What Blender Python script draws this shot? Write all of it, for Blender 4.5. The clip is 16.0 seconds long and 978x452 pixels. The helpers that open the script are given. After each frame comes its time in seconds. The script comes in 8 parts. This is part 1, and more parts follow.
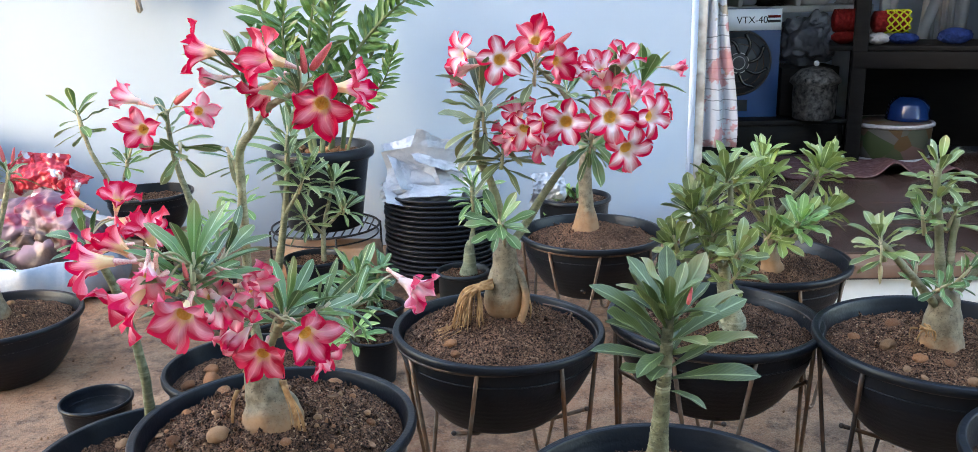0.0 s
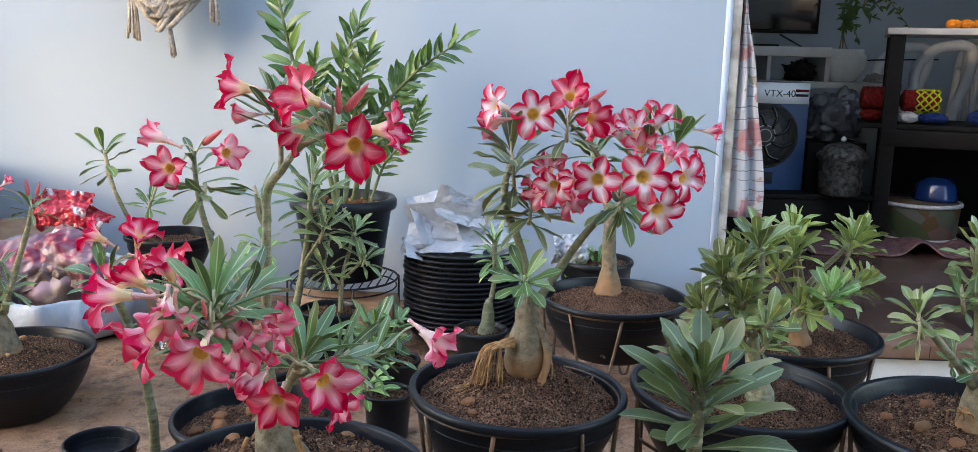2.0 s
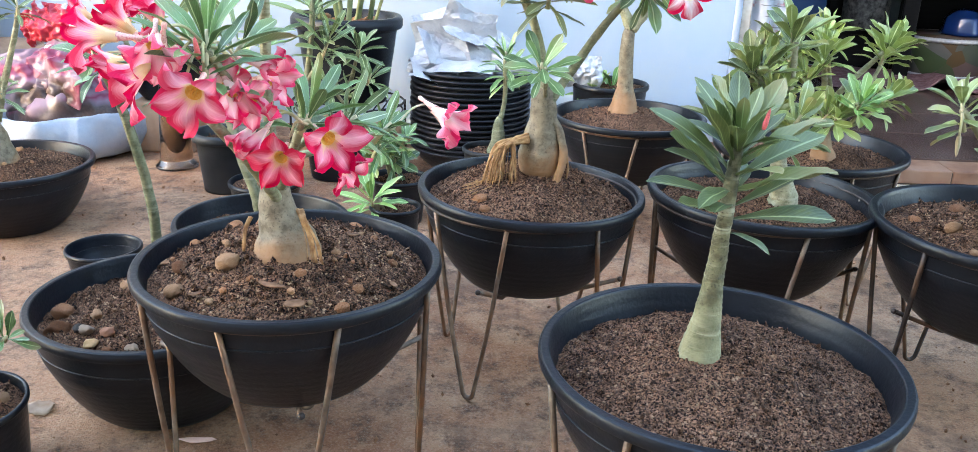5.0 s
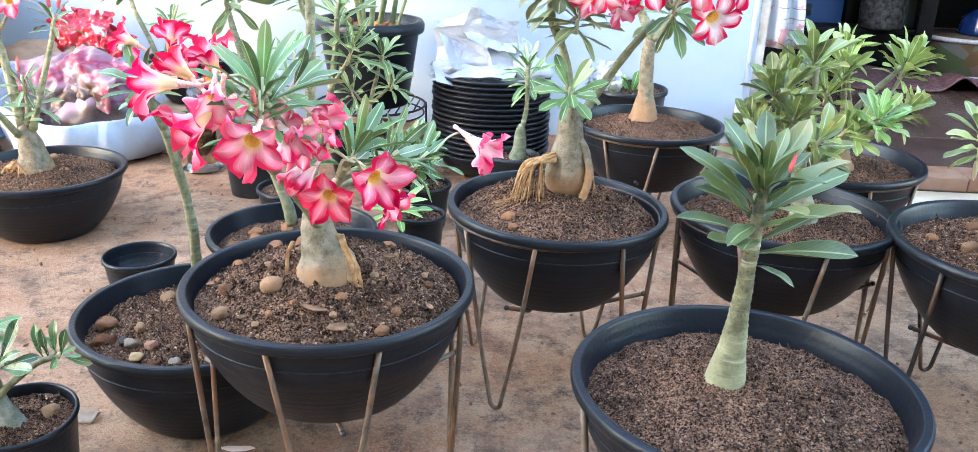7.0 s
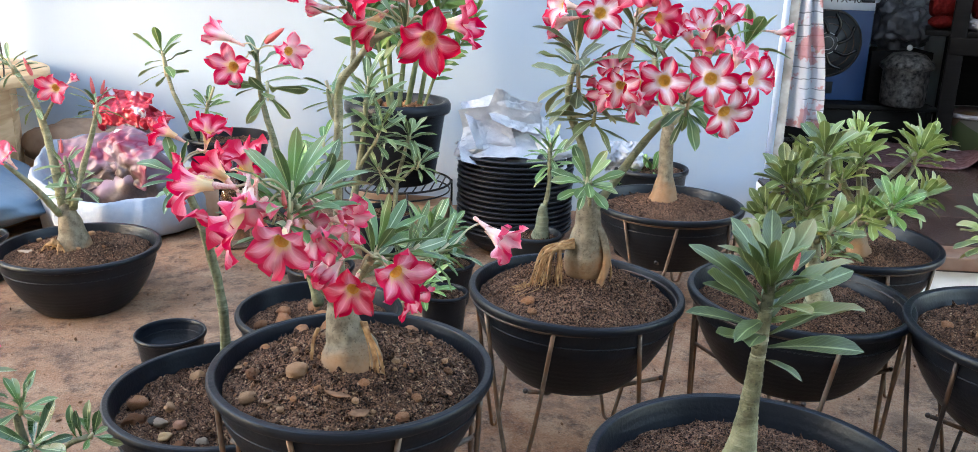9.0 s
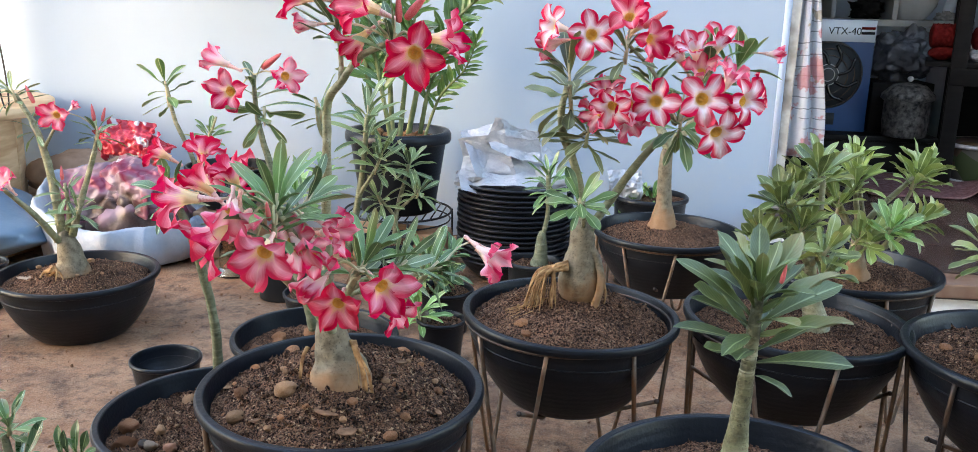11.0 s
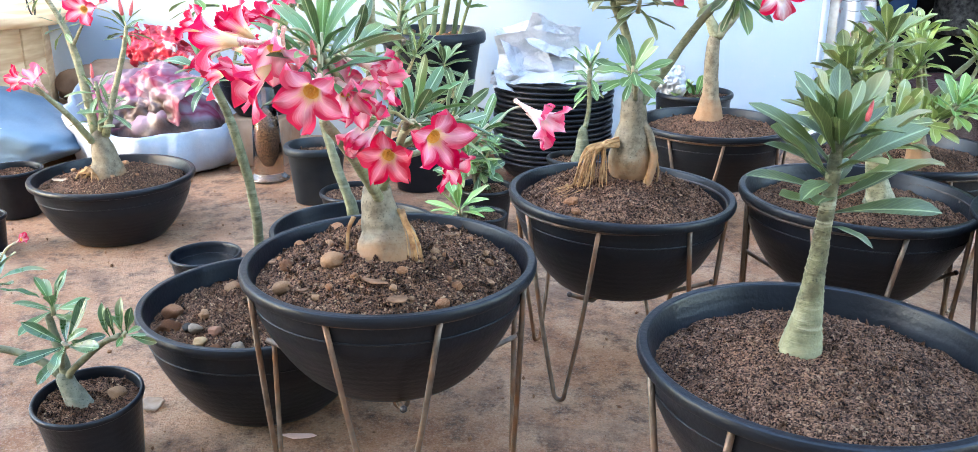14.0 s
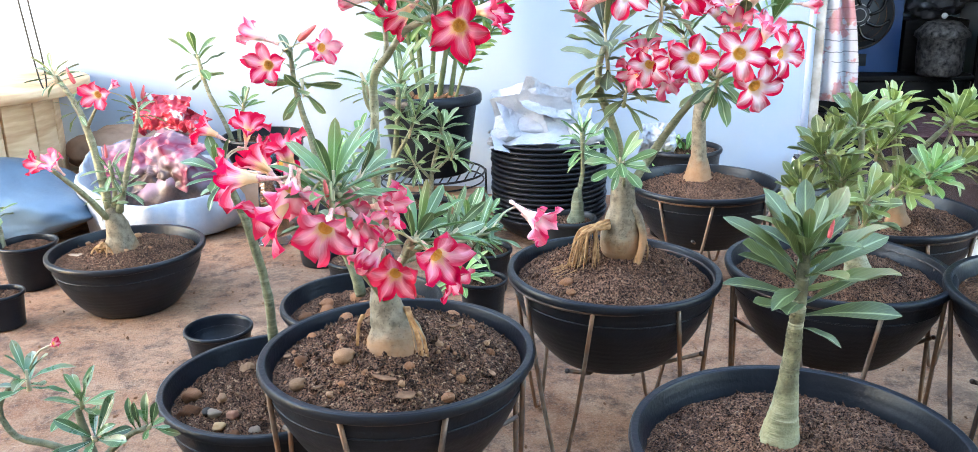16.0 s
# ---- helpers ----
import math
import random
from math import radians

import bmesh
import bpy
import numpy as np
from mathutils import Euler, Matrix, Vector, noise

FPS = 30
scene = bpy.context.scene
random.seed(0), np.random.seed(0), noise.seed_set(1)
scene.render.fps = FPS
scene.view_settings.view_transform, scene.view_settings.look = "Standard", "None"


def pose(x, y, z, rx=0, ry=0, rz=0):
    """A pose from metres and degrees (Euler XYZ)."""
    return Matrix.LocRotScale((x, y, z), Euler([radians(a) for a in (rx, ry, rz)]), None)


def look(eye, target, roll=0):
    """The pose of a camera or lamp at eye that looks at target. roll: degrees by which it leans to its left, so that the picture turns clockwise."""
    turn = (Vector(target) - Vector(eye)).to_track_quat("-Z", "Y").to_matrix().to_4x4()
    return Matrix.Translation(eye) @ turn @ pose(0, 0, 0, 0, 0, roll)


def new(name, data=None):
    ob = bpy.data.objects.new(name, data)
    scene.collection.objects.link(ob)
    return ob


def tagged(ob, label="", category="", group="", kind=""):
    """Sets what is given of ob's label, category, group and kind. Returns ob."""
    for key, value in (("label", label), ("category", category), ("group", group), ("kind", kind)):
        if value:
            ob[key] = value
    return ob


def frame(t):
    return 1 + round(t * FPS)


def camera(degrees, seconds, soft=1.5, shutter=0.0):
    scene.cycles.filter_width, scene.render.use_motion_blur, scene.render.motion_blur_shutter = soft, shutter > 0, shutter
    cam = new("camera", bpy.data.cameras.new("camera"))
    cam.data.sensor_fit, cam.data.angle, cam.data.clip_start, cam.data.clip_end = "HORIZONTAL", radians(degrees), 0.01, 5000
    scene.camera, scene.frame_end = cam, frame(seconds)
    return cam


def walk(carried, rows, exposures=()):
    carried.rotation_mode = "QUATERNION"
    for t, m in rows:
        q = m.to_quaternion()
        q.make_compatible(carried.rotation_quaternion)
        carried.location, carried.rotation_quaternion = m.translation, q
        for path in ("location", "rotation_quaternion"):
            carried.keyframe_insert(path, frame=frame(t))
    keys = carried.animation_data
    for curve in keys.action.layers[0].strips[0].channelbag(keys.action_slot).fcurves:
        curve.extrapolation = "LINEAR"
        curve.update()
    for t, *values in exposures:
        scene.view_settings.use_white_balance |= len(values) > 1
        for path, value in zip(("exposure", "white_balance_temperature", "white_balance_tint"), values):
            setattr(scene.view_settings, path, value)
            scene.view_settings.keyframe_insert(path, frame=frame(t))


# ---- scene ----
cam = camera(57.2, 16.0, soft=0.5)
PATH = [
    (0, (0.01, 0.012, 0.977), (-0.018, 1.946, 0.466), -1.2),
    (0.5, (-0.003, 0.003, 0.992), (-0.039, 1.954, 0.553), -0.8),
    (1, (-0.019, 0.001, 1.001), (-0.065, 1.958, 0.591), 0.4),
    (1.5, (-0.018, 0.014, 0.990), (-0.07, 1.975, 0.598), 1.2),
    (2, (-0.008, 0.04, 0.957), (-0.072, 2.003, 0.582), 1.4),
    (2.5, (-0.001, 0.063, 0.918), (-0.081, 2.024, 0.532), 1.6),
    (3, (-0.004, 0.088, 0.880), (-0.089, 2.029, 0.406), 2.0),
    (3.5, (-0.008, 0.087, 0.870), (-0.096, 2.016, 0.350), 2.0),
    (4, (-0.014, 0.084, 0.866), (-0.096, 2.008, 0.327), 2.0),
    (4.5, (-0.02, 0.089, 0.846), (-0.09, 1.994, 0.242), 2.1),
    (4.7, (-0.021, 0.09, 0.829), (-0.083, 1.981, 0.179), 2.1),
    (6.8, (-0.044, 0.067, 0.881), (-0.114, 1.927, 0.151), 1.8),
    (7, (-0.052, 0.061, 0.895), (-0.137, 1.929, 0.185), 2.0),
    (7.5, (-0.06, 0.046, 0.920), (-0.18, 1.934, 0.272), 1.9),
    (8, (-0.06, 0.038, 0.928), (-0.187, 1.94, 0.321), 1.9),
    (8.5, (-0.052, 0.036, 0.930), (-0.192, 1.942, 0.342), 1.9),
    (9, (-0.039, 0.028, 0.942), (-0.192, 1.939, 0.370), 1.7),
    (9.5, (-0.025, 0.021, 0.954), (-0.192, 1.937, 0.403), 1.6),
    (11.8, (-0.012, 0.029, 0.890), (-0.191, 1.961, 0.408), 1.4),
    (12, (-0.011, 0.03, 0.884), (-0.211, 1.958, 0.392), 1.5),
    (12.5, (-0.002, 0.039, 0.856), (-0.215, 1.951, 0.310), 2.5),
    (13, (-0.012, 0.049, 0.849), (-0.269, 1.948, 0.277), 2.6),
    (13.5, (-0.05, 0.053, 0.804), (-0.29, 1.939, 0.182), 3.3),
    (14, (-0.048, 0.056, 0.813), (-0.276, 1.935, 0.168), 0.2),
    (14.5, (-0.048, 0.059, 0.822), (-0.269, 1.934, 0.162), -0.6),
    (15, (-0.048, 0.055, 0.830), (-0.265, 1.924, 0.152), -0.6),
    (15.5, (-0.049, 0.044, 0.855), (-0.26, 1.909, 0.162), -0.6),
    (16, (-0.038, 0.001, 0.938), (-0.269, 1.898, 0.347), -1.3),
]
EXPOSURES = [(t, e + 2.74, kelvin, tint) for t, e, kelvin, tint in (
    (0, 0.84, 6650, 10), (1.0, 0.56, 6750, 11), (1.5, 0.38, 6800, 12), (2.5, 0.46, 6800, 12), (3.5, 0.80, 6800, 11), (4.5, 1.18, 6700, 10), (7, 1.66, 6450, 10), (8, 1.06, 6700, 10.5),
    (9, 0.88, 6850, 11.5), (9.5, 0.80, 6900, 12), (12, 0.76, 6850, 12), (12.5, 0.90, 6850, 12), (13.5, 1.28, 6500, 10.5), (14.5, 1.64, 6300, 9.5), (15.5, 1.62, 6300, 9.5), (16, 1.40, 6450, 10))]
walk(cam, [(t, look(eye, target, roll)) for t, eye, target, roll in PATH], EXPOSURES)

# ---------------------------------------------------------------- world, sun
SUN_ELEV, SUN_AZ = 20.0, 225.0   # azimuth counted clockwise from +y (the house wall)
world = bpy.data.worlds.new("sky")
scene.world = world
world.use_nodes = True
wn = world.node_tree
sky = wn.nodes.new("ShaderNodeTexSky")
sky.sky_type, sky.sun_disc = "NISHITA", False
sky.sun_elevation, sky.sun_rotation = radians(SUN_ELEV), radians(SUN_AZ)
wn.links.new(sky.outputs[0], wn.nodes["Background"].inputs[0])
wn.nodes["Background"].inputs[1].default_value = 0.15
sun = new("sun", bpy.data.lights.new("sun", "SUN"))
sun.data.energy, sun.data.angle, sun.data.color = 0.38, radians(18), (1.0, 0.68, 0.34)
_d = Vector((math.sin(radians(SUN_AZ)) * math.cos(radians(SUN_ELEV)), math.cos(radians(SUN_AZ)) * math.cos(radians(SUN_ELEV)), math.sin(radians(SUN_ELEV))))
sun.matrix_world = look(_d * 20, (0, 0, 0))


# ---------------------------------------------------------------- materials
def mat(name, rough=0.6, metal=0.0, spec=0.5):
    m = bpy.data.materials.new(name)
    m.use_nodes = True
    b = m.node_tree.nodes["Principled BSDF"]
    b.inputs["Roughness"].default_value, b.inputs["Metallic"].default_value = rough, metal
    b.inputs["Specular IOR Level"].default_value = spec
    return m, m.node_tree, b


def node(nt, kind, **kw):
    n = nt.nodes.new(kind)
    for k, v in kw.items():
        n.inputs[k].default_value = v
    return n


def ramp(nt, fac, stops):
    r = nt.nodes.new("ShaderNodeValToRGB")
    e = r.color_ramp.elements
    while len(e) < len(stops):
        e.new(0.5)
    for i, (p, c) in enumerate(stops):
        e[i].position, e[i].color = p, (*c, 1)
    nt.links.new(fac, r.inputs[0])
    return r.outputs[0]


def coords(nt, which="Object", scale=(1, 1, 1)):
    t = nt.nodes.new("ShaderNodeTexCoord")
    m = nt.nodes.new("ShaderNodeMapping")
    m.inputs["Scale"].default_value = scale
    nt.links.new(t.outputs[which], m.inputs[0])
    return m.outputs[0]


def noise_tex(nt, vec, scale, detail=4, rough=0.55):
    n = node(nt, "ShaderNodeTexNoise", Scale=scale, Detail=detail, Roughness=rough)
    nt.links.new(vec, n.inputs["Vector"])
    return n.outputs["Fac"]


def mix(nt, fac, a, b, mode="MIX"):
    m = nt.nodes.new("ShaderNodeMix")
    m.data_type, m.blend_type = "RGBA", mode
    for sock, val in ((m.inputs[0], fac), (m.inputs[6], a), (m.inputs[7], b)):
        if isinstance(val, (int, float)):
            sock.default_value = val
        elif isinstance(val, tuple):
            sock.default_value = (*val, 1)
        else:
            nt.links.new(val, sock)
    return m.outputs[2]


def math_node(nt, op, a, b=0.0):
    m = nt.nodes.new("ShaderNodeMath")
    m.operation = op
    for sock, val in ((m.inputs[0], a), (m.inputs[1], b)):
        if isinstance(val, (int, float)):
            sock.default_value = val
        else:
            nt.links.new(val, sock)
    return m.outputs[0]


def bump(nt, bsdf, height, strength=0.3, dist=0.01):
    b = node(nt, "ShaderNodeBump", Strength=strength, Distance=dist)
    nt.links.new(height, b.inputs["Height"])
    nt.links.new(b.outputs[0], bsdf.inputs["Normal"])


def noisy(name, c1, c2, scale, rough=0.6, metal=0.0, spec=0.5, bstr=0.2, bscale=None, which="Object", stretch=(1, 1, 1), c3=None, s3=6.0, bdist=0.004, rnd=0.0):
    """Two colours mixed by grain, a third in larger stains, and a fine relief."""
    m, nt, b = mat(name, rough, metal, spec)
    v = coords(nt, which, stretch)
    f = noise_tex(nt, v, scale)
    col = ramp(nt, f, ((0.3, c1), (0.7, c2)))
    if c3:
        g = noise_tex(nt, v, s3, 3)
        col = mix(nt, ramp(nt, g, ((0.45, (0, 0, 0)), (0.7, (1, 1, 1)))), col, c3)
    if rnd:
        o = nt.nodes.new("ShaderNodeObjectInfo")
        h = node(nt, "ShaderNodeHueSaturation")
        nt.links.new(math_node(nt, "ADD", math_node(nt, "MULTIPLY", o.outputs["Random"], rnd), 1 - rnd / 2), h.inputs["Value"])
        nt.links.new(col, h.inputs["Color"])
        col = h.outputs[0]
    nt.links.new(col, b.inputs["Base Color"])
    if bstr:
        bump(nt, b, noise_tex(nt, v, bscale or scale * 2, 5), bstr, bdist)
    return m


def concrete_material():
    m, nt, b = mat("worn_concrete", 0.9, 0, 0.3)
    v = coords(nt)
    big = noise_tex(nt, v, 1.7, 6, 0.62)
    mid = noise_tex(nt, v, 9.0, 6, 0.65)
    fine = noise_tex(nt, v, 240.0, 3, 0.7)
    col = ramp(nt, big, ((0.30, (0.17, 0.062, 0.027)), (0.48, (0.310, 0.150, 0.075)), (0.70, (0.45, 0.268, 0.160))))
    col = mix(nt, ramp(nt, mid, ((0.46, (0, 0, 0)), (0.66, (0.6, 0.6, 0.6)))), col, (0.45, 0.285, 0.172))
    spots = noise_tex(nt, v, 14.0, 6, 0.75)
    col = mix(nt, ramp(nt, spots, ((0.49, (0, 0, 0)), (0.66, (0.95, 0.95, 0.95)))), col, (0.075, 0.040, 0.024))
    col = mix(nt, ramp(nt, fine, ((0.50, (0.0, 0.0, 0.0)), (0.76, (0.45, 0.45, 0.45)))), col, (0.50, 0.38, 0.28))
    col = mix(nt, ramp(nt, fine, ((0.28, (0.65, 0.65, 0.65)), (0.44, (0, 0, 0)))), col, (0.115, 0.066, 0.040))
    dirt = noise_tex(nt, v, 3.4, 8, 0.72)   # swept soil that lies in patches
    col = mix(nt, ramp(nt, dirt, ((0.52, (0, 0, 0)), (0.60, (0.55, 0.55, 0.55)), (0.70, (0.85, 0.85, 0.85)))), col, (0.100, 0.054, 0.033))
    sand = noise_tex(nt, v, 75.0, 5, 0.75)   # sandy crust
    col = mix(nt, ramp(nt, sand, ((0.32, (0.55, 0.55, 0.55)), (0.45, (0, 0, 0)))), col, (0.095, 0.050, 0.030))
    crack = nt.nodes.new("ShaderNodeTexVoronoi")
    crack.feature = "DISTANCE_TO_EDGE"
    crack.inputs["Scale"].default_value = 0.9
    wob = node(nt, "ShaderNodeTexNoise", Scale=3.0, Detail=8.0, Roughness=0.7)
    nt.links.new(v, wob.inputs["Vector"])
    nt.links.new(mix(nt, 0.35, v, wob.outputs["Color"]), crack.inputs["Vector"])
    part_ = ramp(nt, big, ((0.5, (0, 0, 0)), (0.6, (0.6, 0.6, 0.6))))
    col = mix(nt, mix(nt, part_, (0, 0, 0), ramp(nt, crack.outputs["Distance"], ((0.0, (1, 1, 1)), (0.004, (0, 0, 0))))), col, (0.09, 0.06, 0.04))
    nt.links.new(col, b.inputs["Base Color"])
    h = math_node(nt, "ADD", math_node(nt, "ADD", math_node(nt, "MULTIPLY", fine, 0.5), mid), math_node(nt, "MULTIPLY", sand, 0.8))
    bump(nt, b, h, 0.9, 0.008)
    return m


def plaster_material(name, base, dirty, zdirt=True):
    m, nt, b = mat(name, 0.75, 0, 0.3)
    v = coords(nt)
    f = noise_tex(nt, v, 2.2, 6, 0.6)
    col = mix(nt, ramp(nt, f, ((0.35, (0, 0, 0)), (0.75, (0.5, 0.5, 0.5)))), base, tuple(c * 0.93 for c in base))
    sp = noise_tex(nt, v, 38.0, 2, 0.5)
    col = mix(nt, ramp(nt, sp, ((0.70, (0, 0, 0)), (0.78, (0.28, 0.28, 0.28)))), col, dirty)
    if zdirt:  # splash stains and moss at the foot of the wall
        s = nt.nodes.new("ShaderNodeSeparateXYZ")
        nt.links.new(v, s.inputs[0])
        n2 = noise_tex(nt, v, 5.0, 6, 0.7)
        low = math_node(nt, "SUBTRACT", math_node(nt, "MULTIPLY", n2, 0.95), s.outputs["Z"])
        col = mix(nt, ramp(nt, low, ((0.15, (0, 0, 0)), (0.6, (0.55, 0.55, 0.55)))), col, dirty)
    nt.links.new(col, b.inputs["Base Color"])
    bump(nt, b, noise_tex(nt, v, 60.0, 5, 0.6), 0.12, 0.004)
    return m


def leaf_material(name, dark, light, rib, gloss=0.42, warm=(0.28, 0.20, 0.09), rib_w=0.065):
    m, nt, b = mat(name, gloss, 0, 0.72)
    uv = nt.nodes.new("ShaderNodeUVMap")
    s = nt.nodes.new("ShaderNodeSeparateXYZ")
    nt.links.new(uv.outputs[0], s.inputs[0])
    across = math_node(nt, "ABSOLUTE", math_node(nt, "SUBTRACT", s.outputs["X"], 0.5))
    o = nt.nodes.new("ShaderNodeObjectInfo")
    rnd = o.outputs["Random"]
    col = mix(nt, rnd, dark, light)
    v = coords(nt)
    pat = noise_tex(nt, v, 2.6, 5, 0.6)
    col = mix(nt, ramp(nt, pat, ((0.42, (0, 0, 0)), (0.72, (0.55, 0.55, 0.55)))), col, light)
    # tips and margins that turned brown on a few leaves
    tip = math_node(nt, "MULTIPLY", s.outputs["Y"], math_node(nt, "GREATER_THAN", rnd, 0.80))
    col = mix(nt, ramp(nt, tip, ((0.55, (0, 0, 0)), (1.0, (0.6, 0.6, 0.6)))), col, warm)
    # side veins
    w = nt.nodes.new("ShaderNodeTexWave")
    w.inputs["Scale"].default_value = 4.2
    w.inputs["Distortion"].default_value = 0.6
    sk = nt.nodes.new("ShaderNodeCombineXYZ")
    nt.links.new(math_node(nt, "SUBTRACT", s.outputs["Y"], math_node(nt, "MULTIPLY", across, 0.55)), sk.inputs[0])
    nt.links.new(sk.outputs[0], w.inputs["Vector"])
    col = mix(nt, ramp(nt, w.outputs["Fac"], ((0.80, (0, 0, 0)), (1.0, (0.10, 0.10, 0.10)))), col, rib)
    col = mix(nt, ramp(nt, across, ((0.0, (0.85, 0.85, 0.85)), (rib_w * 0.35, (0.75, 0.75, 0.75)), (rib_w, (0, 0, 0)))), col, rib)
    col = mix(nt, ramp(nt, across, ((0.43, (0, 0, 0)), (0.5, (0.26, 0.26, 0.26)))), col, rib)
    nt.links.new(col, b.inputs["Base Color"])
    rr = math_node(nt, "ADD", math_node(nt, "MULTIPLY", pat, 0.3), gloss - 0.12)
    nt.links.new(rr, b.inputs["Roughness"])
    b.inputs["Subsurface Weight"].default_value = 0.0
    bump(nt, b, w.outputs["Fac"], 0.10, 0.008)
    t = nt.nodes.new("ShaderNodeBsdfTranslucent")
    nt.links.new(col, t.inputs[0])
    ms = nt.nodes.new("ShaderNodeMixShader")
    ms.inputs[0].default_value = 0.12
    nt.links.new(b.outputs[0], ms.inputs[1])
    nt.links.new(t.outputs[0], ms.inputs[2])
    nt.links.new(ms.outputs[0], nt.nodes["Material Output"].inputs[0])
    return m


def petal_material(name, throat, body, edge, spread=0.5):
    m, nt, b = mat(name, 0.55, 0, 0.12)
    uv = nt.nodes.new("ShaderNodeUVMap")
    s = nt.nodes.new("ShaderNodeSeparateXYZ")
    nt.links.new(uv.outputs[0], s.inputs[0])
    across = math_node(nt, "ABSOLUTE", math_node(nt, "SUBTRACT", s.outputs["X"], 0.5))
    um = nt.nodes.new("ShaderNodeMapping")   # streaks that run along the petal
    um.inputs["Scale"].default_value = (9.0, 1.1, 1.0)
    nt.links.new(uv.outputs[0], um.inputs[0])
    n = noise_tex(nt, um.outputs[0], 1.6, 4, 0.6)
    rim = math_node(nt, "MULTIPLY", math_node(nt, "POWER", math_node(nt, "MULTIPLY", across, 2.0), 1.7), 0.62)
    e = math_node(nt, "ADD", math_node(nt, "MULTIPLY", s.outputs["Y"], 0.46), math_node(nt, "MULTIPLY", rim, ramp(nt, s.outputs["Y"], ((0.32, (0, 0, 0)), (0.62, (1, 1, 1))))))
    e = math_node(nt, "ADD", e, math_node(nt, "MULTIPLY", math_node(nt, "SUBTRACT", n, 0.5), 0.42))
    col = ramp(nt, e, ((0.13, throat), (0.28, body), (spread, tuple((x + y) / 2 for x, y in zip(body, edge))), (min(0.98, spread + 0.25), edge)))
    st = nt.nodes.new("ShaderNodeTexWave")  # fine veins along the petal
    st.inputs["Scale"].default_value = 5.0
    st.inputs["Distortion"].default_value = 1.5
    nt.links.new(uv.outputs[0], st.inputs["Vector"])
    col = mix(nt, math_node(nt, "MULTIPLY", st.outputs["Fac"], 0.08), col, edge)
    o = nt.nodes.new("ShaderNodeObjectInfo")
    hs = node(nt, "ShaderNodeHueSaturation")
    nt.links.new(math_node(nt, "ADD", math_node(nt, "MULTIPLY", o.outputs["Random"], 0.25), 0.87), hs.inputs["Value"])
    nt.links.new(math_node(nt, "ADD", math_node(nt, "MULTIPLY", o.outputs["Random"], -0.22), 1.14), hs.inputs["Saturation"])
    nt.links.new(col, hs.inputs["Color"])
    nt.links.new(hs.outputs[0], b.inputs["Base Color"])
    bump(nt, b, st.outputs["Fac"], 0.15, 0.004)
    t = nt.nodes.new("ShaderNodeBsdfTranslucent")
    nt.links.new(hs.outputs[0], t.inputs[0])
    ms = nt.nodes.new("ShaderNodeMixShader")
    ms.inputs[0].default_value = 0.3
    nt.links.new(b.outputs[0], ms.inputs[1])
    nt.links.new(t.outputs[0], ms.inputs[2])
    nt.links.new(ms.outputs[0], nt.nodes["Material Output"].inputs[0])
    return m


def bark_material(name, c1, c2, ring, low, stained=False, ringed=0.5, foot=0.72):
    m, nt, b = mat(name, 0.65, 0, 0.35)
    v = coords(nt)
    n1 = noise_tex(nt, v, 60.0, 6, 0.65)
    n2 = noise_tex(nt, v, 260.0, 3, 0.6)
    col = ramp(nt, n1, ((0.36, c1), (0.60, c2)))
    vs = coords(nt, "Object", (12, 12, 110))
    rings = noise_tex(nt, vs, 1.0, 3, 0.6)
    col = mix(nt, ramp(nt, rings, ((0.54, (0, 0, 0)), (0.66, (ringed, ringed, ringed)))), col, ring)
    specks = noise_tex(nt, v, 330.0, 2, 0.5)
    col = mix(nt, ramp(nt, specks, ((0.60, (0, 0, 0)), (0.70, (0.6, 0.6, 0.6)))), col, tuple(q * 0.35 for q in c1))
    big = noise_tex(nt, v, 16.0, 4, 0.6)
    if stained:  # soil has stained the foot
        gz = nt.nodes.new("ShaderNodeSeparateXYZ")
        nt.links.new(coords(nt, "Generated"), gz.inputs[0])
        big = math_node(nt, "SUBTRACT", math_node(nt, "ADD", math_node(nt, "MULTIPLY", big, 0.8), foot), math_node(nt, "MULTIPLY", gz.outputs["Z"], 1.05))
    col = mix(nt, ramp(nt, big, ((0.47, (0, 0, 0)), (0.70, (0.75, 0.75, 0.75)))), col, low)
    nt.links.new(col, b.inputs["Base Color"])
    bump(nt, b, math_node(nt, "ADD", rings, math_node(nt, "MULTIPLY", n2, 0.5)), 0.2 + ringed * 0.8, 0.004)
    return m


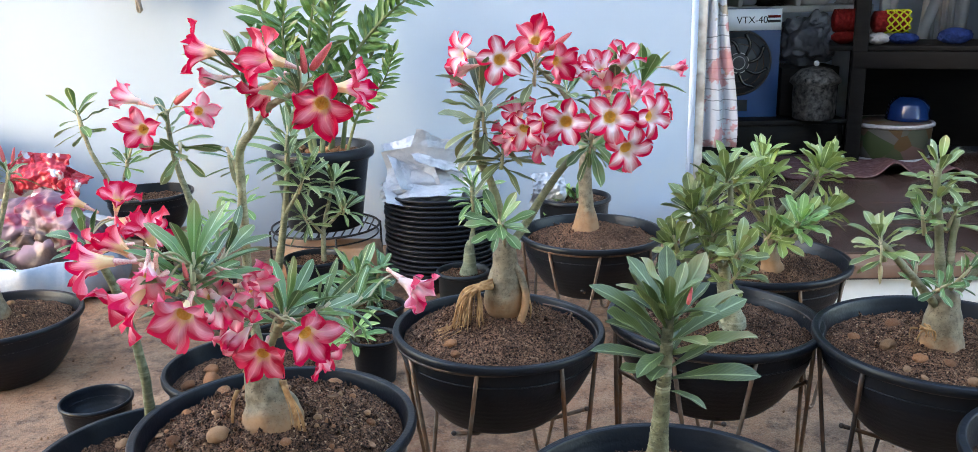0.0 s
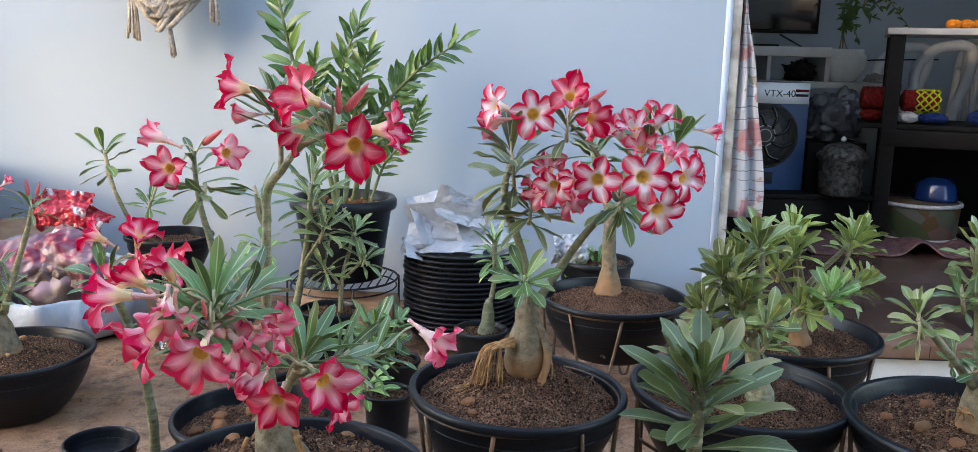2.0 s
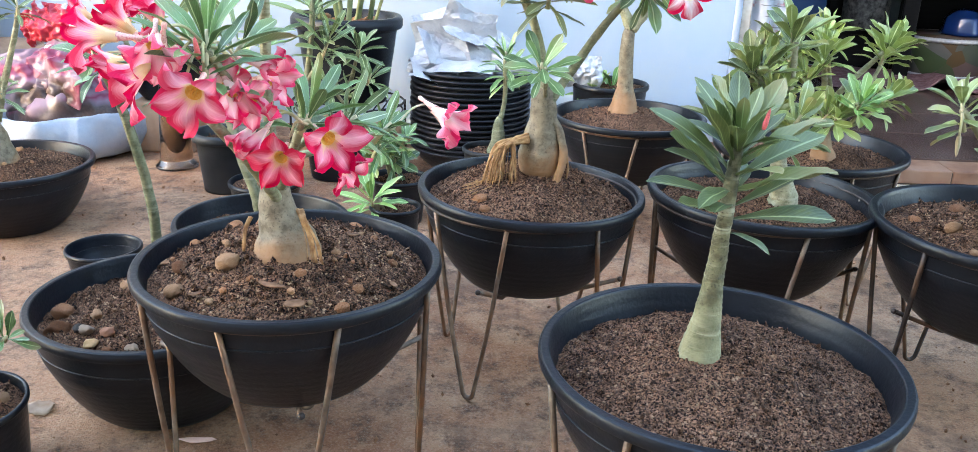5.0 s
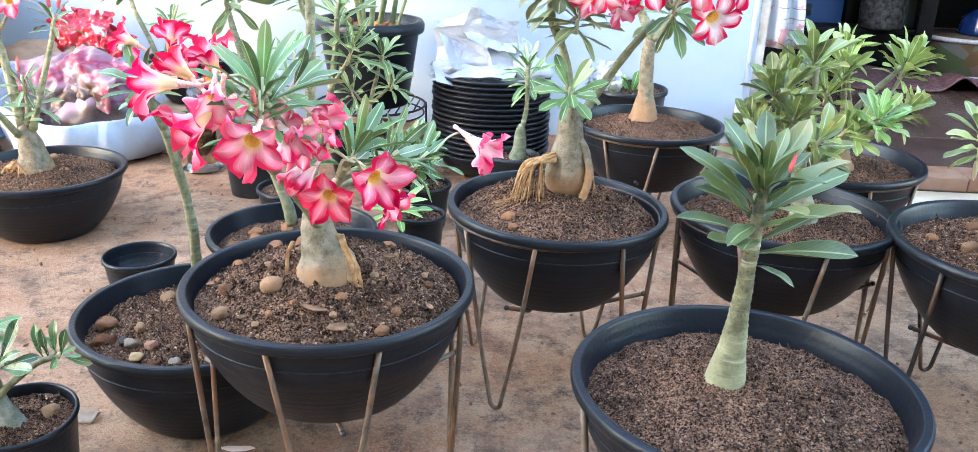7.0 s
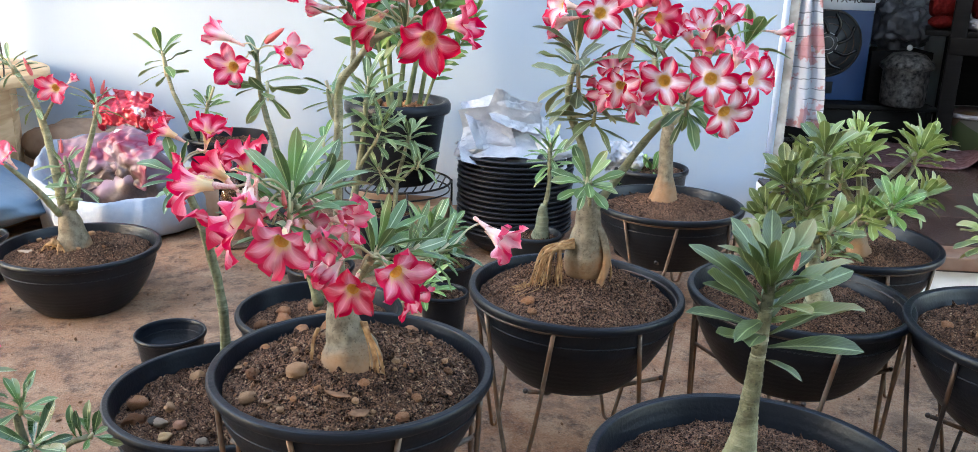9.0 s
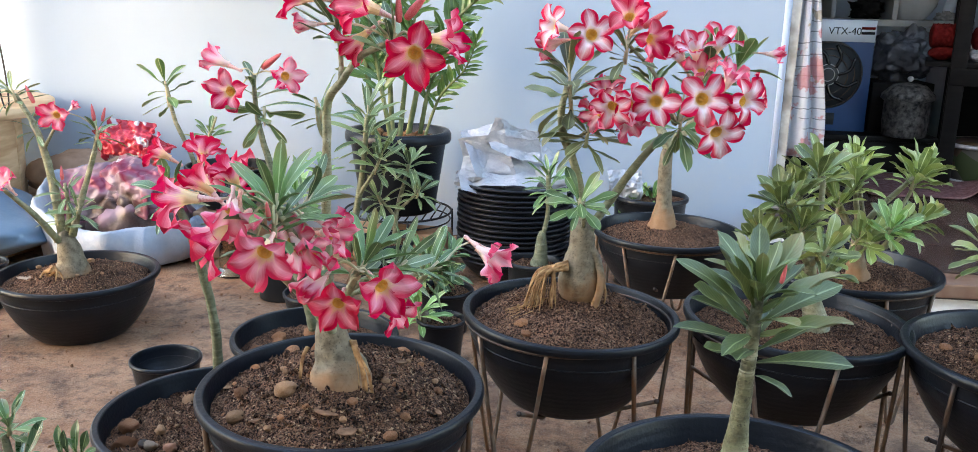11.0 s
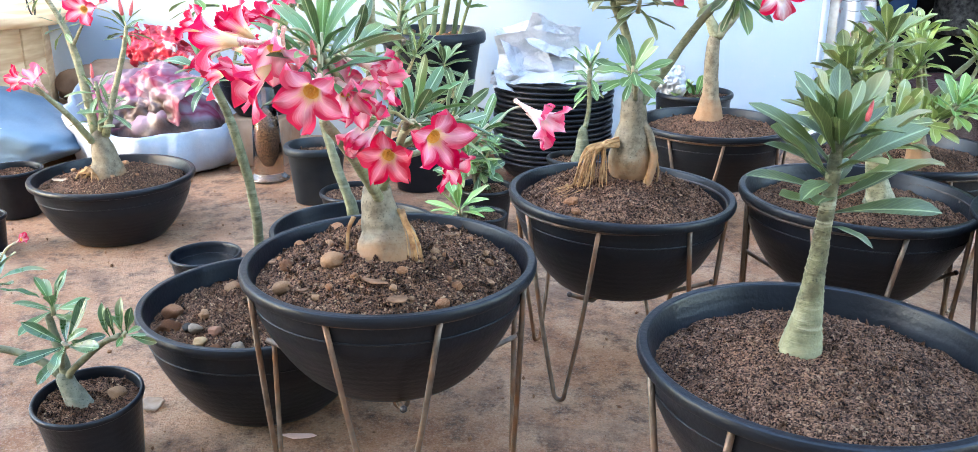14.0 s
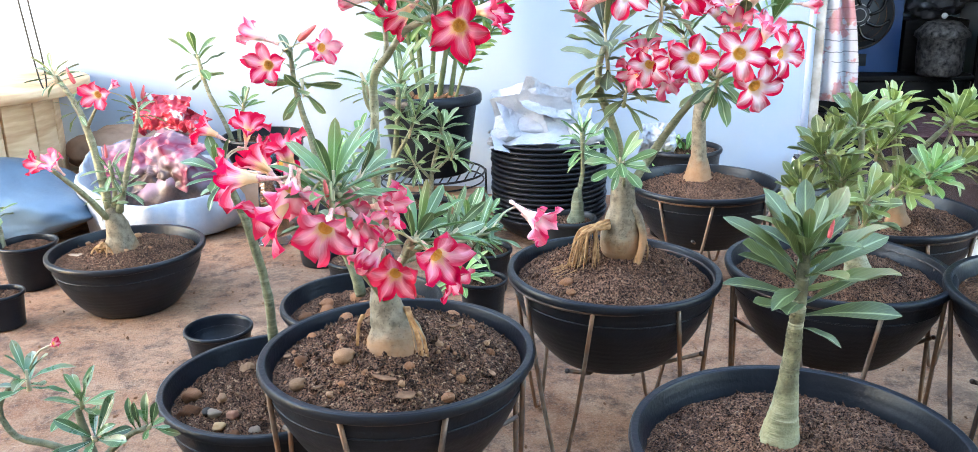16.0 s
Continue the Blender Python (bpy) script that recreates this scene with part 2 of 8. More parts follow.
def soil_material(name, c1, c2, c3):
    m, nt, b = mat(name, 0.95, 0, 0.15)
    v = coords(nt)
    f = noise_tex(nt, v, 190.0, 4, 0.7)
    g = noise_tex(nt, v, 15.0, 6, 0.65)
    chips = nt.nodes.new("ShaderNodeTexVoronoi")
    chips.inputs["Scale"].default_value = 330.0
    nt.links.new(v, chips.inputs["Vector"])
    crumb = nt.nodes.new("ShaderNodeTexVoronoi")
    crumb.inputs["Scale"].default_value = 560.0
    nt.links.new(v, crumb.inputs["Vector"])
    cs = nt.nodes.new("ShaderNodeSeparateColor")
    nt.links.new(crumb.outputs["Color"], cs.inputs[0])
    f2 = math_node(nt, "ADD", math_node(nt, "MULTIPLY", f, 0.55), math_node(nt, "MULTIPLY", cs.outputs[0], 0.42))
    col = ramp(nt, f2, ((0.30, c1), (0.72, c2)))
    col = mix(nt, ramp(nt, g, ((0.44, (0, 0, 0)), (0.66, (0.55, 0.55, 0.55)))), col, c1)
    sep = nt.nodes.new("ShaderNodeSeparateColor")
    nt.links.new(chips.outputs["Color"], sep.inputs[0])
    col = mix(nt, ramp(nt, sep.outputs[0], ((0.92, (0, 0, 0)), (0.98, (0.7, 0.7, 0.7)))), col, c3)
    r = nt.nodes.new("ShaderNodeNewGeometry")
    hs = node(nt, "ShaderNodeHueSaturation")
    nt.links.new(math_node(nt, "ADD", math_node(nt, "MULTIPLY", r.outputs["Random Per Island"], 1.0), 0.5), hs.inputs["Value"])
    nt.links.new(col, hs.inputs["Color"])
    nt.links.new(hs.outputs[0], b.inputs["Base Color"])
    h = math_node(nt, "ADD", math_node(nt, "ADD", f, math_node(nt, "MULTIPLY", crumb.outputs["Distance"], -0.5)), math_node(nt, "MULTIPLY", chips.outputs["Distance"], -0.8))
    bump(nt, b, h, 1.0, 0.006)
    return m


M_FLOOR = concrete_material()
# white paint toned down and blued: the cool skylight is put into its colour
M_WALL = plaster_material("sky_tinted_white_paint", (0.284, 0.350, 0.428), (0.38, 0.37, 0.32))
M_ROOMWALL = plaster_material("room_wall_paint", (0.66, 0.73, 0.82), (0.45, 0.45, 0.45), False)
def pot_material():
    """Black plastic with faint moulding rings, dust and scuffs."""
    m, nt, b = mat("black_plastic", 0.36, 0, 0.25)
    v = coords(nt)
    n = noise_tex(nt, v, 30.0)
    col = ramp(nt, n, ((0.3, (0.0050, 0.0061, 0.0086)), (0.7, (0.0080, 0.0097, 0.0130))))
    col = mix(nt, ramp(nt, noise_tex(nt, v, 7.0, 6, 0.7), ((0.54, (0, 0, 0)), (0.78, (0.6, 0.6, 0.6)))), col, (0.0115, 0.0118, 0.0132))
    scuff = noise_tex(nt, coords(nt, "Object", (9, 9, 60)), 5.0, 4, 0.7)
    col = mix(nt, ramp(nt, scuff, ((0.68, (0, 0, 0)), (0.78, (0.35, 0.35, 0.35)))), col, (0.026, 0.0255, 0.0255))
    nt.links.new(col, b.inputs["Base Color"])
    nt.links.new(math_node(nt, "ADD", math_node(nt, "MULTIPLY", noise_tex(nt, v, 11.0, 5, 0.7), 0.26), 0.24), b.inputs["Roughness"])
    s = nt.nodes.new("ShaderNodeSeparateXYZ")
    nt.links.new(v, s.inputs[0])
    rings = math_node(nt, "SINE", math_node(nt, "ADD", math_node(nt, "MULTIPLY", s.outputs["Z"], 520.0), math_node(nt, "MULTIPLY", noise_tex(nt, v, 2.0), 3.0)))
    bump(nt, b, math_node(nt, "ADD", math_node(nt, "MULTIPLY", rings, 0.10), noise_tex(nt, v, 160.0, 4)), 0.16, 0.004)
    return m


M_POT = pot_material()
M_POTGREY = noisy("charcoal_plastic", (0.008, 0.009, 0.010), (0.014, 0.0155, 0.017), 30, 0.5, 0, 0.3, 0.1, 120, c3=(0.03, 0.028, 0.026), s3=6.0)
M_SOIL = soil_material("dark_potting_soil", (0.006, 0.0033, 0.0022), (0.262, 0.130, 0.071), (0.42, 0.26, 0.145))
M_SOILB = soil_material("brown_potting_soil", (0.008, 0.0042, 0.0029), (0.275, 0.138, 0.077), (0.30, 0.180, 0.105))
M_STEEL = noisy("rusted_steel_rod", (0.10, 0.075, 0.055), (0.24, 0.17, 0.12), 45, 0.55, 0.55, 0.5, 0.4, 300, c3=(0.22, 0.10, 0.045), s3=18.0, bdist=0.002)
M_STEELDARK = noisy("dark_steel_rod", (0.025, 0.020, 0.018), (0.07, 0.05, 0.04), 45, 0.5, 0.5, 0.5, 0.3, 300, c3=(0.16, 0.085, 0.045), s3=14.0, bdist=0.002)
M_WIRE = noisy("black_wire", (0.010, 0.010, 0.011), (0.03, 0.027, 0.025), 40, 0.5, 0.4, 0.5, 0.1, 200)
M_LEAF = leaf_material("desert_rose_leaf", (0.015, 0.050, 0.011), (0.145, 0.255, 0.060), (0.48, 0.58, 0.31), 0.34)
M_LEAFOLIVE = leaf_material("olive_desert_rose_leaf", (0.050, 0.076, 0.014), (0.295, 0.345, 0.092), (0.56, 0.60, 0.31), 0.33)
M_LEAFDULL = leaf_material("dull_green_leaf", (0.028, 0.058, 0.016), (0.190, 0.265, 0.090), (0.54, 0.59, 0.35), 0.36)
M_LEAFBRONZE = leaf_material("bronze_green_leaf", (0.040, 0.052, 0.014), (0.185, 0.205, 0.065), (0.44, 0.46, 0.25), 0.36)
M_LEAFLIME = leaf_material("yellow_green_leaf", (0.075, 0.120, 0.018), (0.360, 0.430, 0.110), (0.60, 0.66, 0.34), 0.33)
M_LEAFYOUNG = leaf_material("young_green_leaf", (0.075, 0.18, 0.030), (0.22, 0.36, 0.075), (0.52, 0.62, 0.28))
M_LEAFZZ = leaf_material("zamioculcas_leaf", (0.028, 0.080, 0.016), (0.100, 0.190, 0.034), (0.16, 0.26, 0.07), 0.3, rib_w=0.05)
M_PETALA = petal_material("crimson_petal", (0.97, 0.78, 0.46), (0.91, 0.43, 0.50), (0.62, 0.012, 0.068), 0.44)
M_PETALB = petal_material("red_petal", (0.97, 0.72, 0.42), (0.90, 0.35, 0.41), (0.61, 0.008, 0.050), 0.41)
M_PETALC = petal_material("white_pink_petal", (0.95, 0.76, 0.58), (0.96, 0.82, 0.84), (0.65, 0.008, 0.055), 0.43)
M_PETALD = petal_material("faded_pink_petal", (0.94, 0.72, 0.62), (0.93, 0.55, 0.58), (0.76, 0.09, 0.17), 0.50)
M_TUBE = noisy("flower_tube_skin", (0.78, 0.42, 0.36), (0.84, 0.60, 0.46), 30, 0.6, 0, 0.3, 0.1, 80, c3=(0.70, 0.22, 0.24), s3=20)
M_TUBEIN = noisy("yellow_flower_throat", (0.86, 0.46, 0.06), (0.97, 0.70, 0.20), 14, 0.6, 0, 0.3, 0.0)
M_STALK = noisy("pale_green_stalk", (0.34, 0.34, 0.16), (0.52, 0.40, 0.28), 40, 0.6, 0, 0.3, 0.1, 80)
M_BUD = noisy("red_bud", (0.55, 0.05, 0.06), (0.62, 0.18, 0.16), 40, 0.6, 0, 0.3, 0.1, 80)
M_BARK = bark_material("grey_green_bark", (0.15, 0.14, 0.075), (0.30, 0.275, 0.165), (0.42, 0.385, 0.27), (0.21, 0.22, 0.10))
M_CAUDEX = bark_material("tan_caudex_skin", (0.105, 0.077, 0.043), (0.215, 0.168, 0.105), (0.30, 0.245, 0.17), (0.27, 0.125, 0.048), True, 0.18, 0.68)
M_CAUDEXGREEN = bark_material("green_caudex_skin", (0.080, 0.082, 0.040), (0.185, 0.182, 0.100), (0.34, 0.33, 0.22), (0.17, 0.160, 0.085), False, 0.40)
M_STEMPALE = bark_material("pale_waxy_stem_skin", (0.075, 0.068, 0.032), (0.165, 0.150, 0.075), (0.36, 0.34, 0.22), (0.265, 0.245, 0.125), True, 0.75, 0.40)
M_CAUDEXGREYS = bark_material("grey_green_caudex_skin", (0.095, 0.098, 0.062), (0.185, 0.180, 0.125), (0.30, 0.29, 0.22), (0.24, 0.135, 0.058), True, 0.30)
M_ROOT = noisy("dry_root", (0.19, 0.085, 0.032), (0.46, 0.265, 0.115), 90, 0.8, 0, 0.2, 0.4, 300)
M_STONE = noisy("brown_pebble", (0.19, 0.062, 0.024), (0.42, 0.175, 0.075), 55, 0.9, 0, 0.25, 0.9, 150, c3=(0.44, 0.25, 0.13), s3=22, rnd=0.7)
M_STONEPALE = noisy("pale_pebble", (0.22, 0.105, 0.048), (0.44, 0.25, 0.130), 45, 0.85, 0, 0.25, 0.7, 140, rnd=0.5)
M_STONERUST = noisy("rusty_pebble", (0.15, 0.050, 0.018), (0.36, 0.150, 0.055), 60, 0.9, 0, 0.25, 0.9, 150, c3=(0.10, 0.05, 0.03), s3=30)
M_STONEDARK = noisy("dark_grey_pebble", (0.042, 0.034, 0.028), (0.090, 0.072, 0.058), 60, 0.85, 0, 0.3, 0.6, 150)
M_STONEWHITE = noisy("chalky_stone", (0.34, 0.24, 0.16), (0.50, 0.38, 0.27), 50, 0.9, 0, 0.25, 0.9, 120, c3=(0.30, 0.20, 0.13), s3=25)
M_STONEPINK = noisy("pinkish_stone", (0.30, 0.135, 0.075), (0.48, 0.235, 0.135), 50, 0.85, 0, 0.25, 0.6, 120)
M_STONEOCHRE = noisy("ochre_pebble", (0.38, 0.215, 0.085), (0.54, 0.345, 0.165), 40, 0.7, 0, 0.35, 0.3, 120)
M_CHIP = noisy("wood_chip", (0.09, 0.042, 0.020), (0.28, 0.145, 0.075), 50, 0.9, 0, 0.2, 0.3, 150, rnd=0.8)
M_DRYLEAF = noisy("dry_leaf", (0.32, 0.20, 0.12), (0.50, 0.37, 0.26), 40, 0.8, 0, 0.2, 0.3, 90)


# ---------------------------------------------------------------- mesh helpers
def mesh_from(name, bm, smooth=True):
    me = bpy.data.meshes.new(name)
    bm.to_mesh(me)
    bm.free()
    if smooth:
        me.shade_smooth()
    return me


def part(name, data, material, parent=None, label="", smooth=True):
    """Links a bmesh or a mesh as one object, under a thing or a part."""
    me = data if isinstance(data, bpy.types.Mesh) else mesh_from(name, data, smooth)
    if material and not me.materials:
        me.materials.append(material)
    ob = new(name, me)
    if parent:
        ob.parent = parent
    if label:
        ob["label"] = label
    return ob


def empty(name, loc=(0, 0, 0)):
    ob = new(name)
    ob.location = loc
    ob.empty_display_size = 0.05
    return ob


def add_box(bm, lo, hi, bevel=0.0):
    r = bmesh.ops.create_cube(bm, size=1.0)
    vs = r["verts"]
    for v in vs:
        v.co = Vector([lo[i] + (v.co[i] + 0.5) * (hi[i] - lo[i]) for i in range(3)])
    if bevel:
        es = list({e for v in vs for e in v.link_edges})
        bmesh.ops.bevel(bm, geom=es, offset=bevel, segments=2, affect="EDGES", profile=0.6)


def box(lo, hi, bevel=0.0):
    bm = bmesh.new()
    add_box(bm, lo, hi, bevel)
    return bm


def lathe(profile, segs=48, wobble=None):
    """A turned shape from (radius, height) pairs. A radius of 0 closes it."""
    bm = bmesh.new()
    rings = []
    for r, z in profile:
        if r < 1e-6:
            rings.append([bm.verts.new((0, 0, z))])
        else:
            ring = []
            for k in range(segs):
                a = 2 * math.pi * k / segs
                f = wobble(a, z) if wobble else 1.0
                ring.append(bm.verts.new((r * f * math.cos(a), r * f * math.sin(a), z)))
            rings.append(ring)
    for a, b in zip(rings, rings[1:]):
        for k in range(segs):
            j = (k + 1) % segs
            if len(a) == 1 and len(b) > 1:
                bm.faces.new((a[0], b[k], b[j]))
            elif len(b) == 1 and len(a) > 1:
                bm.faces.new((a[k], b[0], a[j]))
            elif len(a) > 1:
                bm.faces.new((a[k], b[k], b[j], a[j]))
    bmesh.ops.recalc_face_normals(bm, faces=bm.faces)
    return bm


def spline(pts, n=6):
    """A smooth line through the points."""
    p = [Vector(q) for q in pts]
    if len(p) < 3:
        return [p[0].lerp(p[-1], i / n) for i in range(n + 1)]
    out = []
    q = [p[0] * 2 - p[1]] + p + [p[-1] * 2 - p[-2]]
    for i in range(1, len(q) - 2):
        for k in range(n):
            t = k / n
            a, b, c, d = q[i - 1], q[i], q[i + 1], q[i + 2]
            out.append(0.5 * ((2 * b) + (c - a) * t + (2 * a - 5 * b + 4 * c - d) * t * t + (3 * b - a - 3 * c + d) * t ** 3))
    out.append(p[-1])
    return out


def add_tube(bm, line, radius, segs=10, cap=True, lump=0.0, seed=0.0):
    """A tube along a line; radius: a number or a function of 0..1."""
    line = [Vector(p) for p in line]
    rings, up = [], None
    for i, p in enumerate(line):
        d = (line[min(i + 1, len(line) - 1)] - line[max(i - 1, 0)]).normalized()
        if up is None:
            up = d.orthogonal().normalized()
        up = (up - d * up.dot(d)).normalized()
        side = d.cross(up)
        r = radius(i / (len(line) - 1)) if callable(radius) else radius
        ring = []
        for k in range(segs):
            a = 2 * math.pi * k / segs
            w = up * math.cos(a) + side * math.sin(a)
            f = 1 + lump * noise.noise((p + w * r) * 45 + Vector((seed, 0, 0))) if lump else 1
            ring.append(bm.verts.new(p + w * r * f))
        rings.append(ring)
    for a, b in zip(rings, rings[1:]):
        for k in range(segs):
            j = (k + 1) % segs
            bm.faces.new((a[k], a[j], b[j], b[k]))
    if cap:
        bm.faces.new(rings[0][::-1])
        bm.faces.new(rings[-1])


def tube(line, radius, segs=10, cap=True, lump=0.0, seed=0.0):
    bm = bmesh.new()
    add_tube(bm, line, radius, segs, cap, lump, seed)
    return bm


def ring_line(r, z, n=48, a0=0.0):
    return [(r * math.cos(a0 + 2 * math.pi * k / n), r * math.sin(a0 + 2 * math.pi * k / n), z) for k in range(n + 1)]


# ---------------------------------------------------------------- structure: yard and house
def structure(name, data, material, label, smooth=False, category=""):
    return tagged(part(name, data, material, None, "", smooth), label, category or name.split("_")[0], kind="structure")


WALL_Y, EDGE_X, STEP_Y, STEP_Z, STEP_X = 3.45, 0.757, 2.58, 0.165, 0.71

bm = bmesh.new()
bmesh.ops.create_grid(bm, x_segments=80, y_segments=80, size=1.0)
for v in bm.verts:   # close cells near the pots, wide ones towards the horizon
    v.co.x, v.co.y = [math.copysign(abs(c) * 4 + max(0, abs(c) - 0.9) ** 2 * 60000, c) for c in (v.co.x, v.co.y)]
    v.co.y += 1.5
    if abs(v.co.x) < 5 and abs(v.co.y) < 6:
        v.co.z = 0.004 * (noise.noise(v.co * 1.5) - 0.5)
ground = structure("ground", bm, M_FLOOR, "worn reddish-brown concrete yard floor with dust and hairline cracks", True)

DOOR_R, DOOR_TOP = 2.5, 2.10
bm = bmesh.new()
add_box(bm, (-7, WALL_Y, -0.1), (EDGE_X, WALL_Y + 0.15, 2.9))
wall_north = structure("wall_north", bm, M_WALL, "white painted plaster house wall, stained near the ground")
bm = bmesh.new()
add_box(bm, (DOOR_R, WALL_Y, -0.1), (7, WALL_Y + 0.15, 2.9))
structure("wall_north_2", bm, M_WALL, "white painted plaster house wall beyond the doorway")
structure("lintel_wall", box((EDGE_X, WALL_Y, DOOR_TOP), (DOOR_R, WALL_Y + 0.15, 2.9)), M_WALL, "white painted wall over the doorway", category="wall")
# lighter, bluer than the wall: the rounded edge's highlight is put into its colour
M_BEAD = plaster_material("corner_bead_highlight", (0.52, 0.62, 0.80), (0.38, 0.37, 0.32), False)
structure("trim_2", tube([(EDGE_X - 0.012, WALL_Y + 0.003, 0.0), (EDGE_X - 0.012, WALL_Y + 0.003, 2.85)], 0.0135, 14), M_BEAD, "rounded corner bead at the doorway edge, its bright blue highlight coloured in", True)
# jamb of the opening: painted corner and a worn metal strip
M_JAMB = noisy("worn_jamb_paint", (0.30, 0.27, 0.23), (0.50, 0.48, 0.44), 14, 0.7, 0, 0.3, 0.3, 40, c3=(0.12, 0.09, 0.07), s3=9)
structure("door_frame_1", box((EDGE_X + 0.002, WALL_Y + 0.004, STEP_Z), (EDGE_X + 0.036, WALL_Y + 0.12, DOOR_TOP), 0.003), M_JAMB, "narrow worn grey-brown door jamb with flaking paint", category="door frame")

M_TILE = noisy("dark_brown_tile", (0.030, 0.017, 0.013), (0.060, 0.034, 0.026), 12, 0.22, 0, 0.5, 0.05, 40, c3=(0.075, 0.047, 0.037), s3=3, rnd=0.5)
M_GROUT = noisy("dark_grout", (0.030, 0.022, 0.018), (0.055, 0.042, 0.034), 60, 0.9, 0, 0.2, 0.2, 200)
M_RISER = plaster_material("white_riser_paint", (0.78, 0.77, 0.74), (0.45, 0.40, 0.33), True)
M_NOSING = noisy("terracotta_nosing", (0.13, 0.058, 0.032), (0.22, 0.115, 0.066), 18, 0.7, 0, 0.3, 0.3, 60, c3=(0.20, 0.12, 0.08), s3=8, rnd=0.3)
structure("step", box((STEP_X, STEP_Y, -0.05), (7, WALL_Y + 3.2, STEP_Z - 0.012)), M_RISER, "raised step with a white painted riser", category="step")
room_floor = structure("floor", box((STEP_X + 0.004, STEP_Y + 0.10, STEP_Z - 0.011), (6.9, WALL_Y + 3.15, STEP_Z - 0.006)), M_GROUT, "dark brown glazed tile floor of the room")
nosing = structure("trim", box((STEP_X - 0.004, STEP_Y - 0.022, STEP_Z - 0.045), (7, STEP_Y + 0.10, STEP_Z - 0.006)), M_GROUT, "terracotta tile nosing along the step edge")

# room behind the doorway
structure("wall_room_back", box((-1.6, 5.75, 0), (6.5, 5.9, 2.8)), M_ROOMWALL, "pale painted back wall of the room", category="wall")
structure("wall_room_west", box((-1.75, 3.6, 0), (-1.6, 5.9, 2.8)), M_ROOMWALL, "pale painted side wall of the room", category="wall")
structure("wall_room_east", box((6.5, 3.6, 0), (6.65, 5.9, 2.8)), M_ROOMWALL, "pale painted side wall of the room", category="wall")
structure("ceiling", box((-1.75, 3.45, 2.9), (6.65, 5.9, 3.0)), M_ROOMWALL, "plain pale ceiling of the room")
# unseen wall added behind the camera to block sun and low sky
M_SUNBLOCK = plaster_material("sun_block_wall_paint", (0.42, 0.38, 0.33), (0.38, 0.37, 0.32))
structure("neighbour_wall", box((-6.15, -1.75, -0.1), (4.6, -1.60, 5.0)), M_SUNBLOCK, "tall plain beige wall added out of view to keep the sun off the yard", category="wall")
# unseen slab added above the step so that less sky reaches the room
structure("porch_roof", box((0.62, 2.60, 2.30), (7, WALL_Y - 0.002, 2.40)), M_ROOMWALL, "plain slab added out of view over the step to darken the room", category="roof")
# ---------------------------------------------------------------- pots, stands, stones
def soil_bm(R, dome, seed, clods, rough=0.005, tilt=(0, 0), fine=1.0):
    """A disc of soil, heaped in its middle, with loose clods and chips."""
    rng = random.Random(seed)
    bm = bmesh.new()
    n, segs = (64, 170) if clods >= 450 else (26, 72)
    off = Vector((seed * 3.1, seed * 1.7, 0))

    def height(x, y):
        r = math.hypot(x, y) / R
        p = Vector((x, y, 0))
        return dome * (1 - r * r) + tilt[0] * x + tilt[1] * y + rough * (noise.noise(p * 22 + off) + 0.7 * noise.noise(p * 60 + off) + 0.75 * noise.noise(p * 140 + off) + 0.55 * noise.noise(p * 280 + off))

    prev = None
    for i in range(n + 1):
        r = R * i / n
        if i == 0:
            cur = [bm.verts.new((0, 0, height(0, 0)))]
        else:
            cur = []
            for k in range(segs):
                a = 2 * math.pi * k / segs
                x, y = r * math.cos(a), r * math.sin(a)
                cur.append(bm.verts.new((x, y, height(x, y))))
        if prev:
            for k in range(segs):
                j = (k + 1) % segs
                if len(prev) == 1:
                    bm.faces.new((prev[0], cur[k], cur[j]))
                else:
                    bm.faces.new((prev[k], cur[k], cur[j], prev[j]))
        prev = cur
    for _ in range(clods):
        r, a = R * 0.96 * math.sqrt(rng.random()), rng.random() * 6.283
        x, y = r * math.cos(a), r * math.sin(a)
        s = (0.0014 + 0.0048 * rng.random() ** 2.5) * fine
        m = Matrix.Translation((x, y, height(x, y) + s * 0.2)) @ Euler((rng.random() * 6, rng.random() * 6, rng.random() * 6)).to_matrix().to_4x4() @ Matrix.Diagonal((s * (0.7 + 1.8 * rng.random() ** 2), s * (0.6 + 0.5 * rng.random()), s * (0.4 + 0.4 * rng.random()), 1))
        c = [bm.verts.new(m @ Vector(v)) for v in ((1, 0, 0), (-1, 0, 0), (0, 1, 0), (0, -1, 0), (0, 0, 1), (0, 0, -1))]
        for f in ((0, 2, 4), (2, 1, 4), (1, 3, 4), (3, 0, 4), (2, 0, 5), (1, 2, 5), (3, 1, 5), (0, 3, 5)):
            bm.faces.new([c[q] for q in f])
    return bm, height


BOWL = ((0.50, 0.0), (0.545, 0.003), (0.60, 0.012), (0.66, 0.026), (0.72, 0.043), (0.775, 0.062), (0.825, 0.082), (0.868, 0.102), (0.892, 0.118), (0.906, 0.134), (0.912, 0.1515))


def bowl_wall(z):
    """The share of the rim's radius that the wall has at a height, for a bowl 0.17 high."""
    for (f0, z0), (f1, z1) in zip(BOWL, BOWL[1:]):
        if z <= z1:
            return f0 + (f1 - f0) * (z - z0) / (z1 - z0)
    return BOWL[-1][0]


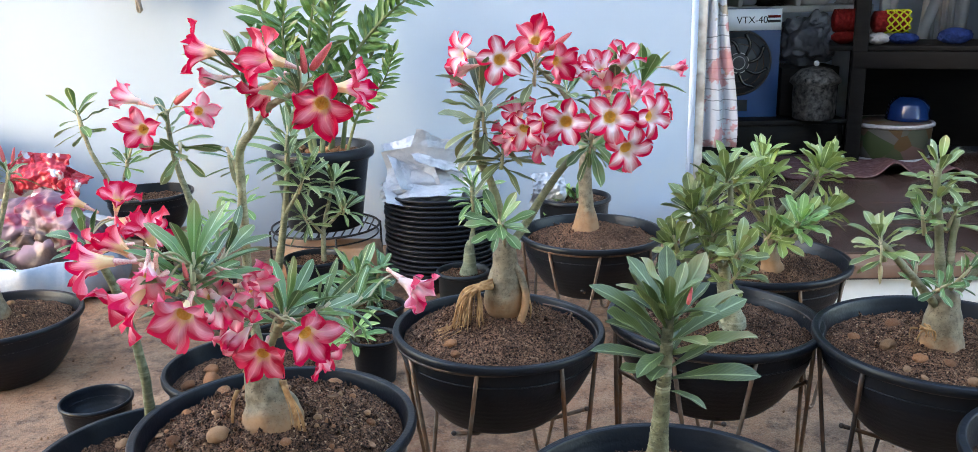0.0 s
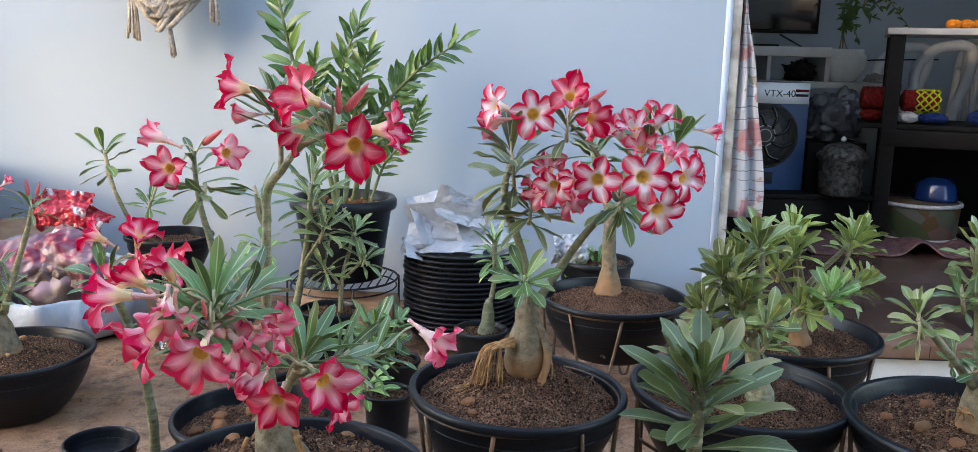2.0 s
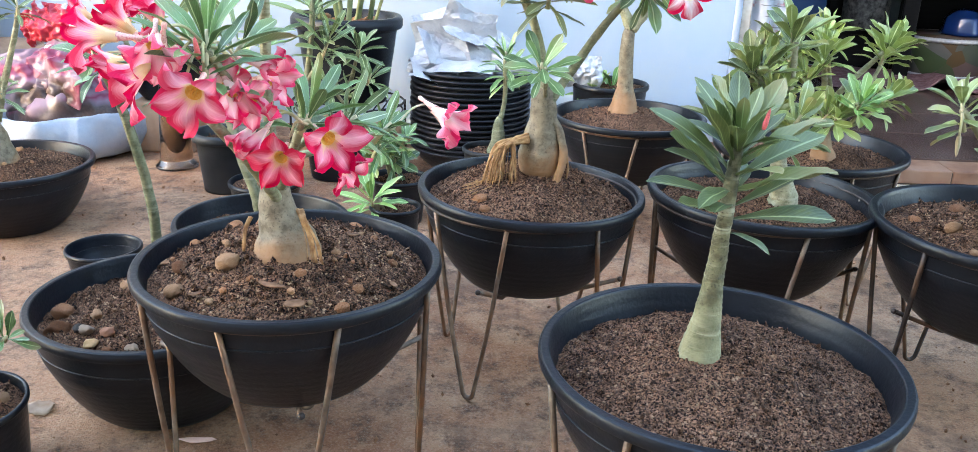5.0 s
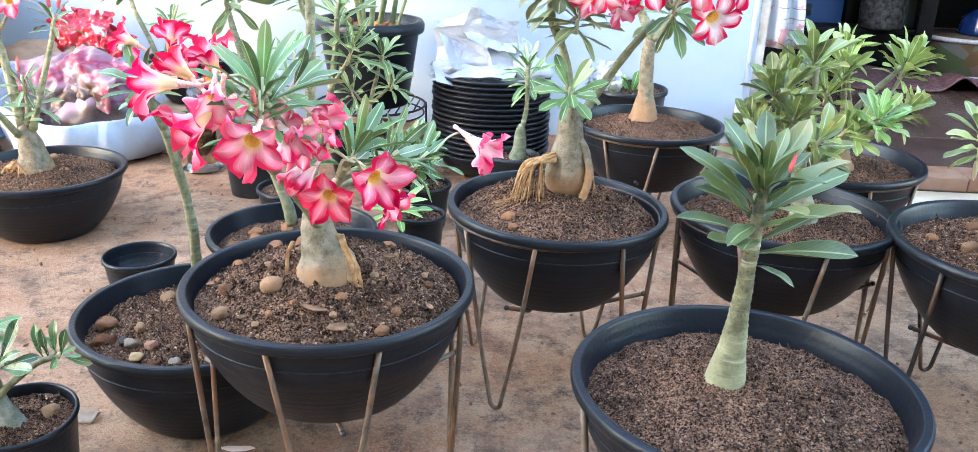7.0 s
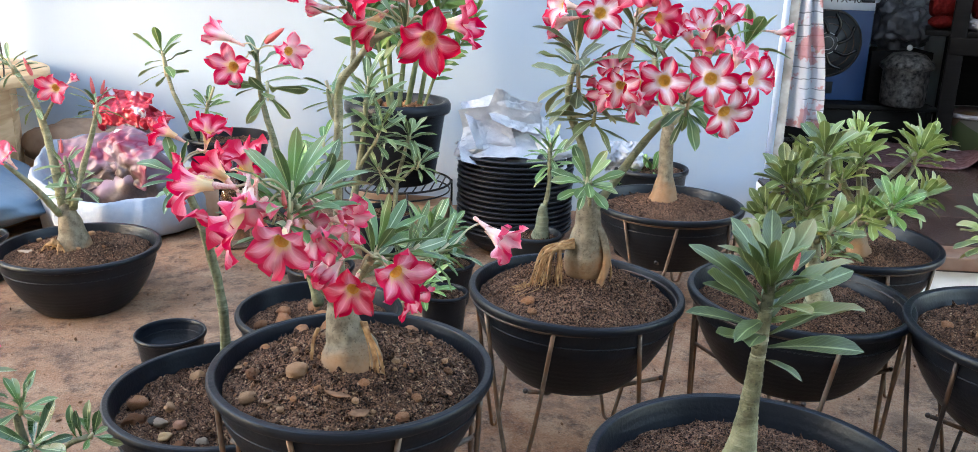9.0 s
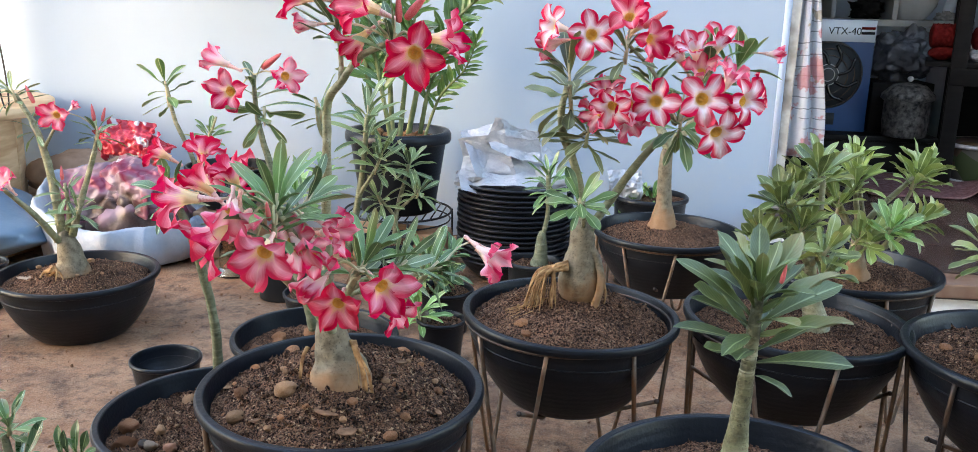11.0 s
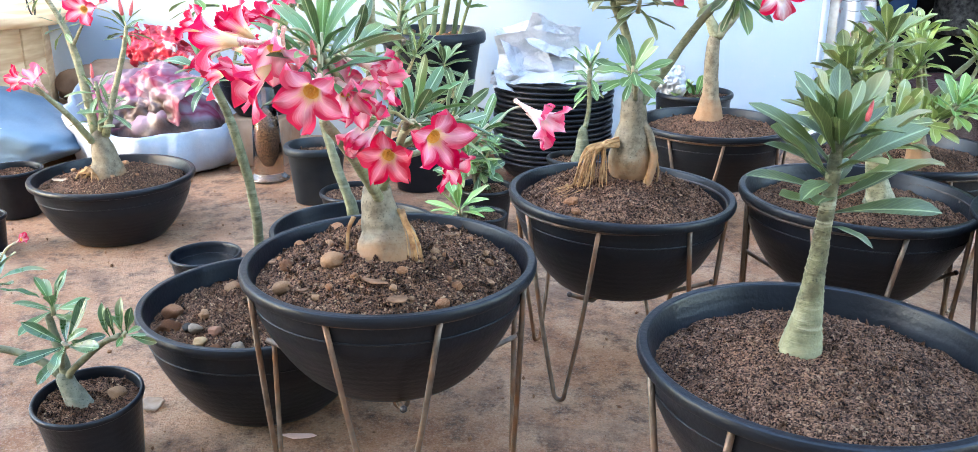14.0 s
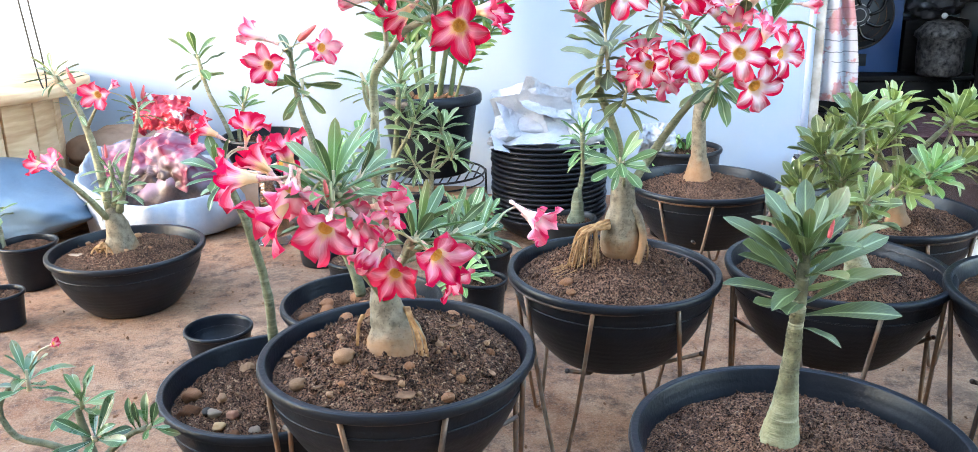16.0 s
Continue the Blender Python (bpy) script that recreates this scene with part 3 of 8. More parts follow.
def bowl_profile(R, H):
    """Foot, ribbed wall, a slim rolled lip and the inner wall."""
    k = H / 0.17
    out = [(0.0, 0.004 * k), (0.48 * R, 0.004 * k), (0.51 * R, 0.0), (0.553 * R, 0.002 * k)]
    z = 0.010
    while z < 0.100:   # moulded ribs, each a small ledge
        f = bowl_wall(z)
        out += [((f - 0.003) * R * 1.02, z * k), ((f + 0.0035) * R * 1.02, (z + 0.0022) * k)]
        z += 0.0098
    for z in (0.106, 0.120, 0.135, 0.1515):
        out.append((bowl_wall(z) * R * 1.02, z * k))
    out += [(0.936 * R, 0.1545 * k), (0.975 * R, 0.1548 * k), (0.990 * R, 0.1560 * k), (0.998 * R, 0.1590 * k), (1.001 * R, 0.1630 * k), (0.999 * R, 0.1670 * k), (0.993 * R, 0.1698 * k), (0.983 * R, 0.1712 * k), (0.948 * R, 0.1712 * k), (0.938 * R, 0.1700 * k), (0.932 * R, 0.1670 * k), (0.924 * R, 0.158 * k), (0.900 * R, 0.142 * k), (0.866 * R, 0.118 * k), (0.70 * R, 0.06 * k), (0.0, 0.05 * k)]
    return out


bowl_meshes = {}


def bowl(loc, R, soil_drop, dome, seed, label, soil=None, clods=500, H=0.17, rot=0.0, lean=(0, 0), tilt=(0, 0), rough=0.005, fine=1.0):
    """A round black plastic bowl planter full of soil. loc: the middle of its base."""
    if (R, H) not in bowl_meshes:
        bowl_meshes[R, H] = mesh_from("bowl", lathe(bowl_profile(R, H), 72))
        bowl_meshes[R, H].set_sharp_from_angle(angle=radians(28))
    pot = empty("bowl_planter", loc)
    pot.rotation_euler = (radians(lean[0]), radians(lean[1]), radians(rot))
    part("bowl", bowl_meshes[R, H], M_POT, pot)
    k = H / 0.17
    part("moulded_band", tube(ring_line(bowl_wall(0.126) * R * 1.02 + 0.0004, 0.126 * k, 60), 0.0012, 6, False), M_POT, pot)
    bm, h = soil_bm(0.895 * R, dome, seed, clods, rough, tilt, fine)
    s = part("soil", bm, soil or M_SOIL, pot, "dark crumbly potting soil")
    s.location.z = H - soil_drop
    tagged(pot, label, "planter", "bowl planters")
    return pot, (lambda x, y: loc[2] + H - soil_drop + h(x - loc[0], y - loc[1]))


def stand(loc, R, top, a0, material, label, legs=4):
    """A rod stand: a ring under the lip of the bowl, hairpin legs and two crossed braces."""
    st = empty("plant_stand", (loc[0], loc[1], 0))
    rr = R * 0.948
    part("ring", tube(ring_line(rr, top + 0.0085, 60), 0.0034, 8, False), M_STEELDARK, st)
    half = 0.073 / rr
    for k in range(legs):
        a = radians(a0) + 2 * math.pi * k / legs
        ends = [Vector((rr * math.cos(a + s * half), rr * math.sin(a + s * half), top + 0.008)) for s in (-1, 1)]
        foot = Vector((rr * 0.90 * math.cos(a), rr * 0.90 * math.sin(a), 0.004))
        t = Vector((-math.sin(a), math.cos(a), 0))
        line = [ends[0], ends[0].lerp(foot - t * 0.016, 0.5), foot - t * 0.016 + Vector((0, 0, 0.035)), foot - t * 0.008 + Vector((0, 0, 0.006)), foot + t * 0.008 + Vector((0, 0, 0.006)), foot + t * 0.016 + Vector((0, 0, 0.035)), ends[1].lerp(foot + t * 0.016, 0.5), ends[1]]
        part("leg", tube(spline(line, 4), 0.0042, 8), material, st)
    for k in range(2):
        a = radians(a0) + math.pi / legs * 2 * k + 0.12
        q = [(rr * 0.955 * math.cos(a + b), rr * 0.955 * math.sin(a + b), top * 0.66) for b in (0, math.pi - 0.24)]
        part("brace", tube([q[0], (q[0][0] * 0.5, q[0][1] * 0.5, top * 0.525), (0, 0, top * 0.52), (q[1][0] * 0.5, q[1][1] * 0.5, top * 0.525), q[1]], 0.004, 8), material, st)
        w = bmesh.new()
        bmesh.ops.create_icosphere(w, subdivisions=2, radius=0.005, matrix=Matrix.Translation(q[0]))
        part("weld", w, M_STEELDARK, st)
    tagged(st, label, "plant stand", "plant stands")
    return st


stone_meshes = []
for i in range(5):
    bm = bmesh.new()
    bmesh.ops.create_icosphere(bm, subdivisions=3, radius=1.0)
    for v in bm.verts:
        n1 = noise.noise(v.co * 0.9 + Vector((i * 9.1, 0, 0)))
        n2 = noise.noise(v.co * 2.6 + Vector((i * 5.3, 3, 0)))
        v.co *= 1 + 0.24 * n1 + 0.16 * n2 + 0.07 * noise.noise(v.co * 6.5 + Vector((i * 3.3, 0, 7)))
        v.co.z *= 0.72
        v.co.y *= 0.85
    stone_meshes.append(mesh_from("pebble", bm))
pale_meshes = [me.copy() for me in stone_meshes]
for me in stone_meshes:
    me.materials.append(M_STONE)
for me in pale_meshes:
    me.materials.append(M_STONEPALE)
stone_count = [0]


def stone(x, y, z, s, pale=False, label="rounded brown pebble lying on potting soil"):
    i = stone_count[0]
    stone_count[0] += 1
    ob = new("pebble", (pale_meshes if pale else stone_meshes)[i % 5])
    rng = random.Random(i * 7 + 1)
    ob.matrix_world = Matrix.Translation((x, y, z + s * 0.36)) @ Euler((rng.uniform(-0.3, 0.3), rng.uniform(-0.3, 0.3), rng.random() * 6.3)).to_matrix().to_4x4() @ Matrix.Scale(s * 0.84, 4)
    tagged(ob, "smooth pale tan pebble lying on potting soil" if pale else label, "pebble", "pebbles on the soil")
    return ob


def strew(n, centre, R, ground_at, seed, smin, smax, pale=0.3, avoid=0.05):
    """Pebbles strewn on the soil of a bowl."""
    rng = random.Random(seed)
    for _ in range(n):
        r, a = max(avoid, R * 0.86 * math.sqrt(rng.random())), rng.random() * 6.283
        x, y = centre[0] + r * math.cos(a), centre[1] + r * math.sin(a)
        stone(x, y, ground_at(x, y), rng.uniform(smin, smax), rng.random() < pale)


# ---------------------------------------------------------------- plants
def leaf_mesh(i, style):
    """An oblong leaf, 1 long: folded along its midrib, arched, with a little wave."""
    rng = random.Random(i * 13 + len(style))
    bm = bmesh.new()
    uvl = bm.loops.layers.uv.new("UVMap")
    nl, na = 12, 4
    arch, fold, wave = rng.uniform(-0.08, 0.30 if style == "zz" else 0.42), rng.uniform(0.22, 0.60), rng.uniform(0.0, 0.025)
    wide = {"rose": 0.135, "narrow": 0.098, "zz": 0.135, "broad": 0.172}[style] * rng.uniform(0.88, 1.12)
    tw = rng.uniform(-0.25, 0.25)
    grid = []
    for a in range(nl + 1):
        t = a / nl
        if style == "zz":
            w = wide * (math.sin(math.pi * min(1, t * 0.97 + 0.03)) ** 0.75)
        elif style == "narrow":
            w = wide * (0.10 + 0.90 * math.sin(math.pi * min(1.0, t ** 1.35 * 0.93)) ** 0.85) * (1 if t < 0.93 else 0.55)
        else:  # spoon-shaped, widest near its blunt end
            w = wide * (0.11 + 0.89 * math.sin(math.pi * min(1.0, t ** 1.55 * 0.80)) ** 0.9) * math.sqrt(max(0.0, 1 - max(0.0, (t - 0.72) / 0.285) ** 2.6))
        if a == nl:
            w *= 0.3
        row = []
        for c in range(na + 1):
            u = (c / na - 0.5) * 2
            x = u * w
            z = fold * abs(u) * w - arch * t * t + wave * math.sin(t * 14 + i + u)
            roll = tw * t
            row.append((bm.verts.new((x * math.cos(roll) - z * math.sin(roll) * 0.2, t * (1 - 0.12 * arch), z + x * math.sin(roll))), (c / na, t)))
        grid.append(row)
    for a in range(nl):
        for c in range(na):
            q = (grid[a][c], grid[a][c + 1], grid[a + 1][c + 1], grid[a + 1][c])
            f = bm.faces.new([v for v, _ in q])
            for lp, (_, uv) in zip(f.loops, q):
                lp[uvl].uv = uv
    return mesh_from("leaf", bm)


leaf_cache = {}


def leaf_set(style, material):
    key = (style, material.name)
    if key not in leaf_cache:
        leaf_cache[key] = []
        for i in range(7):
            me = leaf_mesh(i, style)
            me.materials.append(material)
            leaf_cache[key].append(me)
    return leaf_cache[key]


def aim(pos, d, up, scale):
    """A pose at pos with its y axis along d and z towards up."""
    y = Vector(d).normalized()
    z = Vector(up) - y * Vector(up).dot(y)
    z = z.normalized() if z.length > 1e-4 else y.orthogonal().normalized()
    x = y.cross(z)
    m = Matrix((x, y, z)).transposed().to_4x4()
    return Matrix.Translation(pos) @ m @ Matrix.Scale(scale, 4)


def add_leaf(plant, pos, d, up, length, style, material, rng):
    me = rng.choice(leaf_set(style, material))
    ob = new("leaf", me)
    ob.parent = plant
    ob.matrix_world = aim(pos, d, up, length)
    return ob


def rosette(plant, pos, axis, n, length, style="rose", material=None, open_from=25, open_to=95, stem=0.032, seed=0, droop=0.0):
    """Leaves in a spiral round the tip of a shoot: young and steep on top, old and flat below."""
    material = material or M_LEAF
    rng = random.Random(seed * 31 + n)
    axis = Vector(axis).normalized()
    s1 = axis.orthogonal().normalized()
    s2 = axis.cross(s1)
    a0 = rng.random() * 6.28
    part("shoot", tube([Vector(pos) - axis * stem, Vector(pos) + axis * length * 0.12], lambda t: 0.0042 - 0.002 * t, 7), M_STALK, plant)
    for i in range(n):
        t = (i + 0.5) / n
        a = a0 + i * 2.39996 + rng.uniform(-0.25, 0.25)
        th = radians(open_from + (open_to - open_from) * t ** 0.8 + rng.uniform(-13, 13))
        side = s1 * math.cos(a) + s2 * math.sin(a)
        d = axis * math.cos(th) + side * math.sin(th) - Vector((0, 0, droop * t))
        up = axis * math.sin(th) - side * math.cos(th)
        p = Vector(pos) - axis * stem * t + side * 0.002
        l = length * (0.45 + 0.65 * math.sin(math.pi * min(1, 0.18 + t * 0.62))) * rng.uniform(0.82, 1.12)
        add_leaf(plant, p, d, up, l, style, material, rng)


def branch(plant, pts, r0, r1, material=None, name="branch", lump=0.25, segs=10):
    n = max(3, min(6, 18 // len(pts)))
    return part(name, tube(spline(pts, n), lambda t: (r0 + (r1 - r0) * t), segs, True, lump, r0 * 1000), material or M_BARK, plant)


def caudex(plant, base, top, widths, material, seed=0, lump=0.05, ribs=0.045):
    """The swollen foot of a desert rose; widths: (share of its height, radius)."""
    b, t = Vector(base) - Vector((0, 0, 0.014)), Vector(top)
    bm = bmesh.new()
    pts, rad = [b - Vector((0, 0, 0.045)), b - Vector((0, 0, 0.03)), b - Vector((0, 0, 0.012))], [widths[0][1] * q for q in (0.55, 0.85, 0.98)]
    n = 24
    for i in range(n + 1):
        f = i / n
        pts.append(b.lerp(t, f) + Vector((0.004 * math.sin(f * 5 + seed), 0, 0)))
        for (f0, w0), (f1, w1) in zip(widths, widths[1:]):
            if f0 <= f <= f1:
                s = (f - f0) / (f1 - f0)
                s = s * s * (3 - 2 * s)
                rad.append(w0 + (w1 - w0) * s)
                break
    for q, s in ((-3, 0.96), (-2, 0.82), (-1, 0.55)):
        rad[q] *= s
    add_tube(bm, pts, lambda q: rad[int(round(q * (len(rad) - 1)))], 32, True)
    for v in bm.verts:
        p = v.co.copy()
        f = (p.z - b.z) / max(1e-4, t.z - b.z)
        a = math.atan2(p.y - b.y, p.x - b.x)
        c = b.lerp(t, min(1, max(0, f)))
        d = Vector((p.x - c.x, p.y - c.y, 0))
        k = lump * noise.noise(p * 28 + Vector((seed, 0, 0))) + 0.03 * noise.noise(p * 90) + ribs * min(1.0, max(0.0, 1 - f)) ** 1.5 * math.sin(a * 5 + seed + f * 2)
        v.co += d * k
    return part("trunk", bm, material, plant, "swollen grey-tan trunk")


LOBE = {"wide": 0.95, "open": 0.84, "wilt": 0.85}


def petal_mesh(i, style, flare):
    """One lobe of a trumpet flower with its share of the funnel; it points along x, the flower's axis is z."""
    rng = random.Random(i * 17 + int(flare))
    bm = bmesh.new()
    uvl = bm.loops.layers.uv.new("UVMap")
    nf, nl, na = 4, 9, 8
    wide = {"wide": 0.415, "open": 0.385, "wilt": 0.34}[style] * rng.uniform(0.93, 1.07)
    ruf = {"wide": 0.145, "open": 0.075, "wilt": 0.17}[style]
    curl, ph, ph2 = rng.uniform(*((20, 75) if style == "wide" else (5, 45))), rng.uniform(0, 6), rng.uniform(0, 6)
    if style == "wilt":
        curl = rng.uniform(-60, 70)
    rows = []
    for a in range(nf):
        s = a / nf
        rows.append((0.4 * s, 0.125 + 0.190 * s ** 1.7, -0.62 + 0.60 * s, 16.0, (0.125 + 0.190 * s ** 1.7) * 0.76, 0.0))
    r, z = 0.315, -0.02
    for a in range(nl + 1):
        s = a / nl
        th = 18 + (flare - 18) * min(1.0, s / 0.34) + curl * max(0, s - 0.30) / 0.7
        g = min(1.0, s / 0.60)
        w = 0.225 + (wide - 0.225) * g * g * (3 - 2 * g)
        if s > 0.55:
            w *= max(0.06, 1 - ((s - 0.55) / 0.46) ** (1.8 if style == "wide" else 2.3)) ** (0.72 if style == "wide" else 0.58)
        rows.append((0.4 + 0.6 * s, r, z, th, w, s))
        r += LOBE[style] / nl * math.sin(radians(th))
        z += LOBE[style] / nl * math.cos(radians(th))
    grid = []
    for t, r, z, th, w, s in rows:
        row = []
        n = Vector((-math.cos(radians(th)), 0, math.sin(radians(th))))
        for c in range(na + 1):
            u = (c / na - 0.5) * 2
            off = w * 0.36 * u * u * (1 - 0.85 * s) + (0.10 * s * abs(u) if style == "wide" else 0.04 * s * abs(u))
            off += ruf * s * (math.sin(u * 3.4 + s * 5 + ph) + 0.9 * u * u * math.sin(s * 8.5 + ph2 + u * 2.0)) - 0.05 * s * max(0, 1 - 3 * abs(u))
            p = Vector((r - 0.05 * s * u * u, u * w + 0.09 * s * s, z)) + n * off
            row.append((bm.verts.new(p), (c / na, t)))
        grid.append(row)
    for ra, rb in zip(grid, grid[1:]):
        for c in range(na):
            q = (ra[c], ra[c + 1], rb[c + 1], rb[c])
            f = bm.faces.new([v for v, _ in q])
            for lp, (_, uv) in zip(f.loops, q):
                lp[uvl].uv = uv
    return mesh_from("petal", bm)


petal_cache = {}
flower_count = [0]
tube_mesh = mesh_from("flower", lathe(((0.0, -1.36), (0.05, -1.35), (0.085, -1.31), (0.080, -1.15), (0.060, -1.12), (0.075, -1.0), (0.10, -0.82), (0.132, -0.60), (0.125, -0.57), (0.07, -0.8), (0.0, -0.9)), 14))
throat_mesh = mesh_from("throat", lathe(((0.226, -0.14), (0.198, -0.22), (0.15, -0.31), (0.08, -0.38), (0.0, -0.40)), 14))
stamen_bm = bmesh.new()
for k in range(5):
    a = k * 1.2566
    add_tube(stamen_bm, [(0.06 * math.cos(a), 0.06 * math.sin(a), -0.32), (0.09 * math.cos(a), 0.09 * math.sin(a), -0.16), (0.05 * math.cos(a + 0.5), 0.05 * math.sin(a + 0.5), 0.06)], lambda t: 0.024 * (1.1 - t), 5)
stamen_mesh = mesh_from("stamen_tuft", stamen_bm)


def flower(plant, pos, facing, size, kind="a", open_=1.0, roll=None):
    """A trumpet flower with five petals. pos: the middle of its mouth; size: about a petal's length."""
    i = flower_count[0]
    flower_count[0] += 1
    rng = random.Random(i * 5 + 2)
    pm = {"a": M_PETALA, "b": M_PETALB, "c": M_PETALC, "d": M_PETALD}[kind]
    style = "wilt" if kind == "d" else ("wide" if kind in "ab" else "open")
    flare = (80 if kind == "c" else 57) if open_ > 0.84 else (44 if open_ > 0.55 else 12)
    key = (kind, style, flare)
    if key not in petal_cache:
        petal_cache[key] = []
        for q in range(8):
            me = petal_mesh(q, style, flare + (-13, 0, 9, 16, -6, 5, -20, 12)[q])
            me.materials.append(pm)
            petal_cache[key].append(me)
    f = Vector(facing).normalized()
    x = f.orthogonal().normalized()
    m = Matrix((x, f.cross(x), f)).transposed().to_4x4()
    body = part("flower", tube_mesh, M_TUBE, plant, "pink five-petalled trumpet flower")
    body.matrix_world = Matrix.Translation(Vector(pos)) @ m @ Matrix.Scale(size * 1.06, 4)
    a0 = rng.random() * 6.28 if roll is None else roll
    for k in range(5):
        p = new("petal", rng.choice(petal_cache[key]))
        p.parent = body
        p.matrix_local = Matrix.Rotation(a0 + k * 1.2566 + rng.uniform(-0.11, 0.11), 4, "Z") @ Matrix.Rotation(rng.uniform(-0.16, 0.16), 4, "X") @ Matrix.Scale(rng.uniform(0.94, 1.06), 4)
    part("throat", throat_mesh, M_TUBEIN, body, "yellow throat")
    part("stamen_tuft", stamen_mesh, M_TUBEIN, body)
    return body


def bud(plant, pos, d, length, material=None, label="closed red flower bud"):
    bm = lathe(((0.0, 0.0), (0.09, 0.06), (0.12, 0.3), (0.10, 0.55), (0.06, 0.85), (0.0, 1.0)), 10)
    ob = part("bud", bm, material or M_BUD, plant, label)
    y = Vector(d).normalized()
    x = y.orthogonal().normalized()
    ob.matrix_world = Matrix.Translation(pos) @ Matrix((x, y.cross(x), y)).transposed().to_4x4() @ Matrix.Scale(length, 4)


def pedicel(plant, a, b, r=0.0016):
    a, b = Vector(a), Vector(b)
    m = a.lerp(b, 0.5) + Vector((0, 0, 0.008))
    part("flower_stalk", tube(spline([a, m, b], 4), r, 6), M_STALK, plant)


def roots(plant, at, n, spread, drop, seed, r=0.0028):
    """Bare roots that hang from the trunk into the soil."""
    rng = random.Random(seed)
    for _ in range(n):
        a = Vector(at) + Vector((rng.uniform(-0.4, 0.4) * spread, rng.uniform(-0.3, 0.3) * spread, rng.uniform(-0.006, 0.012)))
        e = Vector(at) + Vector((rng.uniform(-1, 1) * spread, rng.uniform(-0.9, 0.4) * spread, -drop * rng.uniform(0.8, 1.15)))
        m = a.lerp(e, 0.5) + Vector((rng.uniform(-1, 1) * 0.01, rng.uniform(-1, 1) * 0.01, 0.008))
        part("root", tube(spline([a, m, e], 4), lambda t: r * (1.1 - 0.7 * t), 6, True, 0.3), M_ROOT, plant)


def strand(plant, pts, r):
    """One bare root along a line."""
    part("root", tube(spline(pts, 5), lambda t: r * (1.15 - 0.75 * t), 7, True, 0.35, r * 9000), M_ROOT, plant)


def plant_thing(name, base, label, category="plant"):
    """An empty at the foot of a plant; its parts are given in world places."""
    return tagged(empty(name, base), label, category, "potted plants")


def settle(plant):
    """Keeps the parts where they were given once they hang under the plant."""
    inv = Matrix.Translation(plant.location).inverted()
    for o in plant.children:
        o.matrix_parent_inverse = inv
# ---------------------------------------------------------------- bowl planters and their stands
TOP = 0.3435   # height of the stand rings
BOT = 0.185   # foot of a bowl on its stand
pot_a, soil_a = bowl((-0.334, 1.233, BOT), 0.211, 0.024, 0.060, 1, "black plastic bowl planter heaped with stony dark soil", clods=1500)
pot_c, soil_c = bowl((-0.003, 1.618, BOT), 0.202, 0.022, 0.056, 2, "round black plastic bowl planter of brown soil, on a rod stand", M_SOILB, clods=2000, lean=(0, 1.5), fine=0.75)
pot_e, soil_e = bowl((0.417, 1.658, BOT), 0.206, 0.032, 0.026, 3, "round black plastic bowl planter of brown soil, on a rod stand", M_SOILB, clods=1600, lean=(0, 1.0), fine=0.75)
pot_g, soil_g = bowl((0.221, 1.027, BOT - 0.01), 0.211, 0.036, 0.040, 4, "black plastic bowl planter of fine brown soil, on a stand", M_SOILB, clods=3200, rough=0.0042, fine=0.62)
pot_d, soil_d = bowl((0.268, 2.500, 0.130), 0.209, 0.028, 0.036, 5, "round black plastic bowl planter on a rod stand beside the wall", M_SOILB, clods=500)
pot_f, soil_f = bowl((0.640, 2.120, 0.160), 0.216, 0.030, 0.026, 6, "round black plastic bowl planter on a rod stand before the step", M_SOILB, clods=500)
pot_h, soil_h = bowl((0.800, 1.515, 0.185), 0.228, 0.030, 0.030, 7, "large black plastic bowl planter with stony soil on a stand", M_SOIL, clods=900, H=0.175)
pot_k, soil_k = bowl((0.845, 1.090, 0.180), 0.211, 0.036, 0.010, 8, "round black plastic bowl planter of dark soil, on a rod stand", clods=300)
pot_i, soil_i = bowl((-1.325, 2.231, 0.0), 0.211, 0.028, 0.040, 9, "round black plastic bowl planter standing on the concrete", clods=500)
pot_b, soil_b = bowl((-0.612, 1.440, 0.0), 0.213, 0.036, 0.020, 10, "black plastic bowl planter of stony brown soil on the concrete", clods=900, H=0.19, rough=0.010)
pot_j, soil_j = bowl((-0.557, 1.850, 0.0), 0.184, 0.038, 0.016, 11, "round black plastic bowl planter with brown pebbles, on the concrete", M_SOILB, clods=600, H=0.185)
pot_l, soil_l = bowl((-1.215, 3.05, 0.17), 0.150, 0.03, 0.006, 12, "black plastic bowl planter by the house wall", clods=200, H=0.15)

RODS = "rusted steel rod plant stand with hairpin legs"
stand((-0.334, 1.233), 0.211, TOP - 0.013, 280, M_STEEL, RODS + " under a stony bowl")
stand((-0.003, 1.618), 0.202, TOP - 0.013, 238, M_STEEL, RODS)
stand((0.417, 1.658), 0.206, TOP - 0.013, 258, M_STEEL, RODS)
stand((0.221, 1.027), 0.211, TOP - 0.023, 212, M_STEEL, RODS)
stand((0.268, 2.500), 0.209, 0.2735, 250, M_STEEL, RODS + " near the wall")
stand((0.640, 2.120), 0.216, 0.3035, 300, M_STEEL, RODS + " before the step")
stand((0.800, 1.515), 0.228, TOP - 0.0085, 190, M_STEELDARK, "dark steel rod plant stand with hairpin legs")
stand((0.845, 1.090), 0.211, TOP - 0.012, 230, M_STEELDARK, "dark steel rod plant stand with hairpin legs")


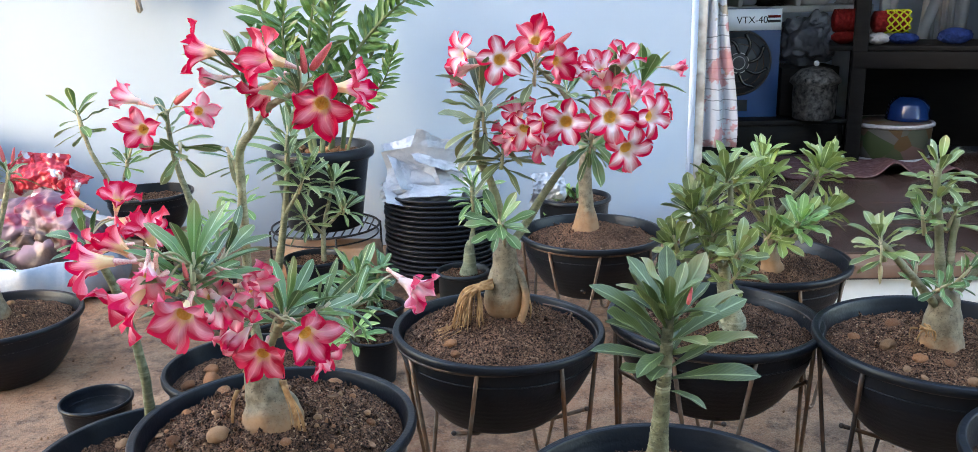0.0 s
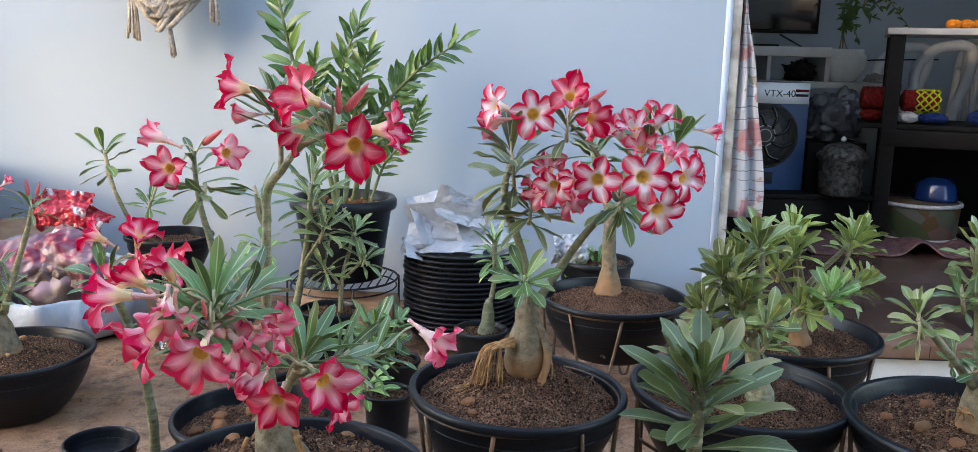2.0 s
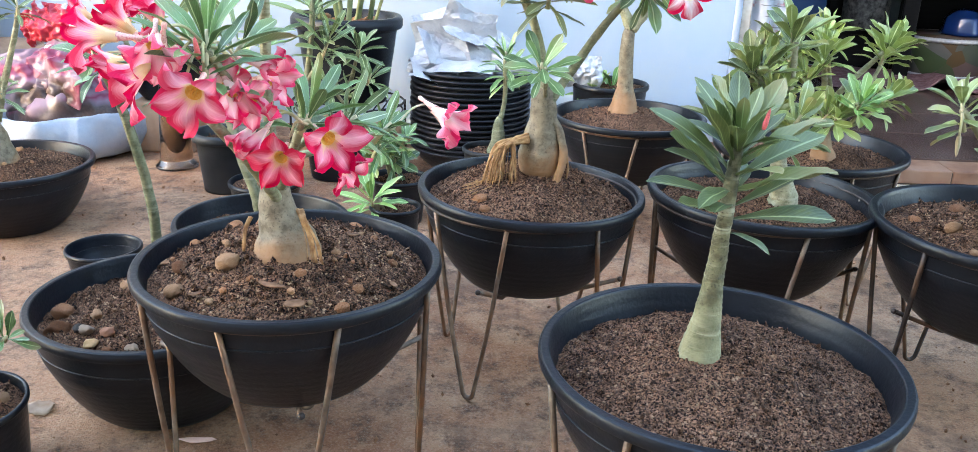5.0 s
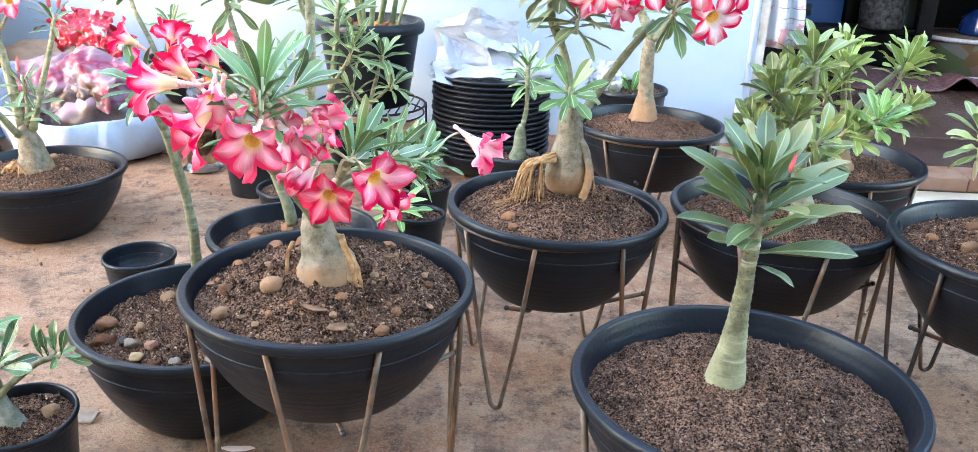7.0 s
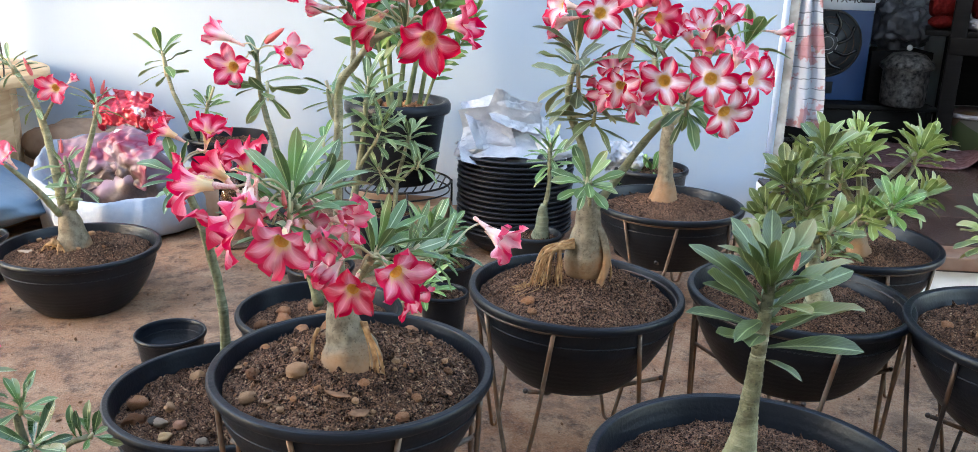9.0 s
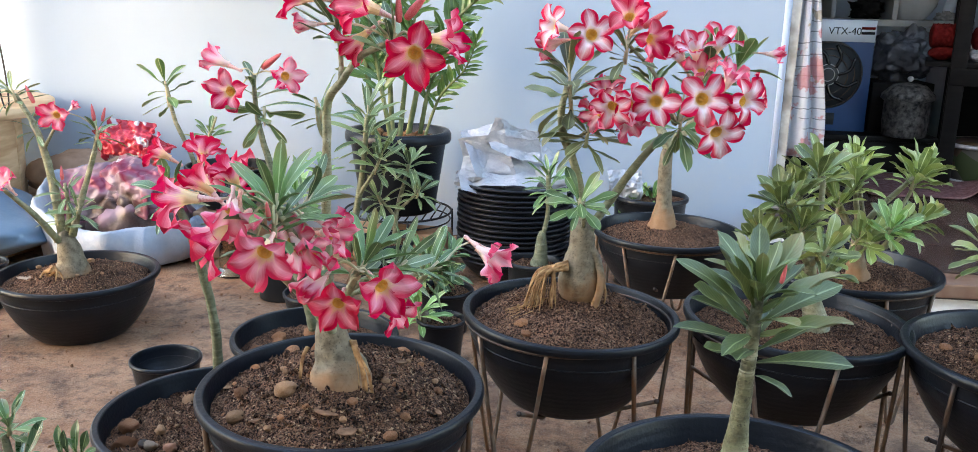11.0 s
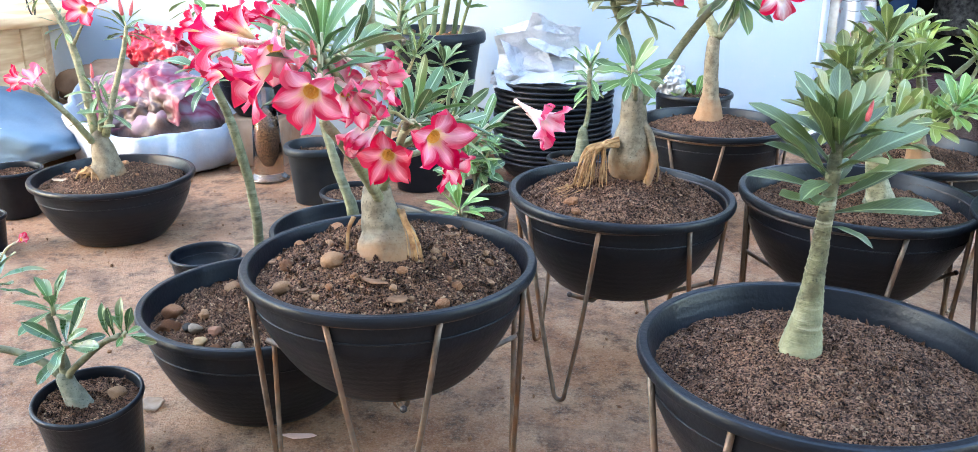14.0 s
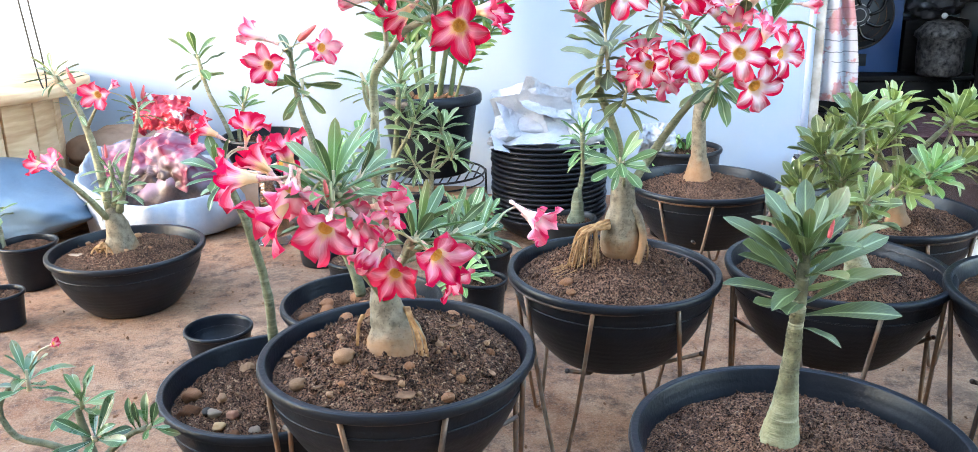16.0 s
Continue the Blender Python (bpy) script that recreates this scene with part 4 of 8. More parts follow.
# ---------------------------------------------------------------- smaller pots
def round_pot(name, loc, R, Rb, H, soil_drop, material, label, lip=0.012, soil=None, seed=0, dome=0.004, clods=120, segs=48, lean=(0, 0)):
    """A tapered plastic pot with a rolled lip; soil_drop None leaves it empty."""
    pot = empty(name, loc)
    pot.rotation_euler = (radians(lean[0]), radians(lean[1]), 0)
    prof = [(0.0, 0.003), (Rb * 0.95, 0.003), (Rb, 0.0), (Rb * 1.01, 0.004), (R - lip * 0.75, H - lip * 1.7), (R - lip * 0.7, H - lip * 1.55), (R - lip * 0.12, H - lip * 1.5), (R, H - lip * 1.2), (R, H - lip * 0.4), (R - lip * 0.25, H), (R - lip * 0.75, H + 0.0005), (R - lip, H - 0.002), (R - lip * 1.15, H - lip * 1.6), (Rb * 0.96, 0.012), (0.0, 0.010)]
    part("pot", lathe(prof, segs), material, pot)
    if soil_drop is not None:
        rs = (Rb * 0.96) + (R - lip * 1.15 - Rb * 0.96) * ((H - soil_drop) / H)
        bm, h = soil_bm(rs * 0.99, dome, seed, clods, 0.004)
        s = part("soil", bm, soil or M_SOIL, pot, "dark crumbly potting soil")
        s.location.z = H - soil_drop
    else:
        part("moulded_band", tube(ring_line(R * 0.88, H * 0.72, 40), 0.001, 5, False), material, pot)
    return tagged(pot, label, "pot", "small pots")


round_pot("nursery_pot", (-0.803, 1.198, 0.0055), 0.082, 0.065, 0.120, 0.016, M_POT, "small round black plastic pot with gritty soil, on the concrete", 0.006, seed=21, clods=260, lean=(5, 0))
round_pot("empty_pot", (-0.922, 1.882, 0.0), 0.081, 0.064, 0.092, None, M_POT, "small empty black plastic pot standing on the concrete", 0.006)
round_pot("nursery_pot", (-0.322, 2.170, 0.0), 0.064, 0.050, 0.120, 0.012, M_POT, "small round black plastic pot with brown soil, on the concrete", 0.006, M_SOILB, 22)
round_pot("nursery_pot", (-0.345, 2.400, 0.0), 0.080, 0.062, 0.125, 0.014, M_POT, "small round black plastic pot with brown soil, behind a smaller pot", 0.007, M_SOILB, 23)
round_pot("nursery_pot", (-0.105, 2.500, 0.0), 0.078, 0.064, 0.190, 0.016, M_POTGREY, "dusty charcoal plastic pot with a scuffed rim", 0.008, M_SOIL, 24)
round_pot("nursery_pot", (-0.600, 2.790, 0.0), 0.100, 0.075, 0.150, 0.018, M_POT, "round black plastic pot with dark soil", 0.008, M_SOIL, 25)
round_pot("nursery_pot", (-0.885, 2.610, 0.0), 0.096, 0.068, 0.175, 0.030, M_POTGREY, "charcoal plastic pot with a wide rolled rim", 0.016, M_SOIL, 26)
round_pot("nursery_pot", (-0.690, 2.330, 0.0), 0.096, 0.075, 0.118, 0.014, M_POT, "round black plastic pot with dark soil, behind pebbled soil", 0.007, M_SOIL, 27)
round_pot("nursery_pot", (0.255, 2.960, 0.0), 0.125, 0.100, 0.30, 0.016, M_POT, "black plastic pot standing against the wall", 0.010, M_SOIL, 28)
round_pot("nursery_pot", (-1.710, 2.360, 0.0), 0.085, 0.066, 0.135, 0.018, M_POT, "small round black plastic pot with soil, beside larger bowl", 0.007, M_SOIL, 29)
round_pot("nursery_pot", (-1.600, 2.060, 0.0), 0.060, 0.048, 0.095, 0.014, M_POT, "small black plastic pot at the edge of the group", 0.006, M_SOIL, 30)
round_pot("tall_pot", (-0.620, 3.12, 0.175), 0.186, 0.130, 0.285, 0.030, M_POT, "tall black plastic pot with a wide rim, on a wire stand", 0.026, M_SOILB, 31, clods=200)
# ---------------------------------------------------------------- plants
M_LEAFG = leaf_material("grey_green_leaf", (0.034, 0.054, 0.012), (0.140, 0.176, 0.044), (0.32, 0.37, 0.16), 0.44, rib_w=0.06)
# lighter copy of the glossy dark leaf, with the light on some tufts coloured in
M_LEAFLIT = leaf_material("lit_glossy_leaf", (0.030, 0.080, 0.014), (0.140, 0.240, 0.050), (0.48, 0.58, 0.30), 0.30, rib_w=0.05)
M_LEAFDARK = leaf_material("glossy_dark_leaf", (0.012, 0.040, 0.010), (0.060, 0.130, 0.030), (0.42, 0.52, 0.26), 0.26, rib_w=0.045)

rose_a = plant_thing('desert_rose', (-0.335, 1.200, 0.397), 'desert rose with crimson trumpet flowers and striped green leaves', 'desert rose')
caudex(rose_a, (-0.330, 1.195, 0.384), (-0.338, 1.200, 0.482), ((0, 0.047), (0.10, 0.045), (0.25, 0.040), (0.45, 0.030), (0.65, 0.0235), (0.85, 0.0195), (1, 0.016)), M_CAUDEX, 1)
branch(rose_a, [(-0.336, 1.200, 0.464), (-0.342, 1.200, 0.524), (-0.338, 1.180, 0.588), (-0.329, 1.150, 0.674), (-0.322, 1.130, 0.730), (-0.319, 1.130, 0.786), (-0.296, 1.110, 0.813), (-0.269, 1.100, 0.845), (-0.227, 1.080, 0.864)], 0.0082, 0.0036, M_BARK, name='stem')
branch(rose_a, [(-0.297, 1.110, 0.813), (-0.299, 1.120, 0.835), (-0.301, 1.120, 0.867), (-0.304, 1.120, 0.890)], 0.0037, 0.0028)
branch(rose_a, [(-0.327, 1.150, 0.732), (-0.336, 1.150, 0.749), (-0.340, 1.150, 0.777)], 0.0037, 0.0025)
rosette(rose_a, (-0.303, 1.120, 0.890), (0, 0, 1), 15, 0.0647, style="narrow", material=M_LEAFDULL, open_from=15, open_to=75, seed=1)
rosette(rose_a, (-0.225, 1.080, 0.868), (0.35, -0.3, 1), 13, 0.0585, style="narrow", material=M_LEAFDULL, open_from=20, open_to=100, seed=2)
rosette(rose_a, (-0.340, 1.150, 0.782), (-0.3, -0.2, 1), 8, 0.0468, style="narrow", material=M_LEAF, open_from=30, open_to=100, stem=0.03, seed=3)
flower(rose_a, (-0.344, 1.100, 0.912), (-1, -0.25, 0.1), 0.0299, 'b', 0.9)
pedicel(rose_a, (-0.306, 1.109, 0.908), (-0.225, 1.080, 0.865))
flower(rose_a, (-0.335, 1.100, 0.879), (-1, -0.3, -0.1), 0.0176, 'd', 0.35)
pedicel(rose_a, (-0.313, 1.107, 0.881), (-0.225, 1.080, 0.865))
flower(rose_a, (-0.257, 1.060, 0.905), (-0.75, -0.55, 0.35), 0.0334, 'b', 0.95)
pedicel(rose_a, (-0.224, 1.084, 0.890), (-0.225, 1.080, 0.865))
flower(rose_a, (-0.273, 1.100, 0.862), (-0.6, 0.1, -0.5), 0.0264, 'b', 0.8)
pedicel(rose_a, (-0.247, 1.096, 0.884), (-0.225, 1.080, 0.865))
flower(rose_a, (-0.194, 1.040, 0.853), (0.1, -1, -0.15), 0.0326, 'b', 1.0)
pedicel(rose_a, (-0.198, 1.082, 0.859), (-0.225, 1.080, 0.865))
flower(rose_a, (-0.162, 1.060, 0.870), (0.95, -0.2, 0.0), 0.0299, 'a', 0.85)
pedicel(rose_a, (-0.200, 1.068, 0.870), (-0.225, 1.080, 0.865))
bud(rose_a, (-0.217, 1.070, 0.885), (0, -0.2, 1), 0.036)
bud(rose_a, (-0.210, 1.070, 0.889), (0.7, -0.2, 0.8), 0.045)
branch(rose_a, [(-0.335, 1.190, 0.455), (-0.335, 1.120, 0.508), (-0.336, 1.040, 0.565), (-0.344, 0.990, 0.605)], 0.0081, 0.0056)
branch(rose_a, [(-0.311, 1.000, 0.623), (-0.321, 0.970, 0.660), (-0.331, 0.950, 0.688)], 0.0056, 0.0037)
rosette(rose_a, (-0.328, 0.950, 0.696), (0.15, -0.1, 1), 26, 0.0764, open_from=10, open_to=88, stem=0.06, style="narrow", material=M_LEAF, seed=4)
rosette(rose_a, (-0.313, 1.020, 0.687), (0.5, 0.1, 0.9), 12, 0.0663, open_from=20, open_to=85, style="narrow", material=M_LEAFDULL, seed=5)
flower(rose_a, (-0.322, 0.885, 0.655), (0.08, -0.93, -0.22), 0.0325, 'a', 1.0)
pedicel(rose_a, (-0.324, 0.924, 0.678), (-0.331, 0.950, 0.691))
flower(rose_a, (-0.382, 0.900, 0.668), (-0.65, -0.62, -0.45), 0.0352, 'a', 1.0)
pedicel(rose_a, (-0.352, 0.932, 0.680), (-0.331, 0.950, 0.691))
flower(rose_a, (-0.371, 0.940, 0.682), (-0.25, 0.35, -0.5), 0.0299, 'd', 0.9)
pedicel(rose_a, (-0.356, 0.919, 0.711), (-0.331, 0.950, 0.691))
flower(rose_a, (-0.439, 0.950, 0.696), (-0.95, -0.3, 0.1), 0.0334, 'a', 0.95)
pedicel(rose_a, (-0.398, 0.963, 0.692), (-0.331, 0.950, 0.691))
flower(rose_a, (-0.433, 1.000, 0.701), (-0.7, 0.1, 0.6), 0.0282, 'b', 0.9)
pedicel(rose_a, (-0.405, 0.996, 0.677), (-0.331, 0.950, 0.691))
flower(rose_a, (-0.303, 0.950, 0.643), (0.55, -0.6, -0.4), 0.0299, 'd', 0.9)
pedicel(rose_a, (-0.327, 0.976, 0.660), (-0.331, 0.950, 0.691))
flower(rose_a, (-0.282, 0.990, 0.664), (0.9, -0.2, -0.2), 0.0264, 'd', 0.7)
pedicel(rose_a, (-0.315, 0.997, 0.671), (-0.331, 0.950, 0.691))
flower(rose_a, (-0.278, 0.990, 0.651), (0.8, -0.5, 0.1), 0.0282, 'd', 0.9)
pedicel(rose_a, (-0.309, 1.009, 0.647), (-0.331, 0.950, 0.691))
flower(rose_a, (-0.296, 0.980, 0.630), (0.3, -0.7, -0.5), 0.0282, 'd', 0.7)
pedicel(rose_a, (-0.308, 1.008, 0.650), (-0.331, 0.950, 0.691))
flower(rose_a, (-0.318, 0.970, 0.648), (0.2, -0.6, 0.5), 0.0264, 'd', 0.7)
pedicel(rose_a, (-0.327, 0.996, 0.627), (-0.331, 0.950, 0.691))
flower(rose_a, (-0.409, 1.030, 0.707), (-0.2, -0.3, 0.9), 0.0299, 'b', 0.95)
pedicel(rose_a, (-0.401, 1.042, 0.671), (-0.331, 0.950, 0.691))
flower(rose_a, (-0.362, 0.905, 0.692), (0.2, -0.7, -0.45), 0.0290, 'd', 0.9)
pedicel(rose_a, (-0.348, 0.939, 0.658), (-0.331, 0.950, 0.691))
bud(rose_a, (-0.330, 0.930, 0.679), (0, -0.3, 0.9), 0.025)
branch(rose_a, [(-0.330, 1.190, 0.474), (-0.305, 1.140, 0.519), (-0.275, 1.070, 0.570), (-0.259, 1.030, 0.599)], 0.0068, 0.0043)
rosette(rose_a, (-0.251, 1.050, 0.609), (0.45, 0.15, 0.9), 20, 0.0718, open_from=12, open_to=85, style="narrow", material=M_LEAF, seed=6)
rosette(rose_a, (-0.219, 1.100, 0.587), (0.8, 0, 0.55), 14, 0.0663, open_from=15, open_to=80, style="narrow", material=M_LEAFDULL, seed=7)
branch(rose_a, [(-0.287, 1.100, 0.549), (-0.257, 1.100, 0.569), (-0.219, 1.100, 0.587)], 0.005, 0.0031)
flower(rose_a, (-0.272, 0.985, 0.569), (0.06, -0.94, -0.14), 0.029, 'b', 1.0)
pedicel(rose_a, (-0.270, 1.020, 0.584), (-0.256, 1.020, 0.601))
flower(rose_a, (-0.222, 1.000, 0.588), (0.56, -0.80, -0.10), 0.0334, 'a', 1.0)
pedicel(rose_a, (-0.245, 1.036, 0.584), (-0.256, 1.020, 0.601))
flower(rose_a, (-0.211, 1.020, 0.551), (0.7, -0.5, -0.45), 0.0246, 'a', 0.85)
pedicel(rose_a, (-0.234, 1.036, 0.566), (-0.256, 1.020, 0.601))
flower(rose_a, (-0.311, 1.000, 0.588), (-0.4, -0.6, -0.6), 0.0246, 'd', 0.4)
pedicel(rose_a, (-0.297, 1.020, 0.608), (-0.256, 1.020, 0.601))
flower(rose_a, (-0.299, 1.000, 0.585), (-0.5, -0.5, -0.7), 0.0229, 'd', 0.4)
pedicel(rose_a, (-0.284, 1.015, 0.606), (-0.256, 1.020, 0.601))
flower(rose_a, (-0.122, 1.262, 0.556), (0.80, -0.5, -0.42), 0.0365, 'd', 0.9)
pedicel(rose_a, (-0.151, 1.294, 0.568), (-0.186, 1.220, 0.550))
branch(rose_a, [(-0.310, 1.180, 0.515), (-0.257, 1.200, 0.528), (-0.218, 1.210, 0.540), (-0.186, 1.220, 0.550)], 0.005, 0.0031)
rosette(rose_a, (-0.195, 1.220, 0.551), (0.6, 0.1, 0.7), 14, 0.0585, open_from=20, open_to=95, style="narrow", material=M_LEAF, seed=8)
rng = random.Random(47)
for k in range(16):   # dry roots against the foot of the trunk
    u = rng.random()
    x0 = -0.307 + 0.010 * u
    strand(rose_a, [(x0 - 0.006, 1.196, 0.440), (x0 + 0.004, 1.178 - 0.006 * u, 0.432), (x0 + 0.012 + 0.010 * u, 1.168 - 0.01 * u, 0.410), (x0 + 0.016 + 0.014 * u, 1.160 - 0.01 * u, 0.382)], rng.uniform(0.0008, 0.0017))
for k in range(5):
    x0 = -0.376 - 0.004 * rng.random()
    strand(rose_a, [(x0 + 0.006, 1.192, 0.428), (x0, 1.184, 0.412), (x0 - 0.002, 1.178, 0.384)], rng.uniform(0.0010, 0.0020))
settle(rose_a)

rose_b = plant_thing('desert_rose', (-0.636, 1.500, 0.257), 'tall thin-stemmed desert rose leaning over, with red flowers', 'desert rose')
branch(rose_b, [(-0.646, 1.520, 0.201), (-0.636, 1.500, 0.281), (-0.632, 1.480, 0.357), (-0.641, 1.460, 0.456), (-0.656, 1.440, 0.539), (-0.671, 1.430, 0.581)], 0.0105, 0.0062, M_CAUDEXGREEN, name='stem')
rosette(rose_b, (-0.674, 1.430, 0.589), (-0.2, -0.3, 1), 13, 0.0663, style="rose", material=M_LEAF, open_from=15, open_to=110, seed=9)
flower(rose_b, (-0.629, 1.380, 0.592), (-0.95, -0.3, 0.0), 0.0352, 'b', 0.95)
pedicel(rose_b, (-0.585, 1.394, 0.592), (-0.672, 1.430, 0.591))
flower(rose_b, (-0.628, 1.460, 0.651), (0.3, -0.3, 0.8), 0.0317, 'b', 0.95)
pedicel(rose_b, (-0.642, 1.474, 0.615), (-0.672, 1.430, 0.591))
flower(rose_b, (-0.702, 1.460, 0.649), (-0.8, -0.2, 0.5), 0.0299, 'b', 0.9)
pedicel(rose_b, (-0.670, 1.468, 0.629), (-0.672, 1.430, 0.591))
flower(rose_b, (-0.619, 1.470, 0.611), (0.8, -0.2, -0.1), 0.0282, 'b', 0.9)
pedicel(rose_b, (-0.654, 1.479, 0.615), (-0.672, 1.430, 0.591))
flower(rose_b, (-0.588, 1.500, 0.582), (0.7, -0.4, 0.2), 0.0246, 'a', 0.8)
pedicel(rose_b, (-0.615, 1.515, 0.574), (-0.672, 1.430, 0.591))
settle(rose_b)

rose_j = plant_thing('desert_rose', (-0.549, 1.800, 0.224), 'slender desert rose with pink flowers, in a pebbled bowl', 'desert rose')
branch(rose_j, [(-0.545, 1.800, 0.214), (-0.552, 1.800, 0.258), (-0.570, 1.800, 0.305), (-0.589, 1.810, 0.362), (-0.609, 1.820, 0.432), (-0.643, 1.840, 0.559), (-0.660, 1.840, 0.625), (-0.670, 1.840, 0.691), (-0.672, 1.840, 0.750)], 0.0130, 0.0042, M_CAUDEXGREEN, name='stem')
rosette(rose_j, (-0.671, 1.840, 0.741), (0, -0.1, 1), 12, 0.0756, style="rose", material=M_LEAFDULL, open_from=15, open_to=105, stem=0.09, seed=10)
rosette(rose_j, (-0.652, 1.840, 0.652), (0.1, -0.3, -0.2), 7, 0.0756, style="rose", material=M_LEAFDULL, open_from=40, open_to=100, stem=0.05, seed=11)
rosette(rose_j, (-0.553, 1.900, 0.554), (0, -0.1, 1), 10, 0.0588, style="rose", material=M_LEAFYOUNG, open_from=20, open_to=100, seed=12)
rosette(rose_j, (-0.626, 1.950, 0.477), (0, -0.1, 1), 16, 0.0714, style="rose", material=M_LEAFYOUNG, open_from=20, open_to=100, seed=13)
flower(rose_j, (-0.710, 1.800, 0.718), (-0.05, -1, 0.0), 0.0404, 'a', 1.0)
pedicel(rose_j, (-0.707, 1.852, 0.718), (-0.670, 1.840, 0.750))
flower(rose_j, (-0.747, 1.840, 0.777), (-0.8, -0.1, 0.35), 0.0376, 'd', 0.8)
pedicel(rose_j, (-0.703, 1.846, 0.758), (-0.670, 1.840, 0.750))
flower(rose_j, (-0.590, 1.800, 0.753), (0.65, -0.8, 0.05), 0.0376, 'd', 1.0)
pedicel(rose_j, (-0.621, 1.838, 0.751), (-0.670, 1.840, 0.750))
bud(rose_j, (-0.654, 1.840, 0.763), (0.7, -0.2, 0.5), 0.06)
settle(rose_j)

rose_l = plant_thing('desert_rose', (-1.320, 3.050, 0.299), 'young desert rose with two bare stems topped by leaf tufts', 'desert rose')
branch(rose_l, [(-1.328, 3.050, 0.283), (-1.360, 3.050, 0.376), (-1.399, 3.050, 0.463), (-1.416, 3.050, 0.539), (-1.427, 3.050, 0.598)], 0.0092, 0.0056)
branch(rose_l, [(-1.310, 3.060, 0.286), (-1.307, 3.060, 0.342), (-1.285, 3.060, 0.409), (-1.255, 3.060, 0.487)], 0.0070, 0.0042)
rosette(rose_l, (-1.431, 3.050, 0.615), (-0.1, 0, 1), 14, 0.108, style="rose", material=M_LEAF, open_from=20, open_to=112, stem=0.1, seed=14)
rosette(rose_l, (-1.284, 3.060, 0.432), (0.2, -0.2, 1), 12, 0.082, style="rose", material=M_LEAF, open_from=20, open_to=100, seed=15)
settle(rose_l)

rose_c = plant_thing('desert_rose', (0.017, 1.570, 0.410), 'large desert rose with a fat caudex, bare roots and pink-edged flowers', 'desert rose')
caudex(rose_c, (0.021, 1.608, 0.376), (0.008, 1.606, 0.545), ((0, 0.024), (0.10, 0.031), (0.20, 0.0375), (0.32, 0.0385), (0.48, 0.032), (0.70, 0.0235), (0.9, 0.0195), (1, 0.015)), M_CAUDEX, 4)
branch(rose_c, [(0.017, 1.600, 0.508), (0.009, 1.600, 0.568), (-0.007, 1.590, 0.639), (-0.027, 1.580, 0.687), (-0.033, 1.570, 0.733), (-0.024, 1.560, 0.775)], 0.0099, 0.0052, M_BARK, name='stem')
branch(rose_c, [(0.021, 1.600, 0.508), (0.050, 1.610, 0.552), (0.098, 1.600, 0.631), (0.142, 1.580, 0.693)], 0.0094, 0.0062, M_CAUDEXGREEN, name='stem')
branch(rose_c, [(0.161, 1.570, 0.717), (0.145, 1.580, 0.760), (0.113, 1.580, 0.809), (0.073, 1.580, 0.847)], 0.0052, 0.0031)
branch(rose_c, [(0.159, 1.570, 0.717), (0.191, 1.600, 0.751), (0.232, 1.620, 0.781), (0.273, 1.640, 0.813)], 0.0052, 0.0031)
branch(rose_c, [(-0.023, 1.570, 0.687), (-0.003, 1.560, 0.689), (0.013, 1.550, 0.701)], 0.0042, 0.0031)
rosette(rose_c, (-0.023, 1.560, 0.803), (-0.1, -0.1, 1), 27, 0.0862, material=M_LEAFBRONZE, open_from=25, open_to=115, stem=0.09, seed=16)
rosette(rose_c, (0.073, 1.580, 0.844), (0.1, 0, 1), 14, 0.0616, material=M_LEAFBRONZE, open_from=15, open_to=120, seed=17)
rosette(rose_c, (0.014, 1.550, 0.703), (0.1, -0.2, 1), 18, 0.0748, material=M_LEAFBRONZE, open_from=40, open_to=125, style="narrow", seed=18)
rosette(rose_c, (0.170, 1.570, 0.720), (0, -0.3, 0.5), 16, 0.0704, material=M_LEAF, open_from=40, open_to=140, seed=19)
rosette(rose_c, (0.268, 1.640, 0.817), (0.25, 0, 1), 14, 0.0748, material=M_LEAF, open_from=10, open_to=110, seed=20)
rosette(rose_c, (0.215, 1.620, 0.825), (-0.1, 0, 1), 8, 0.066, material=M_LEAF, open_from=10, open_to=80, seed=21)
flower(rose_c, (0.012, 1.545, 0.862), (0.05, -1, 0.1), 0.0396, 'c', 1.0)
pedicel(rose_c, (0.009, 1.596, 0.857), (-0.024, 1.560, 0.819))
flower(rose_c, (-0.051, 1.560, 0.872), (-0.75, -0.5, 0.15), 0.0368, 'c', 0.9)
pedicel(rose_c, (-0.012, 1.586, 0.864), (-0.024, 1.560, 0.819))
flower(rose_c, (-0.052, 1.580, 0.845), (-0.4, 0.3, -0.1), 0.0313, 'd', 0.9)
pedicel(rose_c, (-0.020, 1.556, 0.853), (-0.024, 1.560, 0.819))
flower(rose_c, (0.072, 1.550, 0.894), (-0.1, -0.9, 0.5), 0.0331, 'b', 1.0)
pedicel(rose_c, (0.076, 1.587, 0.873), (0.073, 1.580, 0.844))
flower(rose_c, (0.107, 1.530, 0.858), (0.5, -0.85, -0.1), 0.0304, 'b', 1.0)
pedicel(rose_c, (0.087, 1.564, 0.862), (0.073, 1.580, 0.844))
flower(rose_c, (0.089, 1.600, 0.878), (0.5, -0.2, 0.7), 0.0304, 'b', 0.9)
pedicel(rose_c, (0.067, 1.609, 0.847), (0.073, 1.580, 0.844))
flower(rose_c, (0.121, 1.515, 0.759), (-0.15, -1, 0.05), 0.0405, 'c', 1.0)
